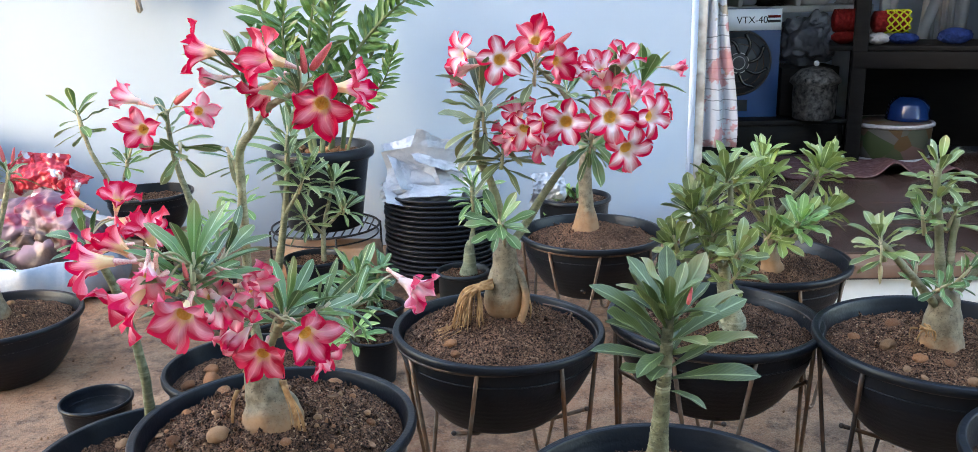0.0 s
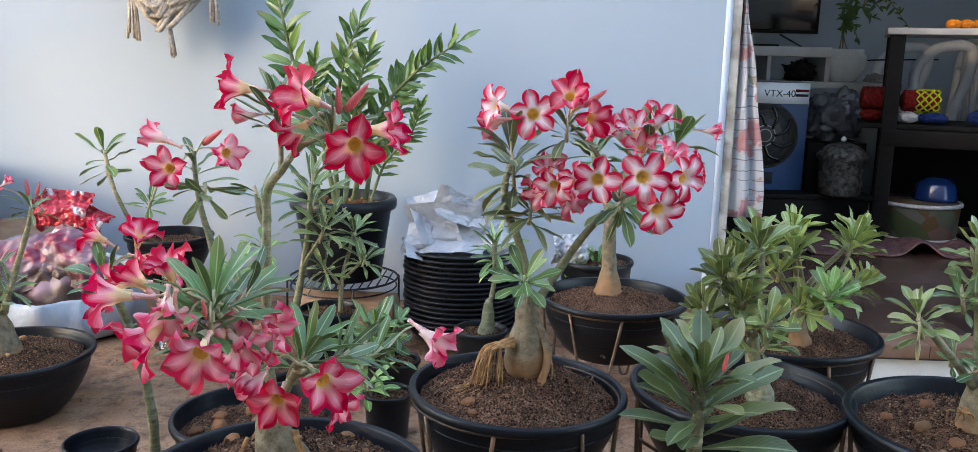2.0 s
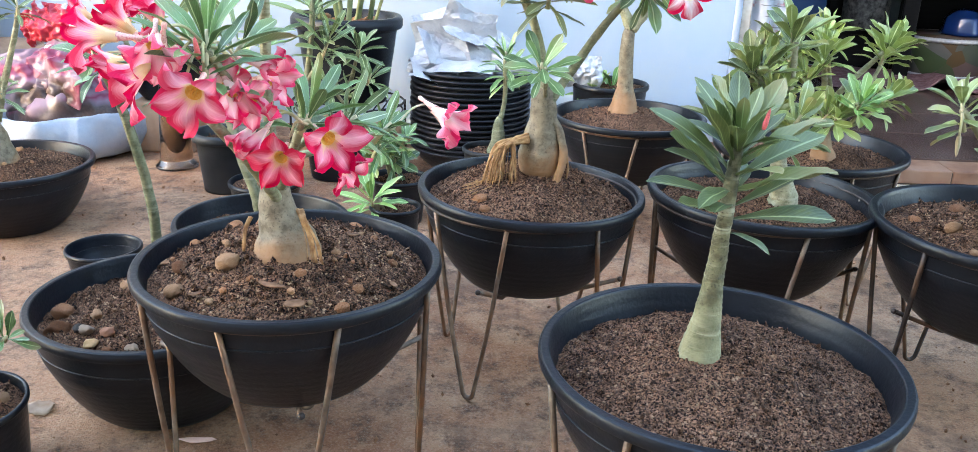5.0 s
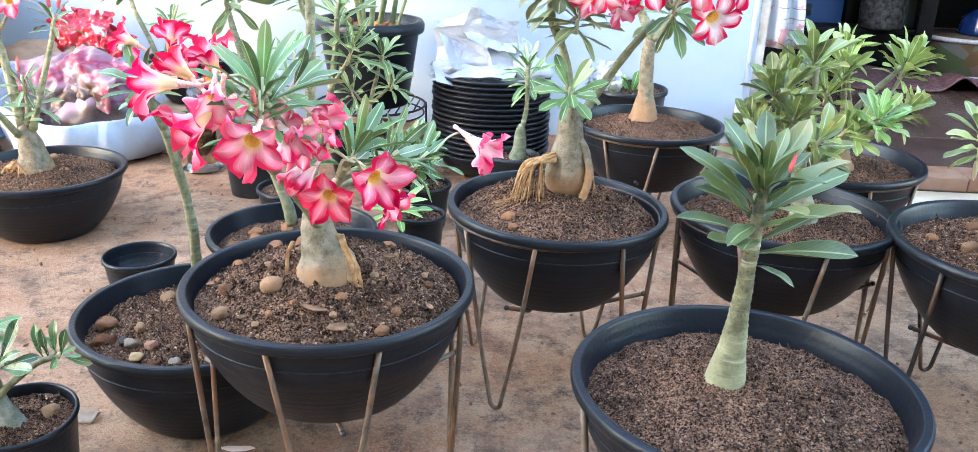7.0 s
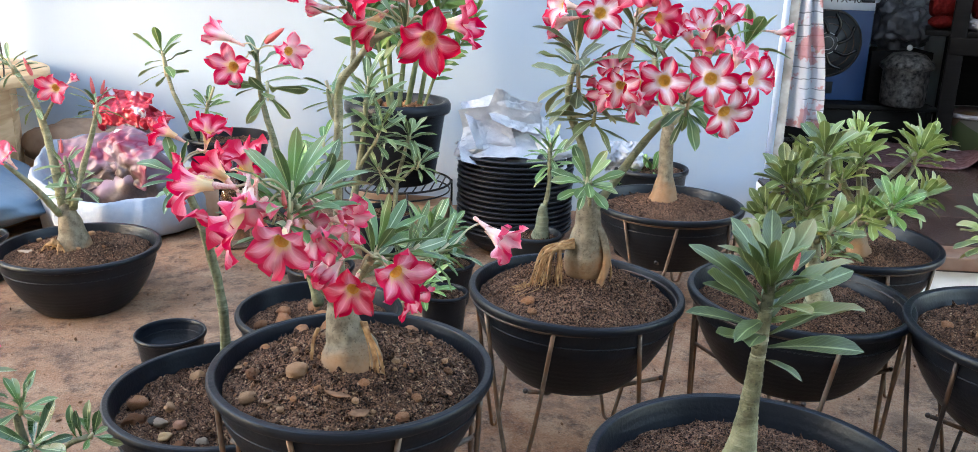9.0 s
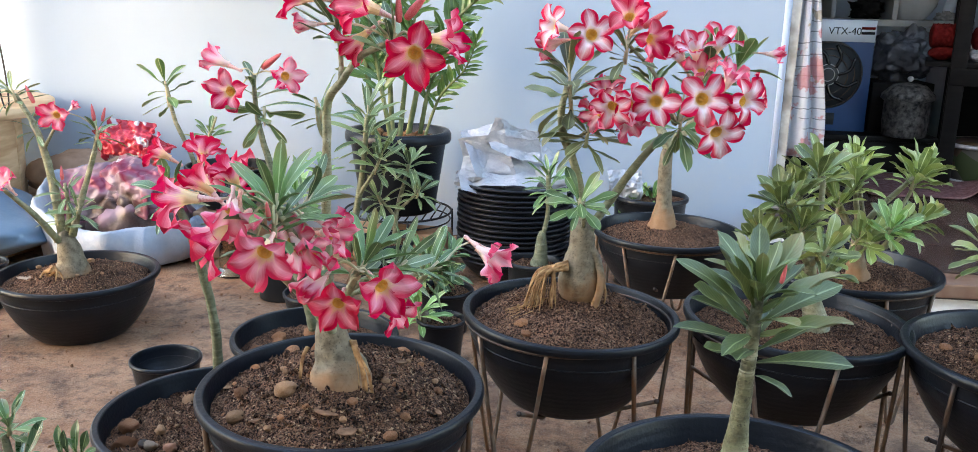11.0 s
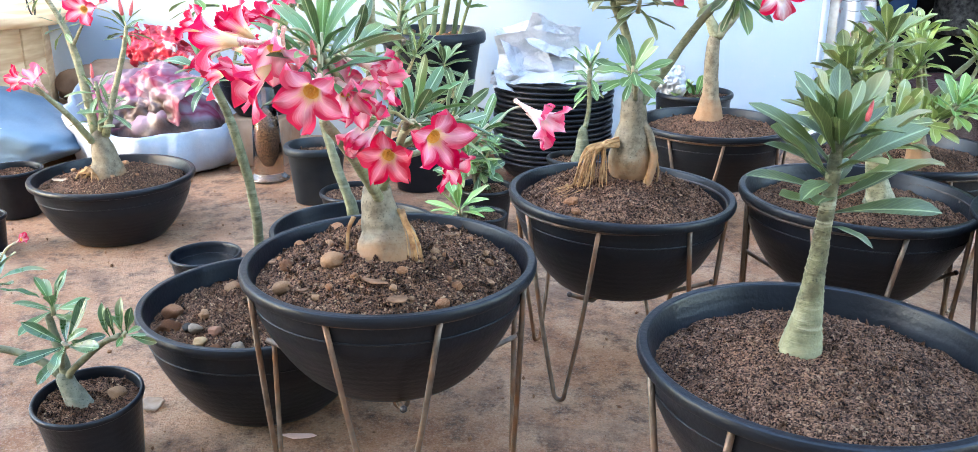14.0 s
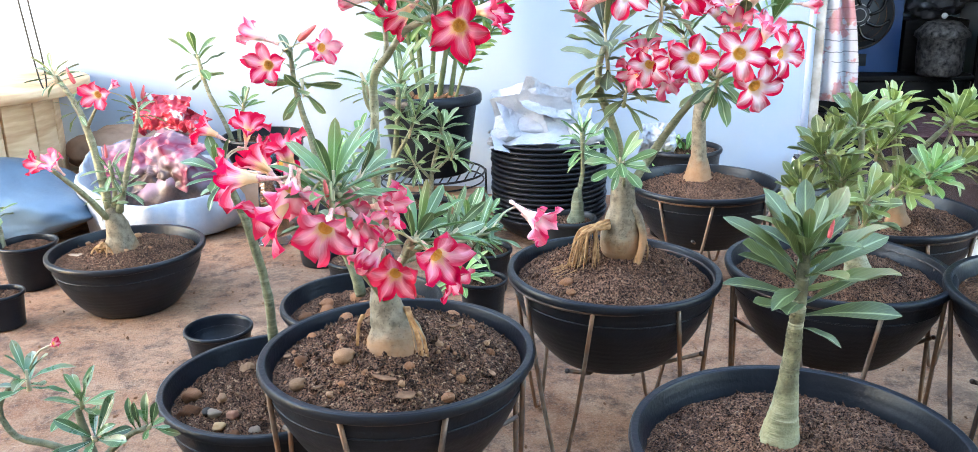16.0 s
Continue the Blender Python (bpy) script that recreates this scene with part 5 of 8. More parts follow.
pedicel(rose_c, (0.129, 1.567, 0.756), (0.165, 1.560, 0.719))
flower(rose_c, (0.194, 1.500, 0.767), (0.05, -1, 0.05), 0.0423, 'c', 1.0)
pedicel(rose_c, (0.191, 1.555, 0.764), (0.165, 1.560, 0.719))
flower(rose_c, (0.225, 1.520, 0.710), (0.25, -0.9, -0.3), 0.0423, 'c', 1.0)
pedicel(rose_c, (0.211, 1.570, 0.727), (0.165, 1.560, 0.719))
flower(rose_c, (0.265, 1.530, 0.764), (0.6, -0.8, 0.1), 0.0386, 'c', 1.0)
pedicel(rose_c, (0.235, 1.570, 0.759), (0.165, 1.560, 0.719))
flower(rose_c, (0.297, 1.600, 0.776), (0.8, -0.2, 0.35), 0.0331, 'c', 0.9)
pedicel(rose_c, (0.259, 1.610, 0.759), (0.165, 1.560, 0.719))
flower(rose_c, (0.245, 1.560, 0.798), (0.3, -0.4, 0.8), 0.0331, 'd', 0.9)
pedicel(rose_c, (0.231, 1.578, 0.762), (0.165, 1.560, 0.719))
flower(rose_c, (0.186, 1.580, 0.840), (-0.2, -0.5, 0.9), 0.035, 'c', 0.7)
pedicel(rose_c, (0.195, 1.602, 0.801), (0.165, 1.560, 0.719))
flower(rose_c, (0.228, 1.600, 0.853), (0.3, -0.35, 0.9), 0.035, 'c', 0.7)
pedicel(rose_c, (0.215, 1.616, 0.813), (0.165, 1.560, 0.719))
flower(rose_c, (0.199, 1.580, 0.808), (-0.1, -0.6, 0.6), 0.0313, 'd', 0.8)
pedicel(rose_c, (0.204, 1.609, 0.779), (0.165, 1.560, 0.719))
flower(rose_c, (0.161, 1.600, 0.830), (-0.5, -0.3, 0.8), 0.0331, 'c', 0.6)
pedicel(rose_c, (0.183, 1.613, 0.795), (0.165, 1.560, 0.719))
flower(rose_c, (0.325, 1.620, 0.836), (0.75, -0.5, 0.0), 0.0221, 'd', 0.5)
pedicel(rose_c, (0.301, 1.636, 0.836), (0.273, 1.640, 0.816))
flower(rose_c, (0.050, 1.500, 0.749), (-0.2, -0.9, -0.35), 0.035, 'c', 0.9)
pedicel(rose_c, (0.059, 1.542, 0.765), (0.013, 1.550, 0.701))
flower(rose_c, (0.080, 1.520, 0.753), (0.4, -0.8, 0.1), 0.035, 'c', 1.0)
pedicel(rose_c, (0.060, 1.560, 0.748), (0.013, 1.550, 0.701))
flower(rose_c, (0.027, 1.520, 0.735), (-0.6, -0.6, -0.3), 0.0313, 'd', 0.9)
pedicel(rose_c, (0.054, 1.547, 0.749), (0.013, 1.550, 0.701))
flower(rose_c, (0.041, 1.560, 0.768), (-0.2, -0.3, 0.9), 0.0313, 'a', 0.9)
pedicel(rose_c, (0.049, 1.573, 0.730), (0.013, 1.550, 0.701))
flower(rose_c, (0.080, 1.530, 0.722), (0.35, -0.7, -0.6), 0.0313, 'd', 0.8)
pedicel(rose_c, (0.066, 1.559, 0.747), (0.013, 1.550, 0.701))
bud(rose_c, (0.096, 1.570, 0.874), (0.8, 0, 0.6), 0.05)
rosette(rose_c, (0.006, 1.510, 0.588), (-0.06, -0.62, 0.8), 16, 0.0616, material=M_LEAF, open_from=30, open_to=100, stem=0.02, seed=22)
branch(rose_c, [(0.016, 1.580, 0.527), (0.014, 1.540, 0.559), (0.012, 1.500, 0.588)], 0.0042, 0.0026)
rng = random.Random(46)
for k in range(40):   # a curtain of dry roots that arches from the trunk down into the soil
    u = rng.random()
    y0 = 1.592 - 0.03 * rng.random()
    arch = (-0.030 - 0.022 * u, y0 - 0.006, 0.452 - 0.008 * u - 0.008 * rng.random())
    end = (-0.030 - 0.052 * u + rng.uniform(-0.008, 0.008), y0 - 0.012 - 0.02 * rng.random(), 0.380)
    knee = ((arch[0] * 0.55 + end[0] * 0.45) - 0.004 * u, y0 - 0.012, 0.425 + rng.uniform(-0.006, 0.006))
    strand(rose_c, [(-0.008, y0 + 0.012, 0.444 + 0.014 * rng.random()), arch, knee, end], 0.0042 if k < 5 else rng.uniform(0.0009, 0.0024))
for k in range(14):   # fine rootlets on the soil
    x, y = -0.045 - 0.06 * rng.random(), 1.53 + 0.05 * rng.random()
    z = soil_c(x, y)
    strand(rose_c, [(x + 0.012, y + 0.004, z + 0.010), (x, y, z + 0.005), (x - 0.014, y - 0.006 * rng.random(), z + 0.001)], 0.0008)
branch(rose_c, [(0.028, 1.600, 0.486), (0.045, 1.590, 0.460), (0.052, 1.582, 0.435), (0.052, 1.576, 0.412), (0.047, 1.570, 0.392), (0.043, 1.566, 0.374)], 0.0085, 0.0050, M_CAUDEX, name='root', lump=0.3)
strand(rose_c, [(0.050, 1.586, 0.430), (0.048, 1.578, 0.408), (0.040, 1.570, 0.388), (0.036, 1.566, 0.374)], 0.0050)
strand(rose_c, [(0.056, 1.586, 0.425), (0.062, 1.582, 0.405), (0.060, 1.576, 0.385)], 0.0030)
settle(rose_c)

rose_p = plant_thing('desert_rose', (-0.111, 2.500, 0.154), 'young desert rose with a bottle-shaped green foot and a leafy top', 'desert rose')
caudex(rose_p, (-0.099, 2.500, 0.145), (-0.078, 2.500, 0.277), ((0, 0.026), (0.25, 0.028), (0.6, 0.018), (1, 0.012)), M_CAUDEXGREEN, 6)
branch(rose_p, [(-0.079, 2.500, 0.268), (-0.070, 2.500, 0.333), (-0.072, 2.500, 0.425), (-0.072, 2.500, 0.452)], 0.0074, 0.0056, M_CAUDEXGREEN, name='stem')
rosette(rose_p, (-0.072, 2.500, 0.446), (-0.1, -0.2, 1), 22, 0.0819, material=M_LEAF, open_from=15, open_to=110, stem=0.08, style="narrow", seed=23)
settle(rose_p)

rose_d = plant_thing('desert_rose', (0.247, 2.500, 0.303), 'desert rose with a smooth tan trunk flaring into the soil', 'desert rose')
caudex(rose_d, (0.247, 2.500, 0.291), (0.253, 2.500, 0.535), ((0, 0.044), (0.1, 0.041), (0.2, 0.033), (0.3, 0.0275), (0.38, 0.0215), (0.6, 0.0195), (1, 0.0165)), M_CAUDEX, 7)
branch(rose_d, [(0.254, 2.500, 0.527), (0.236, 2.500, 0.565), (0.211, 2.500, 0.617), (0.197, 2.500, 0.698)], 0.0152, 0.0095)
branch(rose_d, [(0.255, 2.500, 0.527), (0.281, 2.500, 0.562), (0.311, 2.500, 0.604), (0.323, 2.500, 0.687)], 0.0152, 0.0095)
rosette(rose_d, (0.196, 2.500, 0.706), (-0.1, 0, 1), 14, 0.088, material=M_LEAFDULL, open_from=20, open_to=110, seed=24)
rosette(rose_d, (0.323, 2.500, 0.695), (0.2, 0, 1), 14, 0.088, material=M_LEAFDULL, open_from=20, open_to=110, seed=25)
settle(rose_d)

rose_w = plant_thing('leafy_plant', (0.205, 2.960, 0.243), 'low green leafy plant in a pot against the wall', 'plant')
rosette(rose_w, (0.203, 2.960, 0.264), (0, -0.1, 1), 12, 0.091, style="broad", material=M_LEAFYOUNG, open_from=15, open_to=75, seed=26)
rosette(rose_w, (0.263, 2.960, 0.277), (0.2, -0.1, 1), 9, 0.084, style="broad", material=M_LEAFYOUNG, open_from=15, open_to=80, seed=27)
settle(rose_w)

rose_e = plant_thing('desert_rose', (0.434, 1.620, 0.381), 'bushy desert rose with olive green leaves and no flowers', 'desert rose')
caudex(rose_e, (0.443, 1.620, 0.365), (0.424, 1.620, 0.474), ((0, 0.025), (0.2, 0.020), (0.6, 0.014), (1, 0.011)), M_BARK, 8)
branch(rose_e, [(0.424, 1.620, 0.462), (0.399, 1.620, 0.505), (0.383, 1.620, 0.553), (0.371, 1.620, 0.571)], 0.0074, 0.0043)
branch(rose_e, [(0.424, 1.620, 0.462), (0.433, 1.640, 0.505), (0.439, 1.650, 0.563), (0.438, 1.650, 0.623)], 0.0074, 0.0043)
branch(rose_e, [(0.424, 1.610, 0.471), (0.431, 1.570, 0.499), (0.433, 1.550, 0.513)], 0.0056, 0.0037)
branch(rose_e, [(0.413, 1.620, 0.450), (0.361, 1.600, 0.482), (0.332, 1.600, 0.500)], 0.0056, 0.0037)
rosette(rose_e, (0.371, 1.620, 0.583), (-0.3, -0.1, 1), 16, 0.0697, material=M_LEAFOLIVE, style="broad", open_from=10, open_to=80, seed=28)
rosette(rose_e, (0.429, 1.650, 0.640), (-0.1, -0.1, 1), 16, 0.0722, material=M_LEAFOLIVE, style="broad", open_from=10, open_to=80, seed=29)
rosette(rose_e, (0.430, 1.540, 0.520), (0.15, -0.5, 0.7), 13, 0.059, material=M_LEAFOLIVE, style="broad", open_from=10, open_to=80, seed=30)
rosette(rose_e, (0.332, 1.600, 0.506), (-0.4, -0.2, 0.8), 11, 0.0574, material=M_LEAFOLIVE, style="broad", open_from=10, open_to=80, seed=31)
rosette(rose_e, (0.404, 1.600, 0.541), (0, -0.4, 0.8), 10, 0.0574, material=M_LEAFOLIVE, style="broad", open_from=10, open_to=80, seed=32)
rosette(rose_e, (0.403, 1.680, 0.593), (-0.2, 0.1, 1), 12, 0.0656, material=M_LEAFOLIVE, style="broad", open_from=10, open_to=80, seed=33)
rosette(rose_e, (0.360, 1.620, 0.588), (-0.2, -0.1, 1), 15, 0.0623, material=M_LEAFOLIVE, style="broad", open_from=10, open_to=85, seed=34)
rosette(rose_e, (0.398, 1.600, 0.544), (0.1, -0.2, 1), 14, 0.0574, material=M_LEAFOLIVE, style="broad", open_from=10, open_to=85, seed=35)
rosette(rose_e, (0.322, 1.580, 0.534), (-0.3, -0.3, 0.9), 12, 0.0541, material=M_LEAFOLIVE, style="broad", open_from=10, open_to=85, seed=36)
rosette(rose_e, (0.440, 1.560, 0.476), (0.4, -0.4, 0.8), 12, 0.0574, material=M_LEAFOLIVE, style="broad", open_from=10, open_to=85, seed=37)
rosette(rose_e, (0.388, 1.580, 0.503), (0, -0.4, 0.9), 12, 0.0541, material=M_LEAFOLIVE, style="broad", open_from=10, open_to=85, seed=38)
settle(rose_e)

rose_f = plant_thing('desert_rose', (0.646, 2.050, 0.351), 'spreading desert rose with pointed yellow-green leaves and no flowers', 'desert rose')
caudex(rose_f, (0.648, 2.050, 0.334), (0.640, 2.050, 0.443), ((0, 0.028), (0.2, 0.022), (0.6, 0.016), (1, 0.012)), M_CAUDEX, 9)
branch(rose_f, [(0.642, 2.050, 0.429), (0.623, 2.030, 0.482), (0.604, 2.000, 0.542)], 0.0087, 0.005)
branch(rose_f, [(0.642, 2.050, 0.429), (0.673, 2.050, 0.480), (0.719, 2.050, 0.531), (0.742, 2.050, 0.559)], 0.0081, 0.0043)
branch(rose_f, [(0.642, 2.050, 0.429), (0.655, 1.980, 0.447), (0.664, 1.920, 0.471)], 0.0068, 0.0037)
branch(rose_f, [(0.640, 2.050, 0.422), (0.592, 2.050, 0.476), (0.542, 2.050, 0.537)], 0.0068, 0.0037)
rosette(rose_f, (0.605, 2.000, 0.555), (0, -0.1, 1), 20, 0.0736, material=M_LEAFLIME, style="broad", open_from=10, open_to=82, seed=39)
rosette(rose_f, (0.749, 2.050, 0.559), (0.35, 0, 1), 18, 0.0736, material=M_LEAFLIME, style="broad", open_from=10, open_to=82, seed=40)
rosette(rose_f, (0.667, 1.920, 0.475), (0.2, -0.4, 0.8), 18, 0.0608, material=M_LEAFYOUNG, style="broad", open_from=10, open_to=82, seed=41)
rosette(rose_f, (0.541, 2.050, 0.544), (-0.3, 0, 1), 15, 0.0672, material=M_LEAFLIME, style="broad", open_from=10, open_to=82, seed=42)
rosette(rose_f, (0.614, 1.950, 0.439), (0.2, -0.5, 0.6), 12, 0.0576, material=M_LEAFLIME, style="broad", open_from=10, open_to=82, seed=43)
rosette(rose_f, (0.804, 2.100, 0.461), (0.6, -0.1, 0.6), 12, 0.0576, material=M_LEAFLIME, style="broad", open_from=10, open_to=82, seed=44)
rosette(rose_f, (0.607, 2.030, 0.599), (0.1, -0.1, 1), 16, 0.0704, material=M_LEAFLIME, style="broad", open_from=10, open_to=85, seed=45)
branch(rose_f, [(0.669, 2.050, 0.382), (0.640, 2.040, 0.479), (0.607, 2.030, 0.599)], 0.0056, 0.0037)
rosette(rose_f, (0.572, 1.990, 0.507), (0, -0.3, 1), 14, 0.064, material=M_LEAFLIME, style="broad", open_from=10, open_to=85, seed=46)
branch(rose_f, [(0.669, 2.050, 0.382), (0.629, 2.040, 0.426), (0.572, 1.990, 0.507)], 0.0056, 0.0037)
rosette(rose_f, (0.696, 1.980, 0.463), (0.2, -0.3, 0.9), 15, 0.064, material=M_LEAFLIME, style="broad", open_from=10, open_to=85, seed=47)
branch(rose_f, [(0.669, 2.050, 0.382), (0.695, 2.040, 0.402), (0.696, 1.980, 0.463)], 0.0056, 0.0037)
rosette(rose_f, (0.765, 2.050, 0.457), (0.5, -0.2, 0.8), 14, 0.064, material=M_LEAFLIME, style="broad", open_from=10, open_to=85, seed=48)
branch(rose_f, [(0.669, 2.050, 0.382), (0.716, 2.040, 0.408), (0.765, 2.050, 0.457)], 0.0056, 0.0037)
rosette(rose_f, (0.773, 2.080, 0.578), (0.4, -0.1, 1), 15, 0.0672, material=M_LEAFLIME, style="broad", open_from=10, open_to=85, seed=49)
branch(rose_f, [(0.669, 2.050, 0.382), (0.714, 2.040, 0.472), (0.773, 2.080, 0.578)], 0.0056, 0.0037)
rosette(rose_f, (0.635, 1.950, 0.437), (0.1, -0.5, 0.7), 13, 0.0608, material=M_LEAFLIME, style="broad", open_from=10, open_to=85, seed=50)
branch(rose_f, [(0.669, 2.050, 0.382), (0.669, 2.040, 0.385), (0.635, 1.950, 0.437)], 0.0056, 0.0037)
rosette(rose_f, (0.543, 2.030, 0.545), (-0.3, -0.2, 1), 13, 0.064, material=M_LEAFLIME, style="broad", open_from=10, open_to=85, seed=51)
branch(rose_f, [(0.669, 2.050, 0.382), (0.607, 2.040, 0.450), (0.543, 2.030, 0.545)], 0.0056, 0.0037)
settle(rose_f)

rose_h = plant_thing('desert_rose', (0.787, 1.500, 0.361), 'desert rose with a pale split caudex and a hanging bud', 'desert rose')
caudex(rose_h, (0.785, 1.490, 0.352), (0.774, 1.500, 0.458), ((0, 0.040), (0.15, 0.037), (0.5, 0.032), (0.8, 0.025), (1, 0.020)), M_CAUDEX, 10)
branch(rose_h, [(0.773, 1.500, 0.443), (0.766, 1.500, 0.505), (0.754, 1.500, 0.583), (0.746, 1.500, 0.649), (0.747, 1.500, 0.686)], 0.0099, 0.005)
branch(rose_h, [(0.761, 1.490, 0.431), (0.704, 1.460, 0.491), (0.654, 1.440, 0.542), (0.630, 1.430, 0.563)], 0.0074, 0.005)
branch(rose_h, [(0.782, 1.500, 0.443), (0.782, 1.500, 0.505), (0.783, 1.500, 0.550), (0.786, 1.500, 0.588)], 0.0087, 0.005)
branch(rose_h, [(0.792, 1.500, 0.437), (0.825, 1.500, 0.482), (0.852, 1.500, 0.526)], 0.0074, 0.0043)
rosette(rose_h, (0.748, 1.500, 0.679), (0, -0.1, 1), 18, 0.054, material=M_LEAFOLIVE, style="broad", open_from=15, open_to=105, stem=0.05, seed=52)
rosette(rose_h, (0.749, 1.500, 0.627), (0, -0.3, 0.8), 10, 0.054, material=M_LEAFOLIVE, style="broad", open_from=15, open_to=105, stem=0.05, seed=53)
rosette(rose_h, (0.627, 1.430, 0.577), (-0.3, -0.1, 1), 18, 0.0562, material=M_LEAFOLIVE, style="broad", open_from=15, open_to=105, stem=0.05, seed=54)
rosette(rose_h, (0.715, 1.480, 0.605), (-0.3, -0.2, 1), 13, 0.0396, material=M_LEAF, style="broad", open_from=15, open_to=105, stem=0.05, seed=55)
rosette(rose_h, (0.786, 1.500, 0.605), (0.3, -0.1, 1), 14, 0.0504, material=M_LEAFOLIVE, style="broad", open_from=15, open_to=105, stem=0.05, seed=56)
rosette(rose_h, (0.744, 1.420, 0.493), (0.05, -0.7, 0.5), 11, 0.036, material=M_LEAF, style="broad", open_from=15, open_to=105, stem=0.05, seed=57)
rosette(rose_h, (0.707, 1.460, 0.519), (-0.1, -0.3, 1), 9, 0.0302, material=M_LEAF, style="broad", open_from=15, open_to=105, stem=0.05, seed=58)
rosette(rose_h, (0.797, 1.460, 0.506), (0.4, -0.3, 0.8), 12, 0.036, material=M_LEAF, style="broad", open_from=15, open_to=105, stem=0.05, seed=59)
rosette(rose_h, (0.851, 1.500, 0.532), (0.4, 0, 1), 14, 0.0468, material=M_LEAFOLIVE, style="broad", open_from=15, open_to=105, stem=0.05, seed=60)
bud(rose_h, (0.629, 1.420, 0.527), (.05, 0, -1), 0.034, M_STALK, 'pale green hanging pod')
pedicel(rose_h, (0.629, 1.420, 0.526), (0.631, 1.430, 0.563), 0.002)
roots(rose_h, (0.729, 1.460, 0.401), 8, 0.022, 0.02, 46, 0.0022)
settle(rose_h)

rose_g = plant_thing('desert_rose', (0.196, 1.030, 0.343), 'single-stemmed young desert rose with long leaves and a red bud', 'desert rose')
STEM_G = ((0.318, 0.0235), (0.340, 0.0258), (0.352, 0.0240), (0.374, 0.0192), (0.400, 0.0148), (0.430, 0.0120), (0.470, 0.0098), (0.520, 0.0084), (0.570, 0.0070), (0.612, 0.0050))


def stem_g(t):
    """The stem's radius along its length, flared at the foot."""
    z = 0.318 + t * (0.612 - 0.318)
    scar = 0.0007 * max(0.0, math.sin(z * 760 + 2.5 * math.sin(z * 61))) ** 3 if z > 0.365 else 0.0
    for (z0, r0), (z1, r1) in zip(STEM_G, STEM_G[1:]):
        if z <= z1 + 1e-6:
            return scar + r0 + (r1 - r0) * (z - z0) / (z1 - z0)
    return STEM_G[-1][1]


part("stem", tube([(0.1935 + 0.0165 * (k / 150) ** 0.8, 1.024 + 0.004 * k / 150, 0.318 + (0.612 - 0.318) * k / 150) for k in range(151)], stem_g, 20, True, 0.10, 11), M_STEMPALE, rose_g, "ringed grey-green stem, pale and flared at the soil")
bud(rose_g, (0.222, 0.985, 0.622), (0.15, -0.1, 1), 0.024)
rng = random.Random(61)
for z, dx, dy, dz in ((0.500, 0.046, -0.020, -0.010), (0.514, 0.104, -0.030, 0.022), (0.520, -0.062, -0.030, 0.010), (0.528, 0.074, 0.010, 0.020), (0.530, -0.030, -0.075, 0.022), (0.536, -0.090, -0.010, 0.026),
                      (0.540, 0.030, 0.085, 0.030), (0.544, 0.092, -0.040, 0.046), (0.548, -0.050, 0.070, 0.040), (0.554, -0.082, -0.035, 0.052), (0.558, 0.096, 0.020, 0.058), (0.562, 0.024, -0.078, 0.044),
                      (0.566, -0.080, 0.010, 0.078), (0.570, 0.072, -0.030, 0.072), (0.574, 0.010, 0.070, 0.070), (0.578, -0.050, -0.055, 0.070), (0.582, 0.052, 0.030, 0.082), (0.590, -0.036, 0.012, 0.082), (0.592, 0.012, -0.045, 0.066)):
    d = Vector((dx, dy, dz))
    add_leaf(rose_g, (0.208, 1.028, z - 0.004), d + Vector((0, 0, 0.012)), (0.12 * rng.uniform(-1, 1), -0.25, 1), d.length * 1.02, 'rose', M_LEAFG, rng)
    if z > 0.525 and dy > -0.03:   # a second, shorter leaf a little higher, turned round the stem
        e = Vector((dx * 0.55 - dy * 0.75, dy * 0.55 + dx * 0.75, dz + 0.012)) * 0.86
        add_leaf(rose_g, (0.208, 1.028, z + 0.006), e, (0.12 * rng.uniform(-1, 1), -0.25, 1), e.length, 'rose', M_LEAFG, rng)
rosette(rose_g, (0.210, 1.028, 0.604), (-0.06, -0.05, 1), 13, 0.070, material=M_LEAFG, style="rose", open_from=8, open_to=60, stem=0.03, seed=61)
settle(rose_g)

rose_i = plant_thing('desert_rose', (-1.329, 2.200, 0.185), 'branching desert rose with a squat caudex and a few pink flowers', 'desert rose')
caudex(rose_i, (-1.321, 2.200, 0.165), (-1.331, 2.200, 0.296), ((0, 0.050), (0.2, 0.045), (0.5, 0.033), (1, 0.017)), M_CAUDEX, 12)
branch(rose_i, [(-1.338, 2.200, 0.278), (-1.350, 2.200, 0.394), (-1.369, 2.200, 0.507), (-1.391, 2.200, 0.577), (-1.432, 2.200, 0.645)], 0.0137, 0.0058)
branch(rose_i, [(-1.312, 2.200, 0.280), (-1.284, 2.200, 0.365), (-1.240, 2.200, 0.482), (-1.217, 2.200, 0.563)], 0.0108, 0.005)
branch(rose_i, [(-1.339, 2.180, 0.269), (-1.352, 2.120, 0.344), (-1.365, 2.060, 0.405), (-1.375, 2.030, 0.434)], 0.0094, 0.0043)
branch(rose_i, [(-1.329, 2.200, 0.279), (-1.315, 2.200, 0.347), (-1.320, 2.200, 0.421)], 0.0086, 0.0043)
branch(rose_i, [(-1.369, 2.200, 0.507), (-1.326, 2.180, 0.559), (-1.305, 2.170, 0.584)], 0.005, 0.0029)
rosette(rose_i, (-1.432, 2.190, 0.658), (-0.3, 0, 1), 13, 0.0731, material=M_LEAFDULL, style="narrow", open_from=18, open_to=112, seed=62)
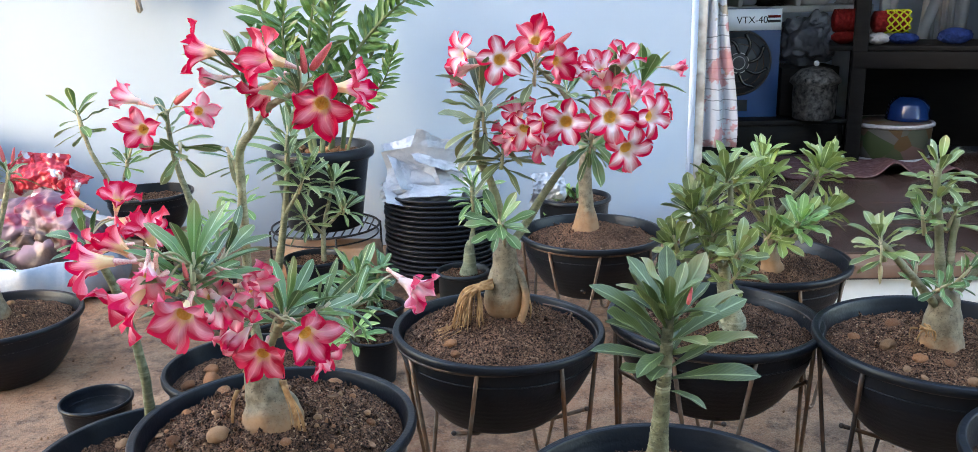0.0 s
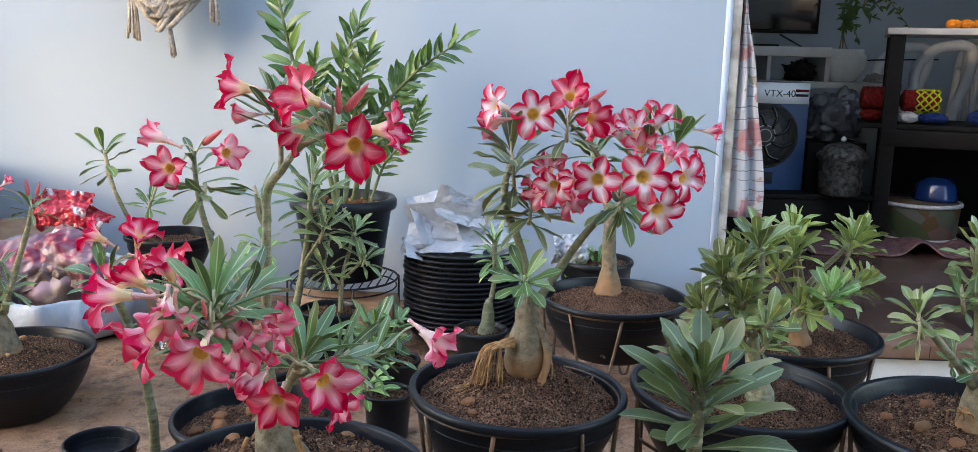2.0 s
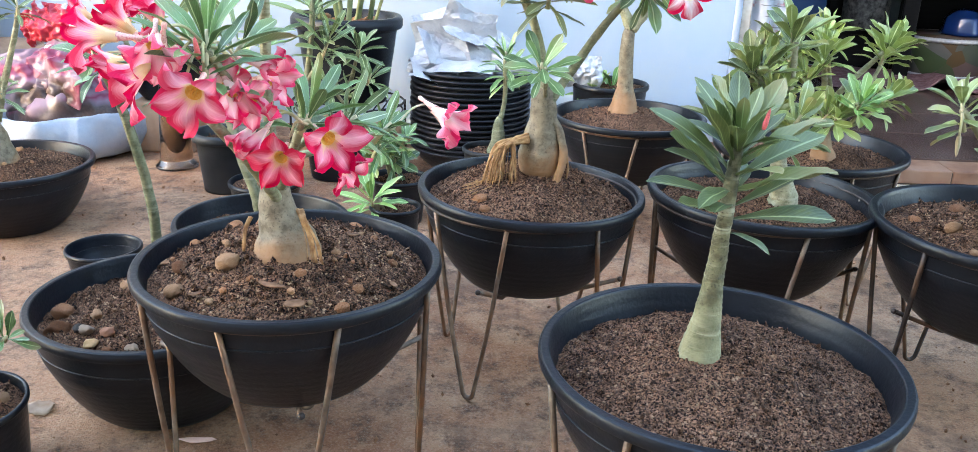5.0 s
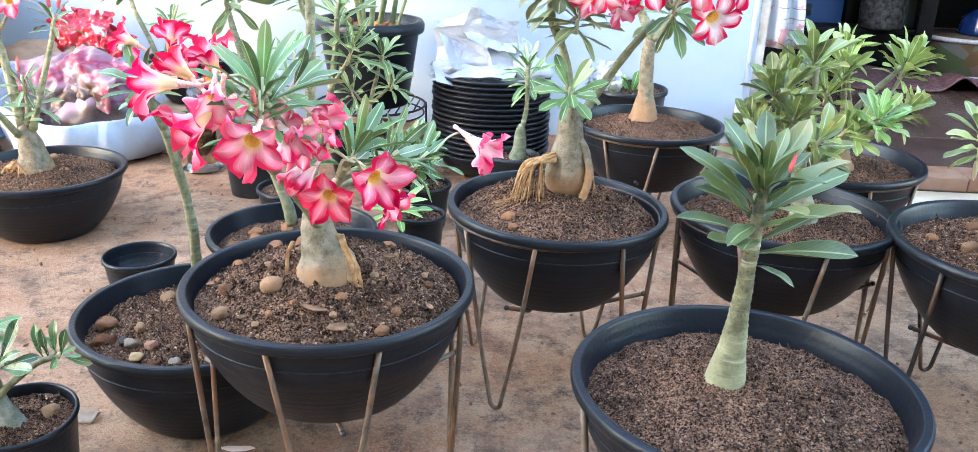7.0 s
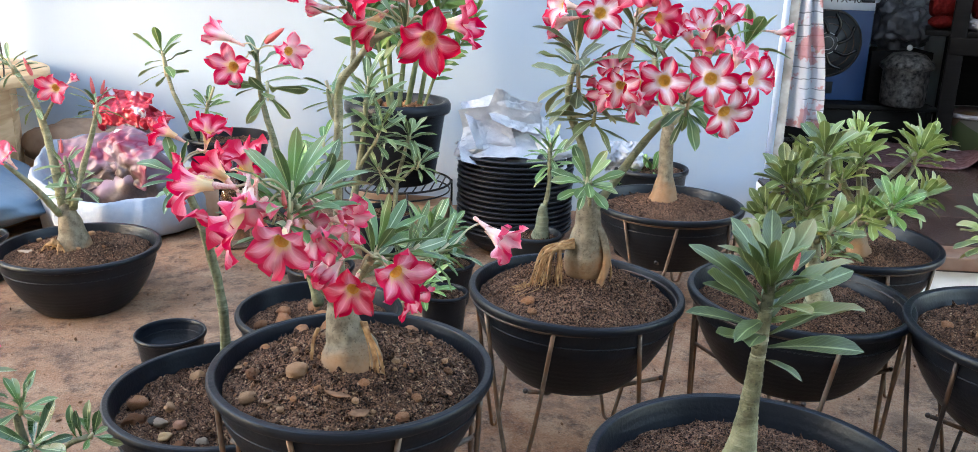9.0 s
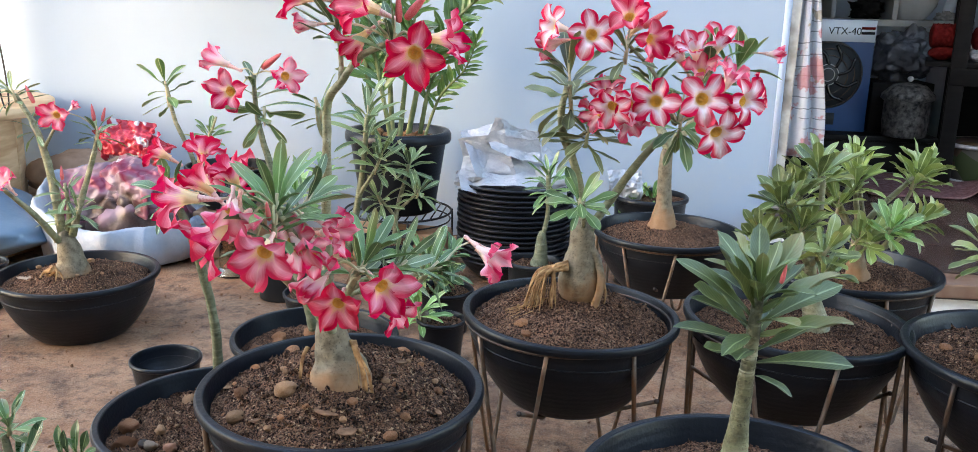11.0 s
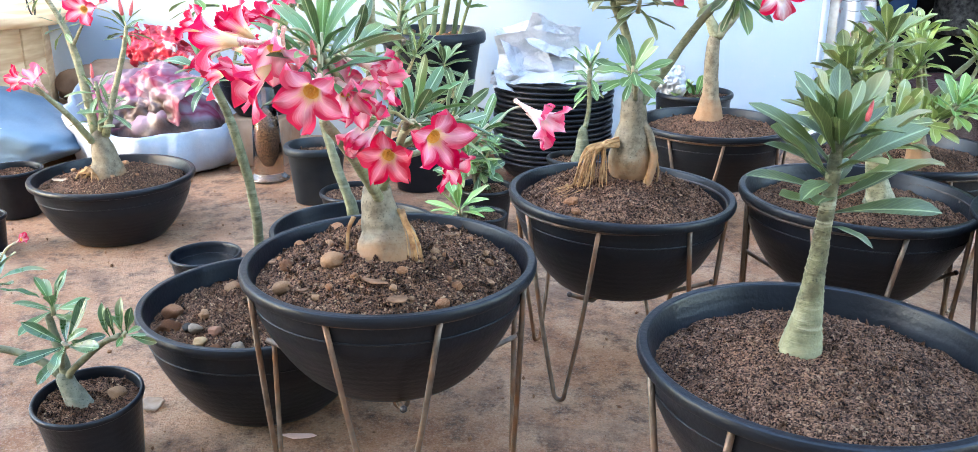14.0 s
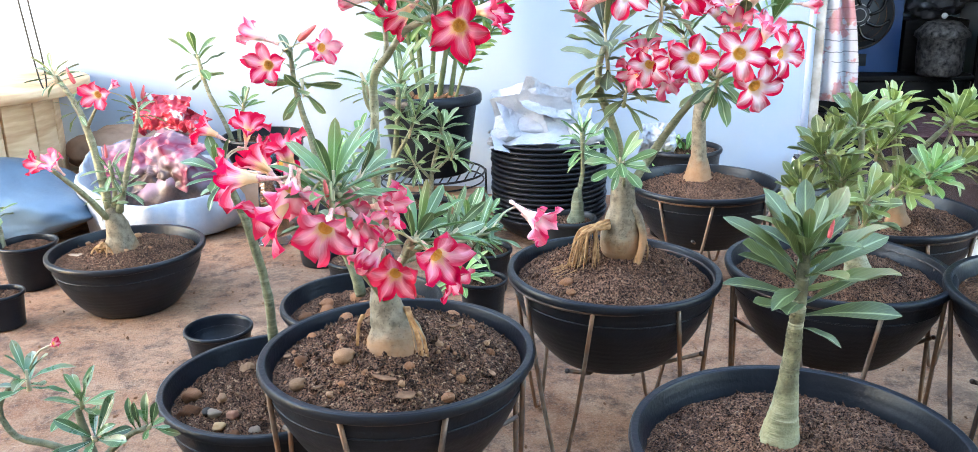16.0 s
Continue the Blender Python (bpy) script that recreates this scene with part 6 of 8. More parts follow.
rosette(rose_i, (-1.215, 2.190, 0.567), (0.05, 0, 1), 13, 0.0688, material=M_LEAFDULL, style="narrow", open_from=18, open_to=112, seed=63)
rosette(rose_i, (-1.316, 2.190, 0.406), (0, -0.2, 1), 12, 0.0688, material=M_LEAFDULL, style="narrow", open_from=18, open_to=112, seed=64)
rosette(rose_i, (-1.282, 2.190, 0.359), (0.3, -0.2, 0.8), 10, 0.0645, material=M_LEAFDULL, style="narrow", open_from=18, open_to=112, seed=65)
rosette(rose_i, (-1.345, 2.190, 0.322), (-0.5, -0.2, 0.7), 9, 0.0602, material=M_LEAFDULL, style="narrow", open_from=18, open_to=112, seed=66)
rosette(rose_i, (-1.390, 2.190, 0.570), (-0.3, -0.2, 0.9), 8, 0.0602, material=M_LEAFDULL, style="narrow", open_from=18, open_to=112, seed=67)
flower(rose_i, (-1.285, 2.130, 0.607), (0.1, -1, -0.1), 0.0361, 'a', 1.0)
pedicel(rose_i, (-1.290, 2.176, 0.612), (-1.305, 2.170, 0.581))
flower(rose_i, (-1.262, 2.170, 0.622), (0.7, 0.0, 0.5), 0.0172, 'd', 0.25)
pedicel(rose_i, (-1.280, 2.170, 0.609), (-1.220, 2.200, 0.566))
flower(rose_i, (-1.356, 2.010, 0.457), (-0.1, -0.6, 0.7), 0.0344, 'd', 0.8)
pedicel(rose_i, (-1.351, 2.039, 0.423), (-1.379, 2.040, 0.429))
flower(rose_i, (-1.413, 2.030, 0.450), (-0.9, -0.2, 0.1), 0.0292, 'b', 0.9)
pedicel(rose_i, (-1.376, 2.038, 0.446), (-1.379, 2.040, 0.429))
bud(rose_i, (-1.214, 2.180, 0.588), (-0.1, 0, 1), 0.045)
bud(rose_i, (-1.194, 2.180, 0.588), (0.3, 0, 1), 0.04)
bud(rose_i, (-1.370, 2.180, 0.627), (-0.4, 0, 1), 0.05)
bud(rose_i, (-1.314, 2.180, 0.432), (0, 0, 1), 0.04)
roots(rose_i, (-1.351, 2.160, 0.194), 9, 0.035, 0.025, 47, 0.0045)
settle(rose_i)

rose_s = plant_thing('desert_rose', (-0.810, 1.185, 0.093), 'small desert rose with dark glossy leaves and a leaning grey-green trunk', 'desert rose')
caudex(rose_s, (-0.803, 1.180, 0.086), (-0.836, 1.190, 0.160), ((0, 0.0245), (0.15, 0.0235), (0.5, 0.0175), (0.8, 0.0135), (1, 0.0125)), M_CAUDEXGREYS, 13, 0.03, 0.02)
branch(rose_s, [(-0.832, 1.190, 0.148), (-0.838, 1.193, 0.178), (-0.848, 1.198, 0.215), (-0.855, 1.200, 0.252)], 0.0090, 0.0058, M_CAUDEXGREEN)
branch(rose_s, [(-0.832, 1.188, 0.148), (-0.818, 1.185, 0.168), (-0.785, 1.180, 0.198), (-0.755, 1.175, 0.222), (-0.724, 1.170, 0.238)], 0.0064, 0.0040, M_CAUDEXGREEN)
branch(rose_s, [(-0.836, 1.190, 0.146), (-0.866, 1.190, 0.172), (-0.904, 1.190, 0.188), (-0.954, 1.180, 0.207), (-0.973, 1.180, 0.258), (-0.923, 1.170, 0.319)], 0.0074, 0.0040, M_CAUDEXGREEN)
branch(rose_s, [(-0.836, 1.188, 0.168), (-0.822, 1.168, 0.196), (-0.799, 1.146, 0.226)], 0.0052, 0.0034, M_CAUDEXGREEN)
rosette(rose_s, (-0.843, 1.197, 0.268), (0.10, -0.15, 1), 12, 0.060, material=M_LEAFLIT, style="rose", open_from=15, open_to=92, stem=0.018, seed=68)
rosette(rose_s, (-0.796, 1.143, 0.232), (0.05, -0.7, 0.7), 9, 0.066, material=M_LEAFDARK, style="rose", open_from=25, open_to=98, stem=0.010, seed=69)
rosette(rose_s, (-0.718, 1.170, 0.241), (0.55, -0.1, 0.9), 6, 0.036, material=M_LEAFLIT, style="rose", open_from=20, open_to=80, stem=0.006, seed=70)
rng = random.Random(72)
for x, z, dx, dz in ((-0.742, 0.232, -0.012, 0.048), (-0.734, 0.234, -0.004, 0.046), (-0.722, 0.240, -0.002, 0.050), (-0.715, 0.240, 0.012, 0.042), (-0.712, 0.238, 0.040, -0.006), (-0.760, 0.216, -0.040, 0.010)):
    add_leaf(rose_s, (x, 1.172, z), (dx, -0.010, dz), (0.1 * rng.uniform(-1, 1), -1, 0.35), math.hypot(dx, dz) * 1.05, 'rose', M_LEAFDARK, rng)
rosette(rose_s, (-0.900, 1.160, 0.329), (0.1, -0.1, 1), 11, 0.0616, material=M_LEAFDARK, style="rose", open_from=15, open_to=98, stem=0.03, seed=71)
flower(rose_s, (-0.826, 1.130, 0.396), (0.8, -0.3, 0.45), 0.0102, 'a', 0.15)
pedicel(rose_s, (-0.837, 1.134, 0.390), (-0.893, 1.160, 0.339))
settle(rose_s)

rose_m = plant_thing('desert_rose', (-0.381, 2.170, 0.089), 'small desert rose seedling with fresh green leaves', 'desert rose')
caudex(rose_m, (-0.358, 2.170, 0.082), (-0.363, 2.170, 0.139), ((0, 0.022), (0.4, 0.018), (1, 0.010)), M_CAUDEX, 14)
rosette(rose_m, (-0.378, 2.150, 0.142), (-0.1, -0.3, 1), 17, 0.084, material=M_LEAFYOUNG, open_from=15, open_to=95, style="narrow", seed=72)
settle(rose_m)

rose_n = plant_thing('desert_rose', (-0.354, 2.400, 0.106), 'small bushy desert rose with rounded leaves', 'desert rose')
branch(rose_n, [(-0.363, 2.400, 0.088), (-0.372, 2.400, 0.150), (-0.385, 2.400, 0.193)], 0.0087, 0.005)
rosette(rose_n, (-0.389, 2.380, 0.207), (-0.2, -0.1, 1), 13, 0.068, material=M_LEAF, style="broad", open_from=15, open_to=105, seed=73)
rosette(rose_n, (-0.327, 2.380, 0.236), (0.4, -0.1, 1), 13, 0.068, material=M_LEAF, style="broad", open_from=15, open_to=105, seed=74)
rosette(rose_n, (-0.352, 2.380, 0.174), (0.2, -0.6, 0.6), 13, 0.068, material=M_LEAF, style="broad", open_from=15, open_to=105, seed=75)
rosette(rose_n, (-0.419, 2.380, 0.171), (-0.5, -0.3, 0.7), 13, 0.068, material=M_LEAF, style="broad", open_from=15, open_to=105, seed=76)
branch(rose_n, [(-0.372, 2.400, 0.150), (-0.346, 2.400, 0.186), (-0.327, 2.380, 0.228)], 0.0056, 0.0037)
settle(rose_n)

rose_o = plant_thing('desert_rose', (-0.568, 2.790, 0.138), 'tall desert rose with narrow pale-ribbed leaves', 'desert rose')
branch(rose_o, [(-0.712, 2.750, 0.104), (-0.680, 2.740, 0.250), (-0.655, 2.730, 0.400), (-0.640, 2.720, 0.560)], 0.0149, 0.0060, M_CAUDEXGREEN, name='stem')
branch(rose_o, [(-0.672, 2.735, 0.300), (-0.620, 2.715, 0.380), (-0.590, 2.700, 0.440)], 0.0070, 0.0040, M_CAUDEXGREEN)
rosette(rose_o, (-0.637, 2.720, 0.575), (0.05, -0.1, 1), 24, 0.125, material=M_LEAFDULL, style="narrow", open_from=10, open_to=95, stem=0.14, seed=177)
rosette(rose_o, (-0.586, 2.698, 0.450), (0.4, -0.2, 1), 16, 0.105, material=M_LEAFDULL, style="narrow", open_from=12, open_to=95, stem=0.08, seed=178)
branch(rose_o, [(-0.568, 2.790, 0.128), (-0.561, 2.790, 0.243), (-0.540, 2.790, 0.326), (-0.523, 2.790, 0.397)], 0.0087, 0.005, name='stem')
branch(rose_o, [(-0.561, 2.790, 0.243), (-0.514, 2.780, 0.288), (-0.487, 2.770, 0.322)], 0.0056, 0.0037)
branch(rose_o, [(-0.561, 2.790, 0.222), (-0.593, 2.770, 0.268), (-0.614, 2.760, 0.300)], 0.0056, 0.0037)
rosette(rose_o, (-0.519, 2.790, 0.403), (0.1, -0.1, 1), 20, 0.0967, material=M_LEAFDULL, style="narrow", open_from=15, open_to=110, seed=78)
rosette(rose_o, (-0.481, 2.760, 0.324), (0.4, -0.2, 1), 17, 0.0806, material=M_LEAFDULL, style="narrow", open_from=15, open_to=100, seed=79)
rosette(rose_o, (-0.614, 2.760, 0.290), (-0.4, -0.2, 1), 17, 0.0887, material=M_LEAFDULL, style="narrow", open_from=15, open_to=110, seed=80)
settle(rose_o)

rose_r = plant_thing('desert_rose', (-0.452, 2.330, 0.245), 'small desert rose with stiff green leaves', 'desert rose')
rosette(rose_r, (-0.384, 2.330, 0.229), (0.2, -0.2, 1), 16, 0.102, material=M_LEAF, style="narrow", open_from=10, open_to=85, seed=81)
branch(rose_r, [(-0.428, 2.330, 0.103), (-0.410, 2.330, 0.176), (-0.384, 2.330, 0.229)], 0.0074, 0.005)
settle(rose_r)

rose_t = plant_thing('desert_rose', (-1.792, 2.360, 0.109), 'young desert rose cut by the edge of the group', 'desert rose')
branch(rose_t, [(-1.796, 2.360, 0.085), (-1.794, 2.360, 0.148), (-1.795, 2.360, 0.225)], 0.016, 0.0064)
rosette(rose_t, (-1.797, 2.360, 0.235), (-0.1, -0.1, 1), 12, 0.064, material=M_LEAF, open_from=15, open_to=100, seed=82)
settle(rose_t)
# ---------------------------------------------------------------- things along the house wall
M_SHEET = noisy("crumpled_white_paper", (0.32, 0.33, 0.355), (0.41, 0.42, 0.44), 20, 0.6, 0, 0.3, 0.6, 75, bdist=0.010)
M_SACK = noisy("white_woven_sack", (0.27, 0.32, 0.39), (0.35, 0.40, 0.46), 60, 0.5, 0, 0.4, 0.35, 180, c3=(0.36, 0.37, 0.38), s3=7)
M_WOOD = noisy("pale_pine", (0.56, 0.36, 0.19), (0.70, 0.50, 0.30), 5, 0.6, 0, 0.3, 0.2, 40, stretch=(1, 1, 6), c3=(0.40, 0.22, 0.10), s3=4)
M_BRICK = noisy("weathered_brick", (0.36, 0.20, 0.11), (0.50, 0.33, 0.22), 14, 0.9, 0, 0.2, 0.4, 60, c3=(0.25, 0.17, 0.12), s3=6)
M_BLUEBAG = noisy("steel_blue_plastic_bag", (0.060, 0.105, 0.155), (0.105, 0.165, 0.225), 6, 0.38, 0, 0.5, 0.35, 14, bdist=0.01)
M_CANVAS = noisy("brown_cloth", (0.22, 0.13, 0.08), (0.36, 0.23, 0.15), 12, 0.85, 0, 0.2, 0.3, 70)
M_ROPE = noisy("grey_beige_yarn", (0.26, 0.23, 0.20), (0.46, 0.42, 0.37), 80, 0.95, 0, 0.1, 0.8, 240, rnd=0.35)
M_GLASS, gnt, gb = mat("clear_glass", 0.04)
gb.inputs["Transmission Weight"].default_value, gb.inputs["IOR"].default_value = 1.0, 1.45


def print_bag_material(filled=False):
    """Clear plastic printed with pink petals, over dark soil."""
    m, nt, b = mat("printed_soil_bag", 0.42, 0, 0.4)
    v = coords(nt)
    vor = nt.nodes.new("ShaderNodeTexVoronoi")
    vor.feature = "DISTANCE_TO_EDGE"
    vor.inputs["Scale"].default_value = 4.6
    wob = node(nt, "ShaderNodeTexNoise", Scale=6.0, Detail=3.0)
    nt.links.new(v, wob.inputs["Vector"])
    nt.links.new(mix(nt, 0.22, v, wob.outputs["Color"]), vor.inputs["Vector"])
    col = ramp(nt, vor.outputs["Distance"], ((0.0, (0.16, 0.010, 0.038)), (0.035, (0.21, 0.050, 0.088)), (0.09, (0.20, 0.118, 0.148)), (0.4, (0.19, 0.155, 0.180))))
    n = noise_tex(nt, v, 4.3, 3, 0.5)
    if filled:  # the soil fills the lower half
        sz = nt.nodes.new("ShaderNodeSeparateXYZ")
        nt.links.new(v, sz.inputs[0])
        n = math_node(nt, "SUBTRACT", math_node(nt, "ADD", math_node(nt, "MULTIPLY", n, 0.7), 0.29), math_node(nt, "MULTIPLY", sz.outputs["Z"], 2.6))
    dark = mix(nt, noise_tex(nt, v, 120.0, 3), (0.02, 0.012, 0.012), (0.10, 0.06, 0.05))
    col = mix(nt, ramp(nt, n, ((0.54, (0, 0, 0)), (0.61, (1, 1, 1)))), col, dark)
    nt.links.new(col, b.inputs["Base Color"])
    bump(nt, b, noise_tex(nt, coords(nt, "Object", (1, 1, 0.35)), 14.0, 3, 0.5), 0.4, 0.02)
    return m


def red_print_material():
    m, nt, b = mat("red_printed_plastic", 0.3, 0, 0.5)
    v = coords(nt, "Object", (1, 1, 2.2))
    n = noise_tex(nt, v, 11.0, 2, 0.4)
    col = ramp(nt, n, ((0.56, (0.34, 0.014, 0.030)), (0.585, (0.42, 0.40, 0.41))))
    nt.links.new(col, b.inputs["Base Color"])
    bump(nt, b, noise_tex(nt, v, 20.0, 4), 0.4, 0.01)
    return m


def blob(size, seed, amp=0.25, freq=1.6, subdiv=4, facet=0.0):
    """A lumpy closed form; facet adds sharp creases."""
    bm = bmesh.new()
    bmesh.ops.create_icosphere(bm, subdivisions=subdiv, radius=1.0)
    off = Vector((seed * 3.7, seed * 1.3, seed * 2.1))
    for v in bm.verts:
        p = v.co.copy()
        k = 1 + amp * noise.noise(p * freq + off)
        if facet:
            d = noise.voronoi(p * freq * 1.6 + off)[0]
            k += facet * (d[1] - d[0] - 0.3)
            k += facet * 0.4 * (noise.voronoi(p * freq * 4 + off)[0][0] - 0.3)
        v.co = Vector((p.x * size[0], p.y * size[1], p.z * size[2])) * k
    return bm


# stack of nested bowls with crumpled paper on top
ST = (-0.190, 2.950)
stack_mesh = mesh_from("bowl", lathe(bowl_profile(0.194, 0.085), 64))
stack_mesh.materials.append(M_POT)
for k in range(16):
    b = new("stacked_bowl", stack_mesh)
    b.location = (ST[0] + 0.002 * math.sin(k * 2.1), ST[1] + 0.002 * math.cos(k * 1.7), 0.0165 * k)
    b.rotation_euler.z = k * 0.7
    tagged(b, "black plastic bowl nested in a stack, with crumpled paper on top" if k == 15 else "black plastic bowl nested in a tall stack of empty bowls", "bowl", "stack of bowls")


def crumpled_sheet(w, d, seed, amp, fold):
    """A thin sheet of stiff paper, folded and crumpled."""
    bm = bmesh.new()
    bmesh.ops.create_grid(bm, x_segments=44, y_segments=36, size=0.5)
    off = Vector((seed * 5.1, seed * 2.3, seed))
    for v in bm.verts:
        x, y = v.co.x, v.co.y
        p = Vector((x, y, 0)) * 3.4 + off
        dd = noise.voronoi(p)[0]
        z = amp * (dd[1] - dd[0]) + amp * 0.5 * noise.voronoi(p * 2.6)[0][0] + amp * 1.2 * noise.noise(p * 0.6)
        z += fold * math.cos(y * 5.0) * (0.6 + 0.5 * noise.noise(p * 0.3))
        v.co = Vector((x * w * (1 + 0.10 * noise.noise(p * 0.5)), y * d * (1 + 0.12 * noise.noise(p * 0.5 + Vector((7, 0, 0)))), z))
    bmesh.ops.solidify(bm, geom=bm.faces[:], thickness=0.0015)
    return bm


def folded_sheet(w, d, seed, amp, bend):
    """Stiff paper with straight, sharp folds: planes that meet in creases."""
    rng = random.Random(seed)
    folds = []
    for k in range(24):
        a = rng.uniform(0, math.pi)
        folds.append((math.cos(a), math.sin(a), rng.uniform(-0.42, 0.42), rng.choice((-1, 1)) * rng.uniform(0.4, 1.0) * (0.5 if k > 6 else 1)))
    bm = bmesh.new()
    bmesh.ops.create_grid(bm, x_segments=46, y_segments=40, size=0.5)
    for v in bm.verts:
        x, y = v.co.x, v.co.y
        q = Vector((x * 4, y * 4, seed))
        z = 0.7 * sum(s * abs(cx * x + cy * y - c + 0.03 * noise.noise(q)) for cx, cy, c, s in folds) * amp
        z += amp * 0.07 * noise.voronoi(q * 1.9)[0][0]
        z += bend * (y + 0.5) ** 2
        e = 1 + 0.06 * noise.noise(q * 0.7)
        v.co = Vector((x * w * e, y * d * e, z))
    bmesh.ops.solidify(bm, geom=bm.faces[:], thickness=0.0012)
    return bm


def paper_ball(size, seed):
    """Paper crumpled to a lump: flat facets that meet in sharp creases."""
    rng = random.Random(seed)
    folds = [(Vector((rng.gauss(0, 1), rng.gauss(0, 1), rng.gauss(0, 1))).normalized(), rng.uniform(-0.6, 0.6), rng.choice((-1, 1)) * rng.uniform(0.03, 0.13)) for _ in range(34)]
    bm = bmesh.new()
    bmesh.ops.create_icosphere(bm, subdivisions=5, radius=1.0)
    for v in bm.verts:
        p = v.co.copy()
        k = 1 + sum(s * (abs(n.dot(p) - c) - 0.4) for n, c, s in folds)
        v.co = Vector((p.x * size[0], p.y * size[1], p.z * size[2])) * max(0.5, k)
    return bm


sheets = empty("crumpled_paper", (ST[0], ST[1], 0.326))
sheets.scale = (1.0, 1.0, 0.82)
for loc, size, sd in (((-0.03, 0.0, 0.055), (0.135, 0.11, 0.085), 31), ((0.10, -0.02, 0.035), (0.085, 0.08, 0.055), 32), ((-0.03, 0.01, 0.125), (0.085, 0.07, 0.065), 33)):
    part("paper_bulk", paper_ball(size, sd), M_SHEET, sheets, smooth=False).location = loc
for loc, rot, w, d, sd, amp, be in (((-0.02, 0.0, 0.035), (8, 4, 10), 0.34, 0.30, 21, 0.10, -0.05), ((-0.055, -0.06, 0.075), (58, -4, -8), 0.27, 0.19, 22, 0.09, 0.05), ((-0.03, 0.0, 0.120), (50, 14, 14), 0.17, 0.13, 23, 0.12, 0.06), ((-0.100, -0.02, 0.115), (62, -10, 16), 0.13, 0.22, 24, 0.10, -0.05),
                                    ((0.075, -0.08, 0.045), (54, -8, 14), 0.22, 0.14, 25, 0.10, 0.05), ((0.125, 0.0, 0.065), (48, 20, 30), 0.15, 0.15, 26, 0.12, 0.05), ((-0.11, -0.085, 0.045), (60, 8, -22), 0.16, 0.13, 27, 0.10, 0.04), ((0.01, -0.02, 0.10), (20, -12, 30), 0.20, 0.19, 28, 0.12, -0.06)):
    s = part("sheet", folded_sheet(w, d, sd, amp, be), M_SHEET, sheets, smooth=False)
    s.location, s.rotation_euler = loc, [radians(a) for a in rot]
tagged(sheets, "crumpled stiff white paper bags heaped on a stack of bowls", "paper")

# wire stand with a barred top, under the tall pot
wire = empty("wire_stand", (-0.620, 3.12, 0))
part("top_ring", tube(ring_line(0.190, 0.170, 48), 0.004, 8, False), M_WIRE, wire)
part("lower_ring", tube(ring_line(0.186, 0.140, 48), 0.003, 8, False), M_WIRE, wire)
for k in range(-6, 7):
    x = k * 0.027
    h = math.sqrt(0.188 ** 2 - x * x)
    part("bar", tube([(x, -h, 0.170), (x, h, 0.170)], 0.0028, 6), M_WIRE, wire)
for k in range(4):
    a = radians(20 + 90 * k)
    c, s = math.cos(a), math.sin(a)
    part("leg", tube([(0.188 * c, 0.188 * s, 0.170), (0.198 * c, 0.198 * s, 0.165), (0.200 * c, 0.200 * s, 0.0)], 0.004, 8), M_WIRE, wire)
tagged(wire, "low black wire stand with a barred round top", "plant stand")

bm = bmesh.new()
add_box(bm, (-0.19, -0.09, 0), (0.17, 0.09, 0.100), 0.012)
for v in bm.verts:
    v.co += Vector((1, 1, 1)) * 0.010 * noise.noise(v.co * 14)
slab = tagged(part("brick_slab", bm, M_BRICK, None), "weathered orange-brown brick slab lying under the wire stand", "brick")
slab.location = (-0.60, 3.12, 0)
for i, (x, y, s) in enumerate(((-0.665, 3.00, 0.022), (-0.640, 3.02, 0.016))):
    stone(x, y, 0.100, s, True)

# zamioculcas
zz = plant_thing("zamioculcas_plant", (-0.620, 3.12, 0.43), "tall zamioculcas plant with glossy dark green leaflets, in a tall pot")


M_ZZSTEM = noisy("zamioculcas_stem", (0.050, 0.075, 0.022), (0.130, 0.150, 0.055), 30, 0.5, 0, 0.4, 0.2, 90, c3=(0.20, 0.22, 0.10), s3=14)


def zz_stem(pts, leaves, length, seed, r=0.011):
    rng = random.Random(seed)
    line = spline(pts, 8)
    part("stem", tube(line, lambda t: r * (1.05 - 0.80 * t), 9, True, 0.15), M_ZZSTEM, zz)
    n = len(line) - 1
    for k in range(leaves):
        t = 0.24 + 0.76 * k / leaves
        f = t * n
        i = min(n - 1, int(f))
        p = line[i].lerp(line[i + 1], f - i)
        d = (line[i + 1] - line[i]).normalized()
        side = d.cross(Vector((0.25, -1, 0.2))).normalized()
        for s in (-1, 1):
            dd = d * rng.uniform(0.5, 1.1) + side * s * rng.uniform(0.45, 1.0) + Vector((0, -0.6, 0)) * rng.uniform(-0.3, 1) + Vector((0, 0, rng.uniform(-0.25, 0.3)))
            add_leaf(zz, p, dd, Vector((0, -0.7, 0.6)), length * (1 - 0.35 * t) * rng.uniform(0.85, 1.15), "zz", M_LEAFZZ, rng)
    add_leaf(zz, line[-1], line[-1] - line[-2], Vector((0, -1, 0.3)), length * 0.7, "zz", M_LEAFZZ, rng)


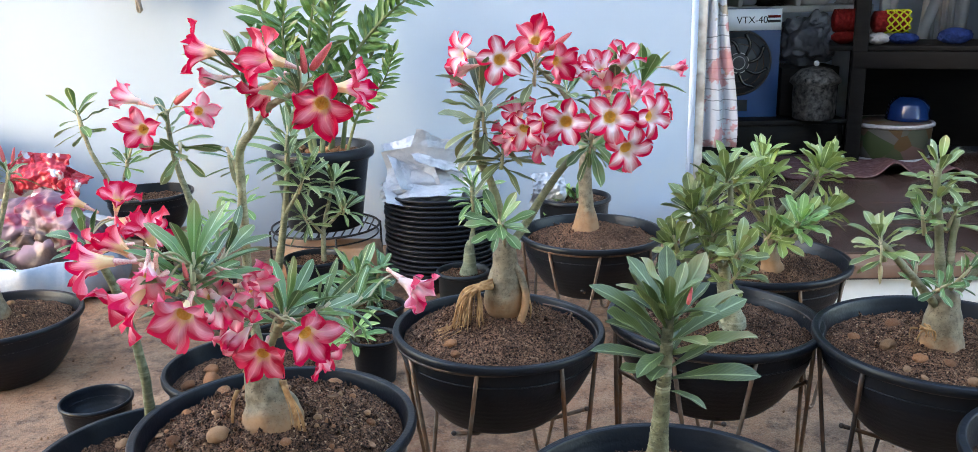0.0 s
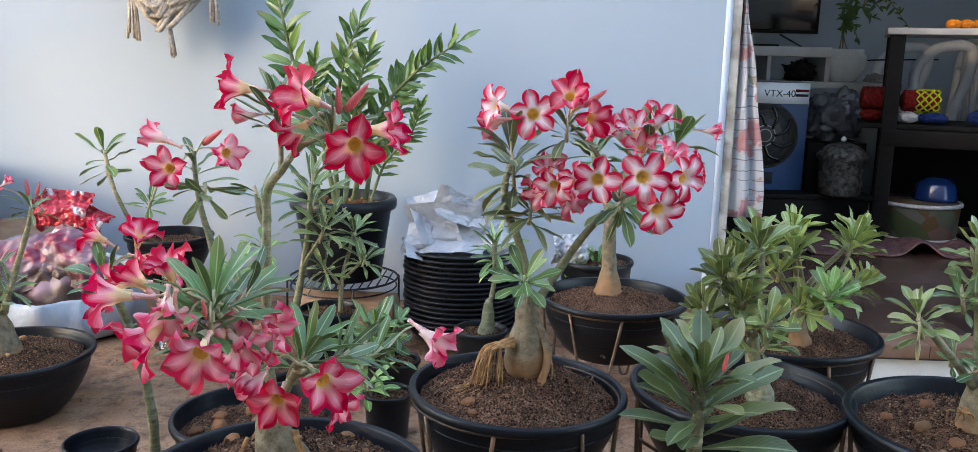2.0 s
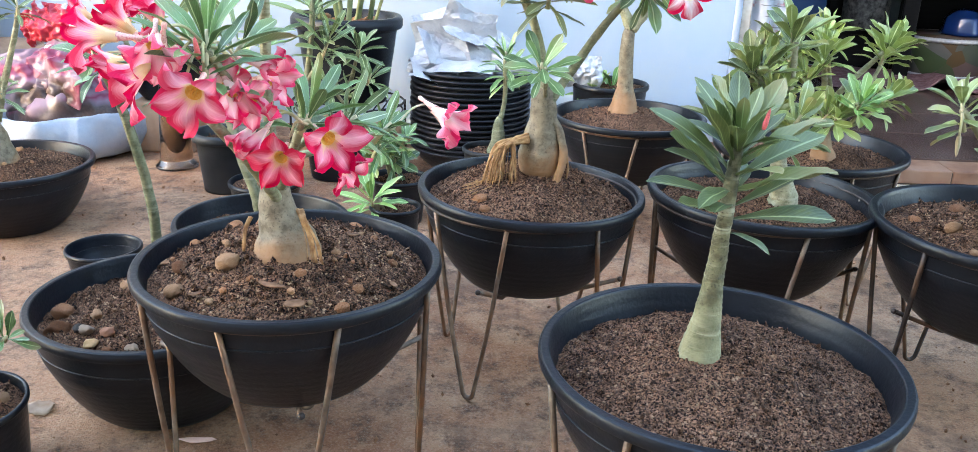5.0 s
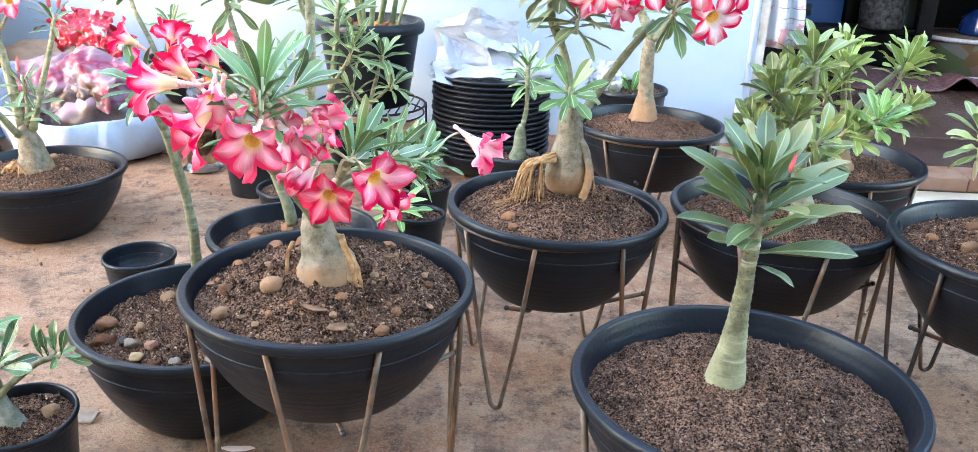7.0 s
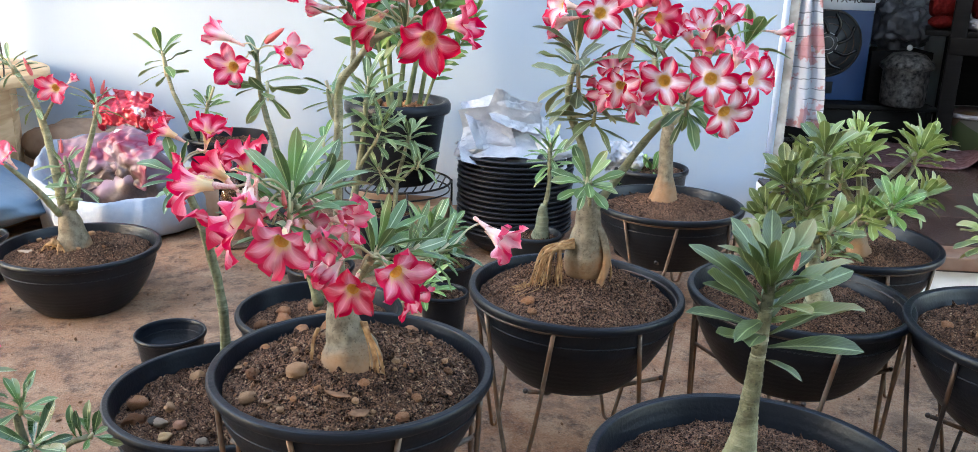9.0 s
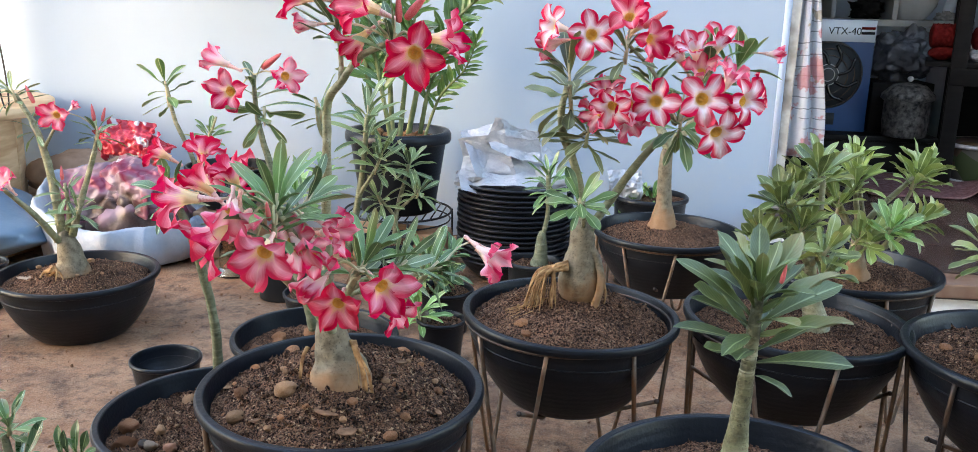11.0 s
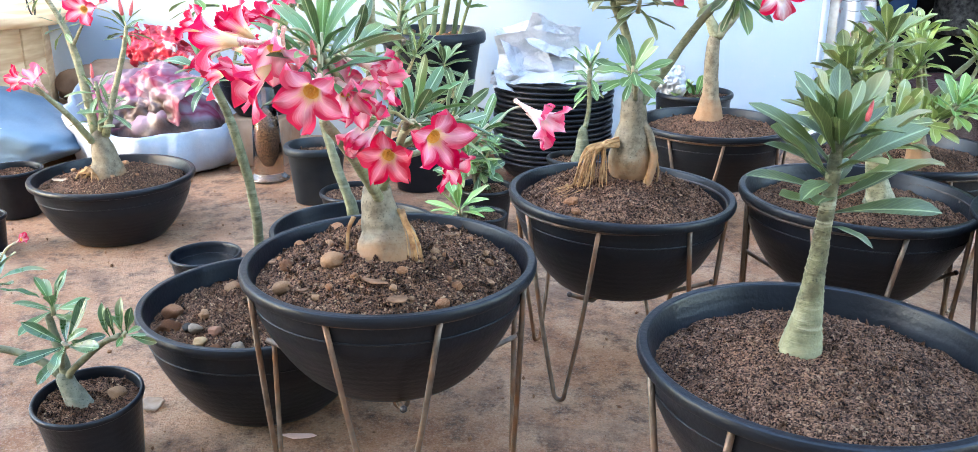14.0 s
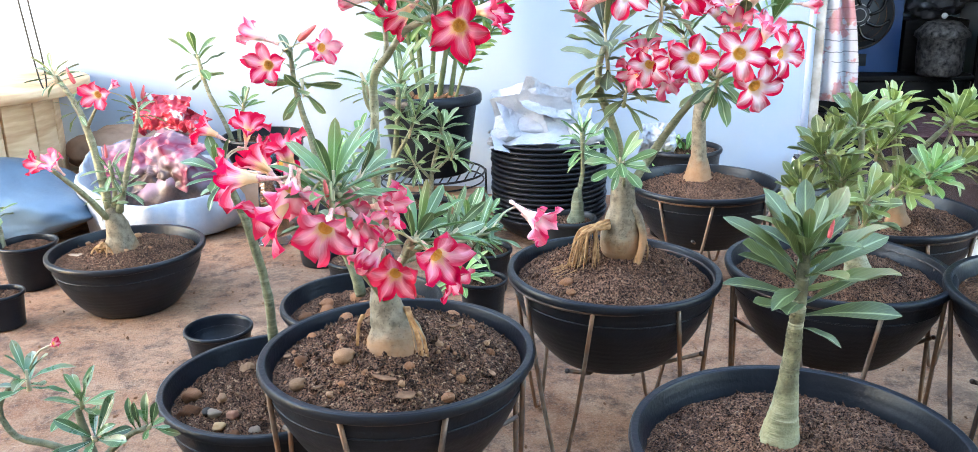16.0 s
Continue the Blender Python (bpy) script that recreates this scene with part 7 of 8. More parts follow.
ZB = Vector((-0.640, 3.10, 0.42))
zz_stem([ZB + Vector((-0.06, 0, 0)), (-0.735, 3.10, 0.72), (-0.800, 3.08, 1.00), (-0.845, 3.06, 1.28)], 17, 0.135, 1, 0.011)
zz_stem([ZB + Vector((0.00, 0.02, 0)), (-0.650, 3.12, 0.70), (-0.615, 3.12, 0.92), (-0.560, 3.12, 1.06)], 14, 0.12, 2, 0.010)
zz_stem([ZB + Vector((0.03, -0.02, 0)), (-0.580, 3.08, 0.70), (-0.550, 3.06, 0.86), (-0.515, 3.04, 0.96)], 14, 0.11, 3, 0.009)
zz_stem([ZB + Vector((0.05, 0.02, 0)), (-0.520, 3.10, 0.70), (-0.380, 3.08, 0.88), (-0.215, 3.05, 1.00)], 18, 0.11, 4, 0.010)
zz_stem([ZB + Vector((0.09, 0.03, 0)), (-0.510, 3.14, 0.62), (-0.420, 3.14, 0.78), (-0.395, 3.14, 0.90)], 14, 0.10, 5, 0.009)
zz_stem([ZB + Vector((0.01, -0.05, 0)), (-0.670, 3.03, 0.66), (-0.690, 2.98, 0.82), (-0.675, 2.96, 0.92)], 14, 0.105, 6, 0.009)
zz_stem([ZB + Vector((0.11, 0.0, 0)), (-0.470, 3.08, 0.58), (-0.380, 3.03, 0.68), (-0.335, 3.00, 0.78)], 15, 0.075, 7, 0.006)
settle(zz)
strew(26, (-0.620, 3.12), 0.15, lambda x, y: 0.432, 77, 0.010, 0.020, 0.3, 0.03)

# slumped white sack with a tied, printed soil bag and a red bag in it
sack = empty("soil_sack", (-1.560, 2.960, 0))


def sack_wobble(a, z):
    return 1 + 0.05 * math.sin(a * 3 + 1) + 0.03 * math.sin(a * 7 + z * 30) + 0.02 * math.sin(a * 13)


bm = lathe(((0.0, 0.003), (0.22, 0.003), (0.262, 0.02), (0.284, 0.070), (0.286, 0.120), (0.278, 0.150), (0.271, 0.158), (0.262, 0.152), (0.25, 0.09), (0.0, 0.05)), 140, sack_wobble)
for v in bm.verts:
    if v.co.z > 0.07:
        v.co.z += 0.13 * max(0.0, -v.co.x / 0.28) ** 1.5 + 0.05 * max(0.0, v.co.y / 0.28) + 0.006 * noise.noise(v.co * 18)
    v.co += Vector((v.co.x, v.co.y, 0)).normalized() * (0.014 * noise.noise(v.co * 16) + 0.008 * noise.noise(v.co * 45) + 0.010 * (noise.voronoi(v.co * 14)[0][0] - 0.4))
part("sack_wall", bm, M_SACK, sack, "white woven plastic rolled down")
tagged(sack, "slumped white woven plastic sack, rolled down and open", "sack")
bag = empty("soil_bag", (-1.515, 2.930, 0.06))
bm = blob((0.190, 0.155, 0.130), 5, 0.20, 1.5, 5, 0.10)
for v in bm.verts:
    t = max(0.0, v.co.z / 0.13)
    v.co.x *= 1 - 0.55 * t ** 2.2
    v.co.y *= 1 - 0.55 * t ** 2.2
    v.co.z = v.co.z * 1.0 + 0.10 * t ** 2
    a = math.atan2(v.co.y, v.co.x)
    k = 1 + 0.05 * t * math.sin(a * 9 + v.co.z * 20)
    v.co.x, v.co.y = v.co.x * k, v.co.y * k
part("bag_body", bm, print_bag_material(True), bag, "clear plastic printed with pink petals over dark soil").location = (0.02, 0, 0.075)
knot = part("knot", blob((0.035, 0.03, 0.028), 6, 0.3, 2, 3, 0.4), M_SHEET, bag, "tied white plastic knot")
knot.location = (-0.005, -0.02, 0.270)
M_REDBAG = red_print_material()
for loc, rot, w, d, sd in (((-0.005, 0.02, 0.355), (68, 5, 4), 0.16, 0.13, 11), ((0.085, 0.01, 0.315), (60, 20, -10), 0.12, 0.10, 12), ((-0.07, 0.03, 0.345), (72, -22, 10), 0.10, 0.11, 13)):
    s = part("bag_neck", crumpled_sheet(w, d, sd, 0.035, 0.025), M_REDBAG, bag, "red and white printed plastic")
    s.location, s.rotation_euler = loc, [radians(q) for q in rot]
M_BAGFILM = print_bag_material()
for loc, rot, w, d, sd in (((0.05, -0.09, 0.225), (58, 14, -18), 0.22, 0.17, 14), ((-0.06, -0.10, 0.20), (64, -10, 16), 0.24, 0.19, 15)):
    s = part("bag_flap", crumpled_sheet(w, d, sd, 0.03, 0.03), M_BAGFILM, bag, "pink and white printed plastic flap")
    s.location, s.rotation_euler = loc, [radians(q) for q in rot]
tagged(bag, "tied plastic soil bag with pink petal print and a red neck", "bag")

# wooden cable reel used as a table, with a wire hoop over it
reel = empty("cable_reel", (-2.330, 3.02, 0))
part("top_disc", lathe(((0.0, 0.470), (0.43, 0.470), (0.437, 0.474), (0.437, 0.505), (0.43, 0.510), (0.0, 0.510)), 64), M_WOOD, reel)
part("base_disc", lathe(((0.0, 0.0), (0.43, 0.0), (0.437, 0.004), (0.437, 0.034), (0.43, 0.038), (0.0, 0.038)), 64), M_WOOD, reel)
for k in range(16):
    a = 2 * math.pi * k / 16
    s = part("stave", box((-0.058, -0.012, 0.038), (0.058, 0.012, 0.470), 0.003), M_WOOD, reel)
    s.location, s.rotation_euler.z = (0.300 * math.cos(a), 0.300 * math.sin(a), 0), a + math.pi / 2
tagged(reel, "pale wooden cable reel standing as a table", "table")
hoop = tagged(part("hanging_wire", tube(spline([(-2.02, 2.9, 1.35), (-1.975, 2.9, 0.9), (-1.945, 2.9, 0.60), (-1.930, 2.9, 0.515), (-1.915, 2.9, 0.52), (-1.915, 2.9, 0.62), (-1.935, 2.9, 0.85), (-1.965, 2.9, 1.35)], 5), 0.0028, 7), M_WIRE, None), "bent dark wire hoop hanging over the reel", "wire")
beam = tagged(part("roof_purlin", box((-2.6, 2.86, 1.35), (-1.4, 2.94, 1.40), 0.004), M_WOOD, None), "pale wooden pole that carries a wire hoop", "pole")
beam.data.materials.clear()
beam.data.materials.append(M_WOOD)
post = tagged(part("post", box((-2.66, 2.85, 0), (-2.60, 2.95, 1.40), 0.004), M_WOOD, None), "pale wooden post beside the cable reel", "post")

# steel-blue filled bag and brown cloth bundle
bm = blob((0.33, 0.24, 0.17), 15, 0.16, 1.4, 5, 0.06)
for v in bm.verts:
    if v.co.z < 0:
        v.co.z *= 0.62
    if v.co.x > 0:
        v.co.z *= 1 - 0.5 * (v.co.x / 0.33) ** 1.4
blue = tagged(part("blue_bag", bm, M_BLUEBAG, None), "full steel-blue plastic bag slumped on the concrete", "bag")
blue.location = (-2.030, 2.780, 0.112)
bm = blob((0.20, 0.13, 0.10), 19, 0.25, 1.4, 4, 0.15)
for v in bm.verts:
    v.co.z = max(v.co.z, -0.07)
cloth = tagged(part("brown_sack", bm, M_CANVAS, None), "crumpled brown cloth bundle lying on timber offcuts", "cloth")
cloth.location = (-1.90, 3.26, 0.215)
for k, (x0, x1, y0, y1, z0, z1) in enumerate(((-2.25, -1.70, 3.20, 3.34, 0.0, 0.05), (-2.20, -1.64, 3.18, 3.32, 0.051, 0.10), (-2.22, -1.72, 3.21, 3.33, 0.101, 0.145))):
    p = tagged(part("timber_offcut", box((x0, y0, z0), (x1, y1, z1), 0.004), M_WOOD, None), "pale timber offcut stacked on the floor by the wall", "timber", "timber offcuts")

# glass vase part-filled with soil, and the crate behind it
vase = empty("glass_vase", (-1.110, 2.800, 0))
part("glass", lathe(((0.0, 0.0), (0.060, 0.0), (0.066, 0.003), (0.066, 0.010), (0.052, 0.020), (0.050, 0.03), (0.044, 0.16), (0.034, 0.30), (0.0315, 0.30), (0.041, 0.16), (0.047, 0.03), (0.0, 0.024)), 40), M_GLASS, vase).visible_shadow = False
part("soil", lathe(((0.0, 0.026), (0.0455, 0.032), (0.0405, 0.16), (0.0375, 0.215), (0.03, 0.222), (0.0, 0.218)), 32), M_SOIL, vase, "packed dark soil")
tagged(vase, "tapered clear glass vase part-filled with dark soil", "vase")
crate = empty("plant_riser", (-1.215, 3.05, 0))
part("block", box((-0.10, -0.10, 0), (0.10, 0.10, 0.168), 0.008), M_BRICK, crate)
tagged(crate, "brick block holding a bowl planter by the wall", "block")

# yarn hanging on the wall
yarn = empty("yarn_hanging", (-1.300, 3.40, 1.45))
rng = random.Random(5)
part("peg", tube([(0, 0.05, 0.0), (0, -0.06, 0.01)], 0.008, 8), M_WIRE, yarn)
for k in range(72):
    a = rng.uniform(-1, 1)
    b = a + rng.uniform(-0.5, 0.5)
    zlow = -0.42 + 0.22 * (0.5 * (a + b)) ** 2 + rng.uniform(-0.02, 0.06)
    y = -0.05 - 0.05 * rng.random()
    pts = [(0.03 * a, y, 0.0), (0.15 * a - 0.03, y - 0.02, -0.16), (0.17 * a + 0.02 * b, y - 0.03, zlow * 0.8), (0.08 * b, y - 0.04, zlow), (0.17 * b + 0.05, y - 0.02, zlow * 0.72), (0.12 * b, y, -0.14), (0.03 * b, y, 0.0)]
    part("yarn_strand", tube(spline(pts, 4), 0.0105, 6), M_ROPE, yarn)
for x, z0, z1, n in ((-0.115, -0.30, -0.475, 9), (0.012, -0.41, -0.535, 5), (0.180, -0.28, -0.42, 4)):
    for q in range(n):
        dx = rng.uniform(-0.022, 0.022)
        part("tassel", tube([(x + dx * 0.4, -0.10, z0), (x + dx, -0.10 + rng.uniform(-0.01, 0.01), (z0 + z1) / 2), (x + dx * 1.3, -0.10, z1 + rng.uniform(0, 0.03))], 0.0055, 5), M_ROPE, yarn)
tagged(yarn, "looped grey-beige yarn with frayed tassels hanging on the wall", "yarn")

# white plastic scrap in the pot against the wall
scrap = tagged(part("plastic_scrap", crumpled_sheet(0.11, 0.10, 21, 0.03, 0.02), M_SHEET, None), "crumpled white plastic scrap in a pot by the wall", "plastic scrap")
scrap.location, scrap.rotation_euler = (0.165, 2.93, 0.335), (radians(75), 0, radians(10))


# ---------------------------------------------------------------- pebbles, chips and litter
for x, y, s, p in ((-0.394, 1.156, 0.019, True), (-0.238, 1.405, 0.018, False), (-0.464, 1.168, 0.014, False), (-0.294, 1.136, 0.010, False), (-0.222, 1.140, 0.011, False), (-0.455, 1.120, 0.015, True), (-0.275, 1.395, 0.016, False), (-0.400, 1.340, 0.017, False), (-0.440, 1.335, 0.015, False), (-0.370, 1.375, 0.015, False), (-0.300, 1.105, 0.007, True), (-0.235, 1.100, 0.012, False), (-0.262, 1.200, 0.009, True), (-0.200, 1.110, 0.007, True), (-0.355, 1.120, 0.008, False), (-0.420, 1.225, 0.008, True), (-0.390, 1.195, 0.007, True), (-0.190, 1.230, 0.009, False), (-0.310, 1.420, 0.010, True), (-0.480, 1.270, 0.009, False), (-0.310, 1.180, 0.009, False)):
    stone(x, y, soil_a(x, y) - 0.003, s, p)
for x, y, r, material, label in ((-0.765, 1.412, 0.023, M_STONE, "coarse grey-brown pebble lying on potting soil"), (-0.745, 1.352, 0.023, M_STONERUST, "rust-brown pebble lying on potting soil"), (-0.713, 1.352, 0.0125, M_STONEDARK, "small dark grey pebble lying on potting soil"),
                                 (-0.696, 1.382, 0.0140, M_STONEPALE, "angular tan stone lying on potting soil"), (-0.692, 1.335, 0.0150, M_STONEWHITE, "chalky white stone lying on potting soil"), (-0.660, 1.340, 0.0135, M_STONEPINK, "pinkish angular stone lying on potting soil"),
                                 (-0.670, 1.304, 0.0130, M_STONEOCHRE, "smooth ochre pebble lying on potting soil"), (-0.636, 1.277, 0.0175, M_STONERUST, "rust-brown pebble lying on potting soil"), (-0.605, 1.302, 0.0145, M_STONEWHITE, "rough whitish stone lying on potting soil"),
                                 (-0.701, 1.515, 0.020, M_STONEPALE, "smooth tan pebble lying on potting soil"), (-0.565, 1.285, 0.010, M_STONEPALE, "small tan pebble lying on potting soil")):
    bm = blob((1.0, 0.76, 0.66), x * 40, 0.45, 1.2, 3, 0.30 if "smooth" not in label else 0.0)
    ob = tagged(part("pebble", bm, material, None), label, "pebble", "pebbles on the soil")
    ob.matrix_world = Matrix.Translation((x, y, soil_b(x, y) + 0.36 * r)) @ Euler((0.1, -0.1, x * 37)).to_matrix().to_4x4() @ Matrix.Scale(r * 0.84, 4)
for x, y, s in ((-0.085, 1.520, 0.016), (-0.075, 1.490, 0.012)):
    stone(x, y, soil_c(x, y) - 0.004, s, False)
for x, y, s in ((-0.560, 1.735, 0.022), (-0.600, 1.765, 0.024), (-0.520, 1.790, 0.022), (-0.610, 1.700, 0.019), (-0.650, 1.760, 0.018), (-0.470, 1.740, 0.022), (-0.430, 1.790, 0.020), (-0.545, 1.685, 0.017), (-0.620, 1.830, 0.020), (-0.560, 1.860, 0.018)):
    stone(x - 0.028, y + 0.045, soil_j(x - 0.028, y + 0.045) - 0.003, s, False)
for x, y, s, p in ((0.655, 1.560, 0.014, False), (0.690, 1.500, 0.017, True), (0.720, 1.440, 0.015, False), (0.760, 1.420, 0.012, False), (0.840, 1.370, 0.014, False), (0.880, 1.400, 0.013, True), (0.690, 1.420, 0.010, True), (0.770, 1.360, 0.012, True), (0.740, 1.600, 0.016, False), (0.830, 1.390, 0.010, False)):
    stone(x, y, soil_h(x, y) - 0.003, s, p)
stone(-0.770, 1.212, 0.110, 0.017, True)
strew(9, (0.800, 1.515), 0.2, soil_h, 5, 0.004, 0.008, 0.7)
strew(26, (-0.340, 1.233), 0.2, soil_a, 6, 0.003, 0.007, 0.4)
strew(8, (-0.612, 1.440), 0.2, soil_b, 7, 0.003, 0.006, 0.5)
strew(5, (-1.325, 2.231), 0.2, soil_i, 8, 0.006, 0.012, 0.6, 0.07)


def chip(x, y, z, l, w, rot, tilt, material, name, label, curl=0.2):
    bm = bmesh.new()
    bmesh.ops.create_grid(bm, x_segments=8, y_segments=5, size=0.5)
    for v in bm.verts:
        k = math.sin(math.pi * (v.co.x + 0.5)) ** 0.6 * (1 + 0.3 * noise.noise(v.co * 5 + Vector((x * 50, 0, 0))))
        v.co = Vector((v.co.x * l, v.co.y * w * k, curl * l * (v.co.x ** 2 + 0.4 * noise.noise(v.co * 4 + Vector((y * 30, 0, 0))))))
    bmesh.ops.solidify(bm, geom=bm.faces[:], thickness=0.0012)
    ob = tagged(part(name, bm, material, None), label, name.replace("_", " "), "litter")
    ob.location, ob.rotation_euler = (x, y, z), (radians(tilt), radians(tilt * 0.4), radians(rot))


for x, y, l, w, r in ((-0.325, 1.108, 0.040, 0.009, -8), (-0.290, 1.085, 0.030, 0.017, 35), (-0.500, 1.210, 0.022, 0.008, 70), (-0.250, 1.260, 0.020, 0.008, 20), (-0.180, 1.170, 0.022, 0.010, 110), (-0.420, 1.100, 0.020, 0.006, 50)):
    chip(x, y, soil_a(x, y) + 0.006, l, w, r, 12, M_CHIP, "wood_chip", "brown wood chip lying on stony soil", 0.1)
chip(-1.43, 2.165, soil_i(-1.43, 2.165) + 0.006, 0.05, 0.016, 15, 8, M_DRYLEAF, "dry_leaf", "curled dry leaf on the soil of a bowl")
chip(-0.805, 1.365, 0.008, 0.048, 0.036, 30, 14, M_DRYLEAF, "dry_leaf", "curled pale dry leaf lying on the concrete", 0.25)
chip(-0.515, 1.300, 0.006, 0.060, 0.014, 8, 6, M_PETALD, "fallen_petal", "faded pink petal fallen on the concrete", 0.1)
chip(-0.260, 2.080, 0.006, 0.030, 0.018, 70, 10, M_DRYLEAF, "dry_leaf", "small dry leaf on the concrete beside pots", 0.2)
bm = bmesh.new()
rng = random.Random(11)
for _ in range(2600):   # grit and crumbs swept over the yard
    x, y = rng.uniform(-1.9, 1.0), rng.uniform(0.9, 3.2)
    s = 0.0010 + 0.0040 * rng.random() ** 5
    m = Matrix.Translation((x, y, s * 0.4)) @ Euler((rng.random() * 6, rng.random() * 6, rng.random() * 6)).to_matrix().to_4x4() @ Matrix.Diagonal((s * 1.3, s, s * 0.7, 1))
    c = [bm.verts.new(m @ Vector(v)) for v in ((1, 0, 0), (-1, 0, 0), (0, 1, 0), (0, -1, 0), (0, 0, 1), (0, 0, -1))]
    for f in ((0, 2, 4), (2, 1, 4), (1, 3, 4), (3, 0, 4), (2, 0, 5), (1, 2, 5), (3, 1, 5), (0, 3, 5)):
        bm.faces.new([c[q] for q in f])
tagged(part("grit", bm, M_CHIP, None, "", False), "scattered soil crumbs and grit on the concrete", "grit", kind="stuff")
# ---------------------------------------------------------------- the doorway and the room behind it
def curtain_material():
    m, nt, b = mat("printed_curtain", 0.8, 0, 0.2)
    v = coords(nt)
    s = nt.nodes.new("ShaderNodeSeparateXYZ")
    nt.links.new(v, s.inputs[0])
    wob = noise_tex(nt, v, 5.0, 3)
    zz_ = math_node(nt, "ADD", math_node(nt, "MULTIPLY", s.outputs["Z"], 26.0), math_node(nt, "MULTIPLY", wob, 1.5))
    stripe = math_node(nt, "FRACT", zz_)
    col = mix(nt, ramp(nt, stripe, ((0.0, (0.7, 0.7, 0.7)), (0.07, (0.7, 0.7, 0.7)), (0.13, (0, 0, 0)))), (0.60, 0.63, 0.68), (0.13, 0.14, 0.16))
    clear = ramp(nt, noise_tex(nt, v, 4.0, 2), ((0.55, (0, 0, 0)), (0.58, (1, 1, 1))))
    col = mix(nt, clear, col, (0.60, 0.63, 0.68))
    fl_ = noise_tex(nt, v, 7.5, 4, 0.6)
    red = mix(nt, noise_tex(nt, v, 40.0, 3), (0.48, 0.12, 0.13), (0.60, 0.36, 0.36))
    col = mix(nt, ramp(nt, fl_, ((0.52, (0, 0, 0)), (0.55, (0.8, 0.8, 0.8)))), col, red)
    gr = noise_tex(nt, v, 11.0, 3, 0.6)
    col = mix(nt, ramp(nt, gr, ((0.63, (0, 0, 0)), (0.66, (0.8, 0.8, 0.8)))), col, (0.36, 0.30, 0.22))
    nt.links.new(col, b.inputs["Base Color"])
    bump(nt, b, noise_tex(nt, v, 300.0, 2), 0.2, 0.001)
    return m


bm = bmesh.new()
nx, nz = 40, 34
grid = []
for j in range(nz + 1):
    f = j / nz
    z = 0.365 + (2.10 - 0.365) * f
    row = []
    right = 0.923 - 0.065 * max(0.0, z - 0.38) - 0.125 * max(0.0, min(z, 1.10) - 0.66) + 0.006 * math.sin(f * 23)
    left = 0.790 + 0.03 * max(0.0, min(z, 1.1) - 0.66)
    for i in range(nx + 1):
        u = i / nx
        x = left + (right - left) * u
        row.append(bm.verts.new((x, 3.468 + 0.016 * math.sin(u * 11 + f * 1.6) + 0.004 * math.sin(u * 21 + 1) + 0.006 * noise.noise(Vector((u * 3, 0, f * 4))), z)))
    grid.append(row)
for a, b_ in zip(grid, grid[1:]):
    for i in range(nx):
        bm.faces.new((a[i], a[i + 1], b_[i + 1], b_[i]))
bmesh.ops.solidify(bm, geom=bm.faces[:], thickness=0.002)
curtain = empty("curtain", (0, 0, 0))
part("cloth", bm, curtain_material(), curtain)
part("rod", tube([(0.70, 3.468, 2.115), (3.05, 3.468, 2.115)], 0.011, 10), M_WIRE, curtain)
tagged(curtain, "white door curtain printed with red flowers and dark stripes", "curtain")

M_WHITEPL = noisy("white_plastic", (0.78, 0.80, 0.83), (0.86, 0.87, 0.88), 20, 0.35, 0, 0.5, 0.05, 60)
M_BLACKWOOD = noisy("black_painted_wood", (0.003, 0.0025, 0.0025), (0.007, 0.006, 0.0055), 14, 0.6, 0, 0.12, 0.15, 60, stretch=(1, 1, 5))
M_LAMINATE = noisy("pale_laminate", (0.34, 0.33, 0.33), (0.42, 0.41, 0.40), 8, 0.45, 0, 0.4, 0.05, 60)
M_SCREEN = noisy("black_screen", (0.006, 0.006, 0.007), (0.009, 0.009, 0.010), 8, 0.12, 0, 0.5, 0.0)
M_BOXBLUE = noisy("blue_carton", (0.007, 0.034, 0.105), (0.011, 0.048, 0.14), 9, 0.5, 0, 0.4, 0.05, 60)
M_BOXDARK = noisy("dark_carton_print", (0.008, 0.010, 0.013), (0.022, 0.025, 0.028), 9, 0.5, 0, 0.4, 0.05, 60)
M_BOXWHITE = noisy("white_carton_print", (0.62, 0.66, 0.70), (0.70, 0.73, 0.76), 9, 0.5, 0, 0.4, 0.05, 60)
M_CERAMIC = noisy("white_ceramic", (0.66, 0.66, 0.64), (0.76, 0.76, 0.74), 16, 0.25, 0, 0.5, 0.3, 45, bdist=0.006)
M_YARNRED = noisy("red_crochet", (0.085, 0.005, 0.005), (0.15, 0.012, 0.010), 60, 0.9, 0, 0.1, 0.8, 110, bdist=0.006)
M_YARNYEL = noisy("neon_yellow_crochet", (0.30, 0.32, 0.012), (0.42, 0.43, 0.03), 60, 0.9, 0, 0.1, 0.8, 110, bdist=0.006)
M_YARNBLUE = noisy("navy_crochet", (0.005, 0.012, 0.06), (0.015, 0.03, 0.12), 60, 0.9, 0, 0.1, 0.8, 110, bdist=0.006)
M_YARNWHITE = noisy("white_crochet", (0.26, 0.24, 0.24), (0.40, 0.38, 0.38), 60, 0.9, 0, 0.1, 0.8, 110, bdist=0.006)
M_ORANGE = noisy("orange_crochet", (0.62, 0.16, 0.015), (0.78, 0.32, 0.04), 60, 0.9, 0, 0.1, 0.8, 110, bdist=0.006)
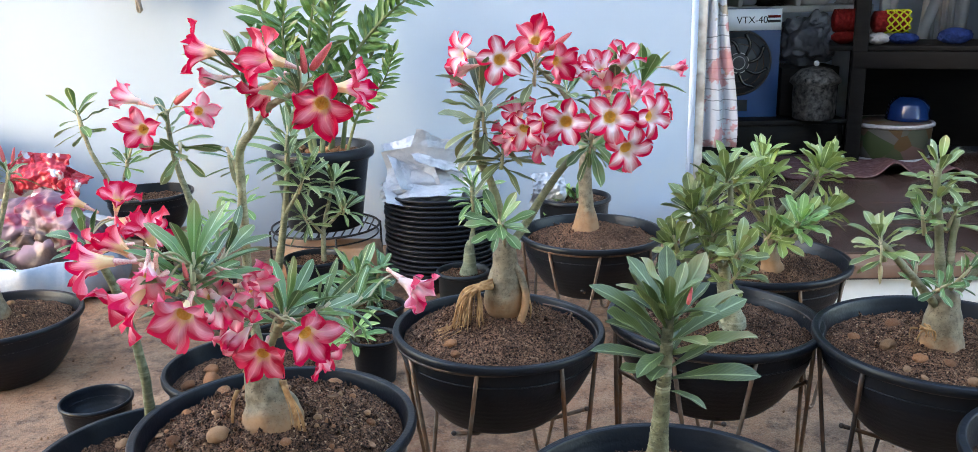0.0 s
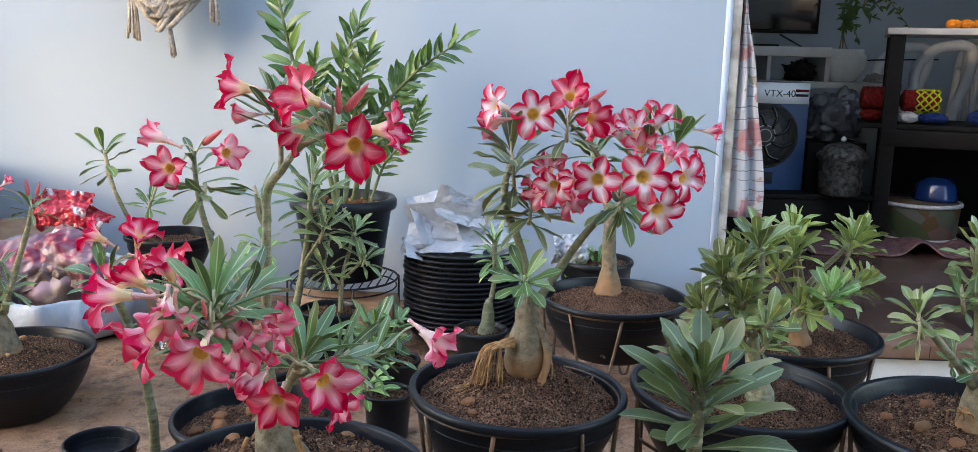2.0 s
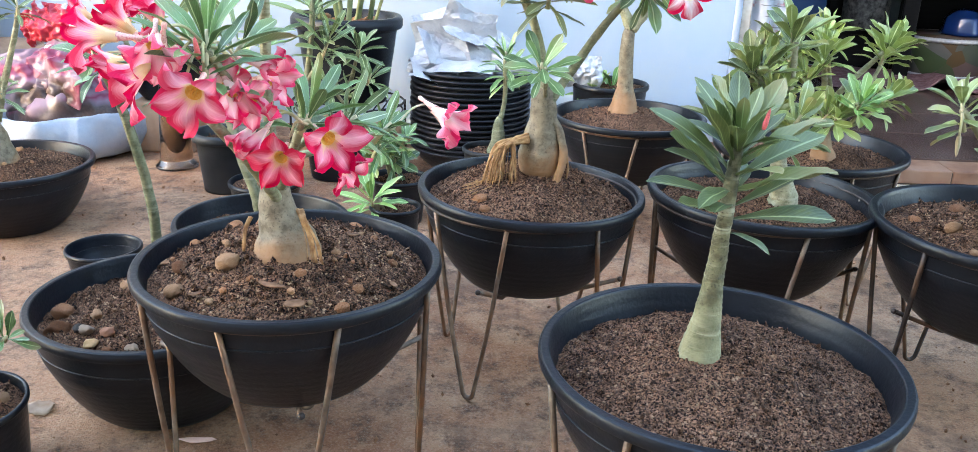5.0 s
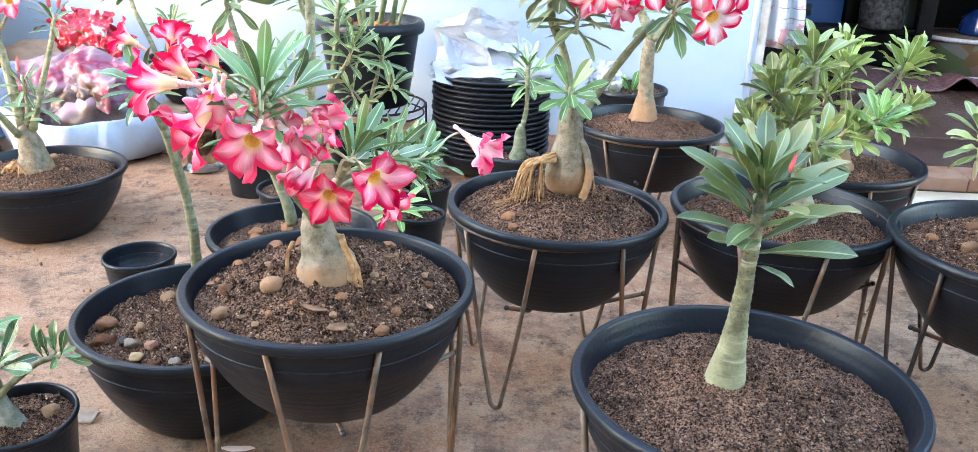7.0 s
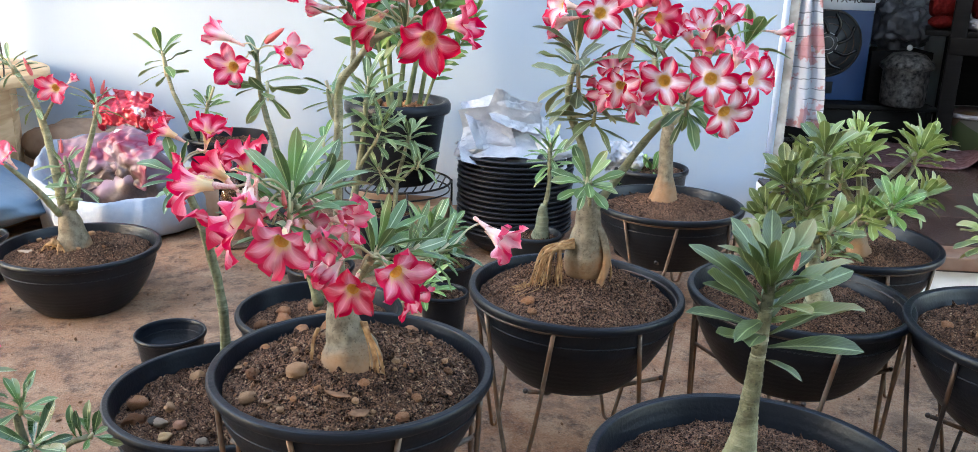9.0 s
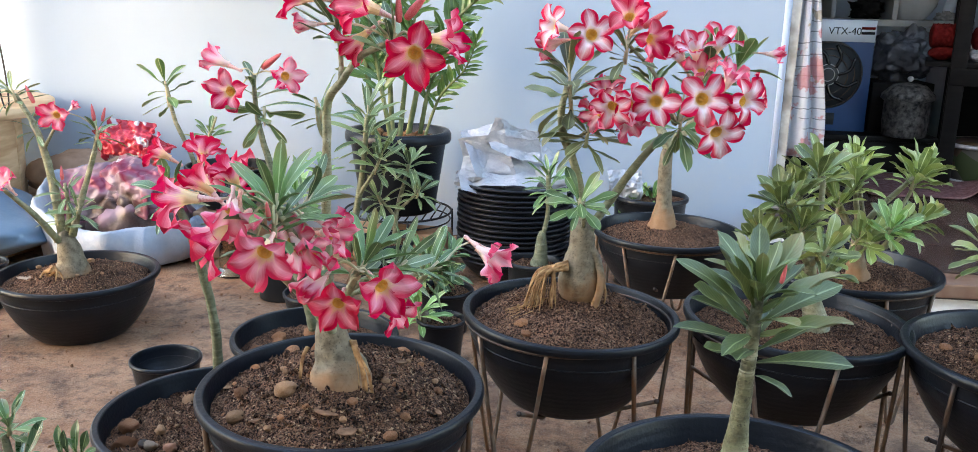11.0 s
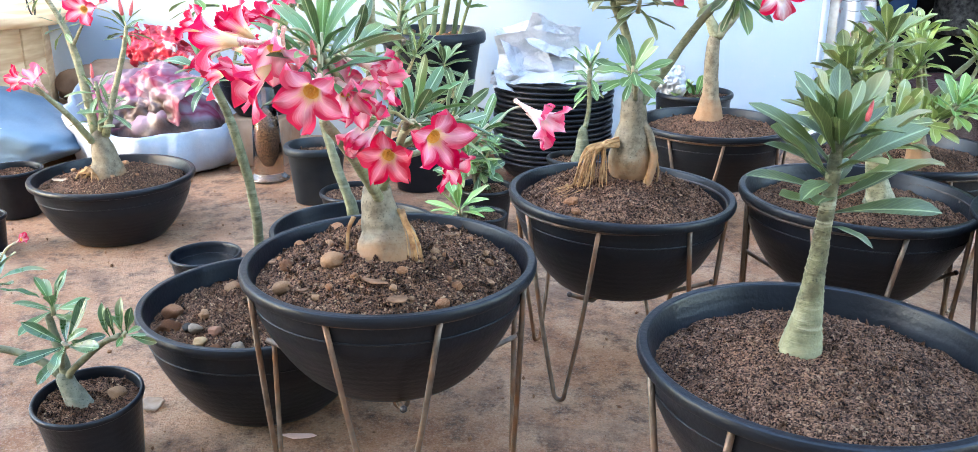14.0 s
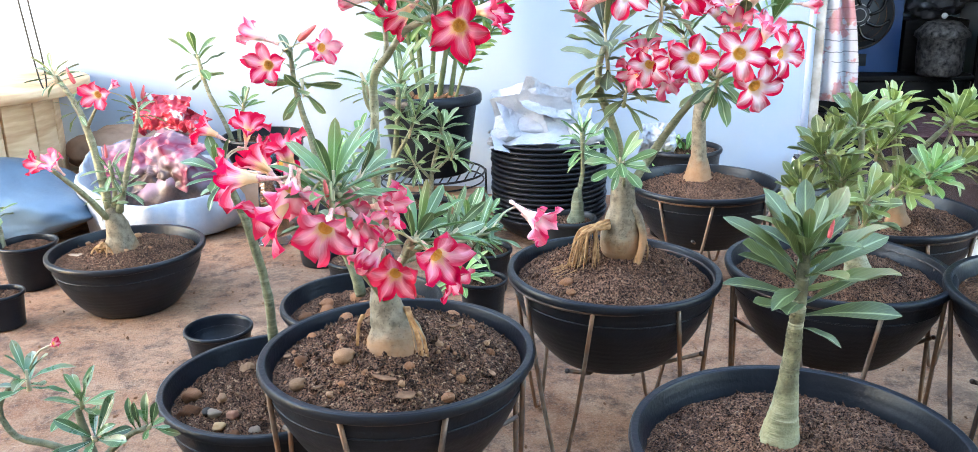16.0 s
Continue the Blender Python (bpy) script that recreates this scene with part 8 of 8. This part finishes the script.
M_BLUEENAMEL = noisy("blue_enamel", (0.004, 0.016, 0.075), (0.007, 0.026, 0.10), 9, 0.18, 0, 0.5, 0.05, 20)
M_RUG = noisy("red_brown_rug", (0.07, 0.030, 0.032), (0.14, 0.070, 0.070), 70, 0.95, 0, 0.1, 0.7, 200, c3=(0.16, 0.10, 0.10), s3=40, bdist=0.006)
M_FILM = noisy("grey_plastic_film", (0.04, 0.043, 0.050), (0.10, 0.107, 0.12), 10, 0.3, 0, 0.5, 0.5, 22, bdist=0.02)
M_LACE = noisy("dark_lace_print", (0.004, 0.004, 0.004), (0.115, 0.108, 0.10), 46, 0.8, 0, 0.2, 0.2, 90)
m, nt, b = mat("patchwork_cloth", 0.85, 0, 0.2)
vr = nt.nodes.new("ShaderNodeTexVoronoi")
vr.inputs["Scale"].default_value = 11.0
nt.links.new(coords(nt), vr.inputs["Vector"])
sp = nt.nodes.new("ShaderNodeSeparateColor")
nt.links.new(vr.outputs["Color"], sp.inputs[0])
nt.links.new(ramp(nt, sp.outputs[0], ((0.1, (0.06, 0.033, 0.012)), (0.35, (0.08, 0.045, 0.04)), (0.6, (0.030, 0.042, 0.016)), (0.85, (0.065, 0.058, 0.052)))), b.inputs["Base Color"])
M_PATCH = m

# media unit with a screen
unit = empty("media_unit", (0, 0, 0))
part("lower_board", box((0.80, 4.72, 0.830), (1.92, 5.16, 0.862), 0.003), M_LAMINATE, unit)
part("upper_board", box((0.80, 4.74, 0.985), (1.56, 5.14, 1.035), 0.003), M_LAMINATE, unit)
part("divider", box((1.535, 4.75, 0.863), (1.56, 5.13, 0.984), 0.002), M_LAMINATE, unit)
part("divider", box((1.24, 4.75, 0.863), (1.262, 5.13, 0.984), 0.002), M_LAMINATE, unit)
part("side_panel", box((0.80, 4.75, STEP_Z), (0.83, 5.15, 0.829), 0.002), M_BLACKWOOD, unit)
part("side_panel", box((1.885, 4.75, STEP_Z), (1.915, 5.15, 0.829), 0.002), M_LAMINATE, unit)
tagged(unit, "pale laminate media unit with open shelves, in the dim room", "cabinet")
tv = empty("television", (1.20, 4.93, 1.036))
part("screen", box((-0.42, -0.012, 0.085), (0.325, 0.012, 0.53), 0.004), M_SCREEN, tv)
part("bezel", box((-0.435, -0.008, 0.070), (0.340, 0.030, 0.545), 0.006), M_BLACKWOOD, tv)
part("stand_neck", box((-0.06, 0.0, 0.008), (0.0, 0.02, 0.09), 0.003), M_BLACKWOOD, tv)
part("stand_foot", box((-0.20, -0.09, 0.0), (0.12, 0.09, 0.010), 0.004), M_BLACKWOOD, tv)
tagged(tv, "black flat television standing on a pale media unit", "television")

pv = empty("ceramic_planter", (1.675, 4.90, 0.862))
bm = lathe(((0.0, 0.0), (0.062, 0.0), (0.068, 0.006), (0.085, 0.025), (0.112, 0.07), (0.118, 0.10), (0.110, 0.135), (0.098, 0.150), (0.102, 0.165), (0.098, 0.168), (0.088, 0.15), (0.0, 0.12)), 48, lambda a, z: 1 + 0.025 * math.sin(a * 12 + z * 60))
part("vessel", bm, M_CERAMIC, pv)
tagged(pv, "white ceramic planter with a scaly relief, on the media unit", "planter")
ivy = plant_thing("ivy_plant", (1.675, 4.90, 1.00), "trailing dark green ivy in a white ceramic planter")
rng = random.Random(9)
for k in range(7):
    a = rng.uniform(0, 6.28)
    top = Vector((1.675 + rng.uniform(-0.08, 0.14), 4.90 + rng.uniform(-0.08, 0.05), rng.uniform(1.24, 1.40)))
    out_ = top + Vector((rng.uniform(-0.05, 0.16), -0.05, -rng.uniform(0.04, 0.18)))
    line = spline([(1.675 + 0.03 * math.cos(a), 4.90 + 0.03 * math.sin(a), 0.99), Vector((1.66, 4.89, 1.15)), top, out_], 6)
    part("stem", tube(line, 0.0025, 5), M_BARK, ivy)
    for p in line[6:]:
        for q in range(3):
            add_leaf(ivy, p, Vector((rng.uniform(-1, 1), rng.uniform(-1, 0.2), rng.uniform(-0.9, 0.6))), Vector((0, -1, 0.4)), rng.uniform(0.035, 0.055), "zz", M_LEAFZZ, rng)
settle(ivy)
pebbles = tagged(part("shell_heap", blob((0.05, 0.035, 0.028), 31, 0.4, 3, 4, 0.5), M_YARNWHITE, None), "small heap of pale shells beside the planter", "ornament")
pebbles.location = (1.83, 4.86, 0.878)
darkorn = tagged(part("dark_ornament", blob((0.075, 0.05, 0.055), 33, 0.5, 2.5, 4, 0.6), M_BLACKWOOD, None), "dark knotted ornament on the media unit shelf", "ornament")
darkorn.location = (1.43, 4.83, 0.905)
cord = tagged(part("power_cord", tube(spline([(1.35, 4.96, 1.10), (1.50, 5.0, 1.03), (1.62, 5.05, 0.98), (1.80, 5.10, 0.97), (1.95, 5.15, 0.98), (2.3, 5.2, 0.99)], 6), 0.0045, 6), M_WIRE, None), "black power cord running behind the media unit", "cable")

# carton of a fan, with its print raised by a hair
ped = empty("low_bench", (1.23, 4.48, STEP_Z))
part("benchtop", box((-0.43, -0.20, 0.155), (0.43, 0.20, 0.180), 0.004), M_BLACKWOOD, ped)
part("front_panel", box((-0.40, -0.185, 0.012), (0.40, -0.165, 0.154), 0.003), M_BLACKWOOD, ped)
for s in (-1, 1):
    part("side_panel", box((s * 0.405 - 0.012, -0.19, 0.0), (s * 0.405 + 0.012, 0.19, 0.154), 0.003), M_BLACKWOOD, ped)
tagged(ped, "low black wooden bench holding a carton", "bench")
car = empty("fan_carton", (1.165, 4.50, 0.346))
part("carton", box((-0.195, -0.10, 0.0), (0.195, 0.10, 0.515), 0.003), M_BOXBLUE, car)
part("header_print", box((-0.194, -0.1025, 0.415), (0.194, -0.1005, 0.514)), M_BOXWHITE, car, "white printed band")
bm = lathe(((0.0, 0.0), (0.158, 0.0), (0.158, 0.0015), (0.0, 0.0015)), 48)
g = part("fan_print", bm, M_BOXDARK, car, "printed dark fan")
g.location, g.rotation_euler = (0, -0.1008, 0.262), (radians(90), 0, 0)
for r in (0.150, 0.120, 0.090, 0.048, 0.030):
    q = part("fan_print_ring", tube(ring_line(r, 0, 40), 0.0022, 5, False), M_STEELDARK if r > 0.05 else M_LAMINATE, car)
    q.location, q.rotation_euler = (0, -0.1035, 0.262), (radians(90), 0, 0)
for k in range(8):
    a = k * math.pi / 4
    bl = part("fan_print_blade", tube(spline([(0.045 * math.cos(a), -0.1028, 0.262 + 0.045 * math.sin(a)), (0.10 * math.cos(a + 0.25), -0.1028, 0.262 + 0.10 * math.sin(a + 0.25)), (0.14 * math.cos(a + 0.6), -0.1028, 0.262 + 0.14 * math.sin(a + 0.6))], 4), 0.008, 5), M_SCREEN, car)
part("fan_print_base", box((-0.12, -0.1026, 0.03), (0.05, -0.1004, 0.085)), M_BOXDARK, car)


def lettering(name, body, size, loc, material, parent, label):
    c = bpy.data.curves.new(name, "FONT")
    c.body, c.size, c.extrude, c.align_x = body, size, 0.0008, "LEFT"
    tmp = bpy.data.objects.new(name, c)
    me = bpy.data.meshes.new_from_object(tmp)
    bpy.data.objects.remove(tmp)
    ob = part(name, me, material, parent, label, False)
    ob.location, ob.rotation_euler = loc, (radians(90), 0, 0)
    return ob


lettering("print_text", "VTX-40", 0.046, (-0.02, -0.1032, 0.448), M_BOXDARK, car, "dark printed letters")
for k in range(2):
    part("print_bar", box((0.128, -0.1036, 0.472 - 0.022 * k), (0.189, -0.1026, 0.484 - 0.022 * k)), M_YARNRED if not k else M_BOXDARK, car, "small illegible print")
tagged(car, "blue fan carton with a white printed header and fan picture", "box")

film = tagged(part("plastic_bag", blob((0.14, 0.10, 0.13), 41, 0.3, 1.6, 5, 0.3), M_FILM, None), "grey translucent plastic bag of goods in the dim room", "bag")
film.location = (1.535, 4.54, 0.70)
tagged(part("small_shelf", box((1.38, 4.42, 0.346), (1.66, 4.66, 0.58), 0.004), M_BLACKWOOD, None), "small dark box shelf carrying a plastic bag", "shelf")
jar = empty("covered_jar", (1.505, 4.30, 0.346))
part("jar_body", lathe(((0.0, 0.0), (0.085, 0.0), (0.095, 0.01), (0.100, 0.08), (0.098, 0.16), (0.115, 0.175), (0.112, 0.195), (0.07, 0.235), (0.0, 0.25)), 40, lambda a, z: 1 + (0.03 if z > 0.15 else 0.01) * math.sin(a * 11)), M_LACE, jar)
bm = bmesh.new()
bmesh.ops.create_icosphere(bm, subdivisions=2, radius=0.014, matrix=Matrix.Translation((0, 0, 0.262)))
part("knob", bm, M_CERAMIC, jar)
tagged(jar, "jar with a lacy black-and-white cloth cover and knob", "jar")

# black shelf rack with crochet work
rack = empty("shelf_rack", (1.632, 4.12, STEP_Z))   # it stands askew in the room
rack.rotation_euler.z = radians(-20)
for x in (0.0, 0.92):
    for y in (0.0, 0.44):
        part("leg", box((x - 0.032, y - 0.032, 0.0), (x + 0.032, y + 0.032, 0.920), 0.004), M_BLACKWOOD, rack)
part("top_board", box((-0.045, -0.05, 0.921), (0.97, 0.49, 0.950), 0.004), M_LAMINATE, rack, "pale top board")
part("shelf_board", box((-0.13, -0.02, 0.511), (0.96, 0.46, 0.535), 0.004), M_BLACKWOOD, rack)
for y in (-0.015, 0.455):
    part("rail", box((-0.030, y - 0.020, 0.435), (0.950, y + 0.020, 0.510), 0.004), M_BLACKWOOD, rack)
# black sheet added to stand for the deep shade under the shelf
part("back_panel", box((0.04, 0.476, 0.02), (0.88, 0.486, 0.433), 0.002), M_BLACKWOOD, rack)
tagged(rack, "black wooden shelf rack with a pale top board", "shelf")


def knitted(name, size, loc, material, seed, label):
    bm = blob(size, seed, 0.10, 2.0, 4)
    for v in bm.verts:
        p = v.co.normalized()
        v.co *= 1 + 0.06 * math.sin(math.atan2(p.y, p.x) * 14) * math.sin(math.asin(max(-1, min(1, p.z))) * 14)
    ob = tagged(part(name, bm, material, None), label, "crochet work", "crochet work")
    ob.location = loc
    return ob


def crochet_roll(radius, length, loc, material, label, turn=0.0):
    """A roll of crochet work lying on its side: rows of raised stitches round a cylinder."""
    bm = bmesh.new()
    rings, n = [], 40
    for i in range(n + 1):
        u = i / n
        end = min(1.0, 6 * min(u, 1 - u) + 0.55)
        rings.append([bm.verts.new((length * (u - 0.5), radius * end * (1 + 0.09 * math.sin(a * 9 + (i // 4) % 2 * math.pi) * math.sin(u * math.pi * 10) ** 2) * math.cos(a), radius * end * (1 + 0.09 * math.sin(a * 9 + (i // 4) % 2 * math.pi) * math.sin(u * math.pi * 10) ** 2) * math.sin(a))) for a in [2 * math.pi * k / 54 for k in range(54)]])
    for a, b in zip(rings, rings[1:]):
        for k in range(54):
            bm.faces.new((a[k], a[(k + 1) % 54], b[(k + 1) % 54], b[k]))
    bm.faces.new(rings[0][::-1])
    bm.faces.new(rings[-1])
    ob = tagged(part("crochet_roll", bm, material, None), label, "crochet work", "crochet work")
    ob.location, ob.rotation_euler.z = loc, radians(turn)
    return ob


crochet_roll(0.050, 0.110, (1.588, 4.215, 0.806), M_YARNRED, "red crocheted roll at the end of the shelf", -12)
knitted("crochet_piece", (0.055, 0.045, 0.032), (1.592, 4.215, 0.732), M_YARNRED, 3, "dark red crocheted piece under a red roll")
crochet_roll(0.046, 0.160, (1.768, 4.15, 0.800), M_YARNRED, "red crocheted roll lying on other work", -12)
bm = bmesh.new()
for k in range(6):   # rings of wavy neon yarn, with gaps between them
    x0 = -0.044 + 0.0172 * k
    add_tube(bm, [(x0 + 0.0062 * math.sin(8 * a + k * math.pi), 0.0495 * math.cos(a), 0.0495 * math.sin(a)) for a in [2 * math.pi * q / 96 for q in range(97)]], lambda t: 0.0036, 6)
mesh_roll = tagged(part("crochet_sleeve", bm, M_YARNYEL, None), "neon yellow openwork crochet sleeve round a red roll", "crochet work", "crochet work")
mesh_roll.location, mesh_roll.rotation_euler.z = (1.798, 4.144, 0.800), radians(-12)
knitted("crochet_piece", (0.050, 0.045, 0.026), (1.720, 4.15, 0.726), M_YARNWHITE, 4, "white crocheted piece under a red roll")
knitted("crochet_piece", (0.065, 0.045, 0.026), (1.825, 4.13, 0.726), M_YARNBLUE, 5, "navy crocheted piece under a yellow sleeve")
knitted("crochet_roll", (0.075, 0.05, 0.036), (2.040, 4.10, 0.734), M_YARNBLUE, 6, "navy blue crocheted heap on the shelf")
for k, x in enumerate((1.860, 1.915, 1.970)):
    knitted("crochet_flower", (0.032, 0.032, 0.022), (x, 4.11, 1.136), M_ORANGE, 10 + k, "small orange crocheted flower on the rack top")
knitted("yarn_skein", (0.075, 0.06, 0.05), (1.86, 4.42, 0.752), M_YARNWHITE, 16, "pale yarn skein with a red paper band")
# white plastic chair behind the rack
ch = empty("plastic_chair", (2.16, 4.95, STEP_Z))
ch.rotation_euler.z = radians(90)
part("seat", box((-0.22, -0.20, 0.40), (0.22, 0.22, 0.425), 0.012), M_WHITEPL, ch)
part("top_rail", tube(spline([(-0.205, -0.235, 0.78), (-0.16, -0.245, 0.90), (0, -0.25, 0.935), (0.16, -0.245, 0.90), (0.205, -0.235, 0.78)], 5), 0.024, 10), M_WHITEPL, ch)
for k in range(5):
    x = -0.14 + 0.07 * k
    part("back_slat", box((x - 0.022, -0.242, 0.43), (x + 0.022, -0.226, 0.92 - 0.9 * abs(x) ** 1.6), 0.005), M_WHITEPL, ch)
for s in (-1, 1):
    part("back_post", tube(spline([(0.205 * s, -0.20, 0.40), (0.21 * s, -0.225, 0.60), (0.205 * s, -0.235, 0.79)], 4), 0.022, 9), M_WHITEPL, ch)
    part("armrest", tube(spline([(0.23 * s, 0.20, 0.41), (0.245 * s, 0.186, 0.60), (0.25 * s, 0.192, 0.75), (0.25 * s, 0.150, 0.83), (0.25 * s, 0.080, 0.880), (0.25 * s, -0.050, 0.890), (0.25 * s, -0.085, 0.83), (0.25 * s, -0.060, 0.70), (0.24 * s, -0.020, 0.56), (0.23 * s, 0.0, 0.42)], 5), 0.027, 10), M_WHITEPL, ch)
    for y in (-0.19, 0.21):
        part("leg", tube([(0.20 * s, y, 0.41), (0.235 * s, y * 1.12, 0.0)], 0.022, 9), M_WHITEPL, ch)
tagged(ch, "white moulded plastic armchair with a slatted back", "chair")

# cloth basket with an upturned bowl
bas = empty("cloth_basket", (1.850, 4.235, STEP_Z))
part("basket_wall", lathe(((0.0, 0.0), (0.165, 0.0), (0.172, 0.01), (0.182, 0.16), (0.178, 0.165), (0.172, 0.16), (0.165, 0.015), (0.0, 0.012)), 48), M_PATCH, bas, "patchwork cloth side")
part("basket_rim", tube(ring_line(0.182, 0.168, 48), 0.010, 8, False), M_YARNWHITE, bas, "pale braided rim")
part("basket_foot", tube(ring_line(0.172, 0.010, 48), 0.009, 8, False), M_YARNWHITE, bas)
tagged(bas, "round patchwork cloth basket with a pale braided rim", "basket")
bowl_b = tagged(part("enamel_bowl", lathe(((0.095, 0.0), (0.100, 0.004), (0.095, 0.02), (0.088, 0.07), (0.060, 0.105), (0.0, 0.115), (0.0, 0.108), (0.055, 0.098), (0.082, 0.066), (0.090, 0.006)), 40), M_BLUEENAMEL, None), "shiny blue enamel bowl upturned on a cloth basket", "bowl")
bowl_b.location = (1.925, 4.235, STEP_Z + 0.180)
disc = tagged(part("basket_lid", lathe(((0.0, 0.0), (0.170, 0.0), (0.172, 0.004), (0.170, 0.010), (0.0, 0.012)), 40), M_PATCH, None), "flat patchwork lid lying in a cloth basket", "lid")
disc.location = (1.850, 4.235, STEP_Z + 0.166)

# rug with raised folds
bm = bmesh.new()
bmesh.ops.create_grid(bm, x_segments=60, y_segments=36, size=0.5)
for v in bm.verts:
    x, y = v.co.x, v.co.y
    fold = 0.055 * math.exp(-((x - 0.16 - 0.12 * y) / 0.07) ** 2) * max(0.0, 0.5 - y) + 0.03 * math.exp(-((x - 0.42) / 0.05) ** 2) * max(0.0, 0.4 - y)
    v.co = Vector((x * 0.78 + 0.03 * y, y * 0.50 + 0.015 * math.sin(x * 19), fold + 0.004 * noise.noise(Vector((x * 9, y * 9, 0)))))
bmesh.ops.solidify(bm, geom=bm.faces[:], thickness=0.007)
rug = tagged(part("rug", bm, M_RUG, None), "red-brown woven rug rucked up on the tile floor", "rug")
rug.location = (1.63, 4.02, STEP_Z + 0.010)

# floor tiles and nosing pieces
tile_mesh = mesh_from("tile", box((-0.1585, -0.1585, -0.004), (0.1585, 0.1585, 0.004), 0.0015), False)
tile_mesh.materials.append(M_TILE)
for i in range(8):
    for j in range(6):
        t = new("tile", tile_mesh)
        t.parent = room_floor
        t.location = (STEP_X + 0.165 + i * 0.32, STEP_Y + 0.265 + j * 0.32, STEP_Z - 0.003)
nose_mesh = mesh_from("nosing_tile", box((-0.1198, -0.060, -0.020), (0.1198, 0.060, 0.020), 0.004), False)
nose_mesh.materials.append(M_NOSING)
for i in range(12):
    t = new("nosing_tile", nose_mesh)
    t.parent = nosing
    t.location = (STEP_X + 0.119 + i * 0.241, STEP_Y + 0.036, STEP_Z - 0.021)
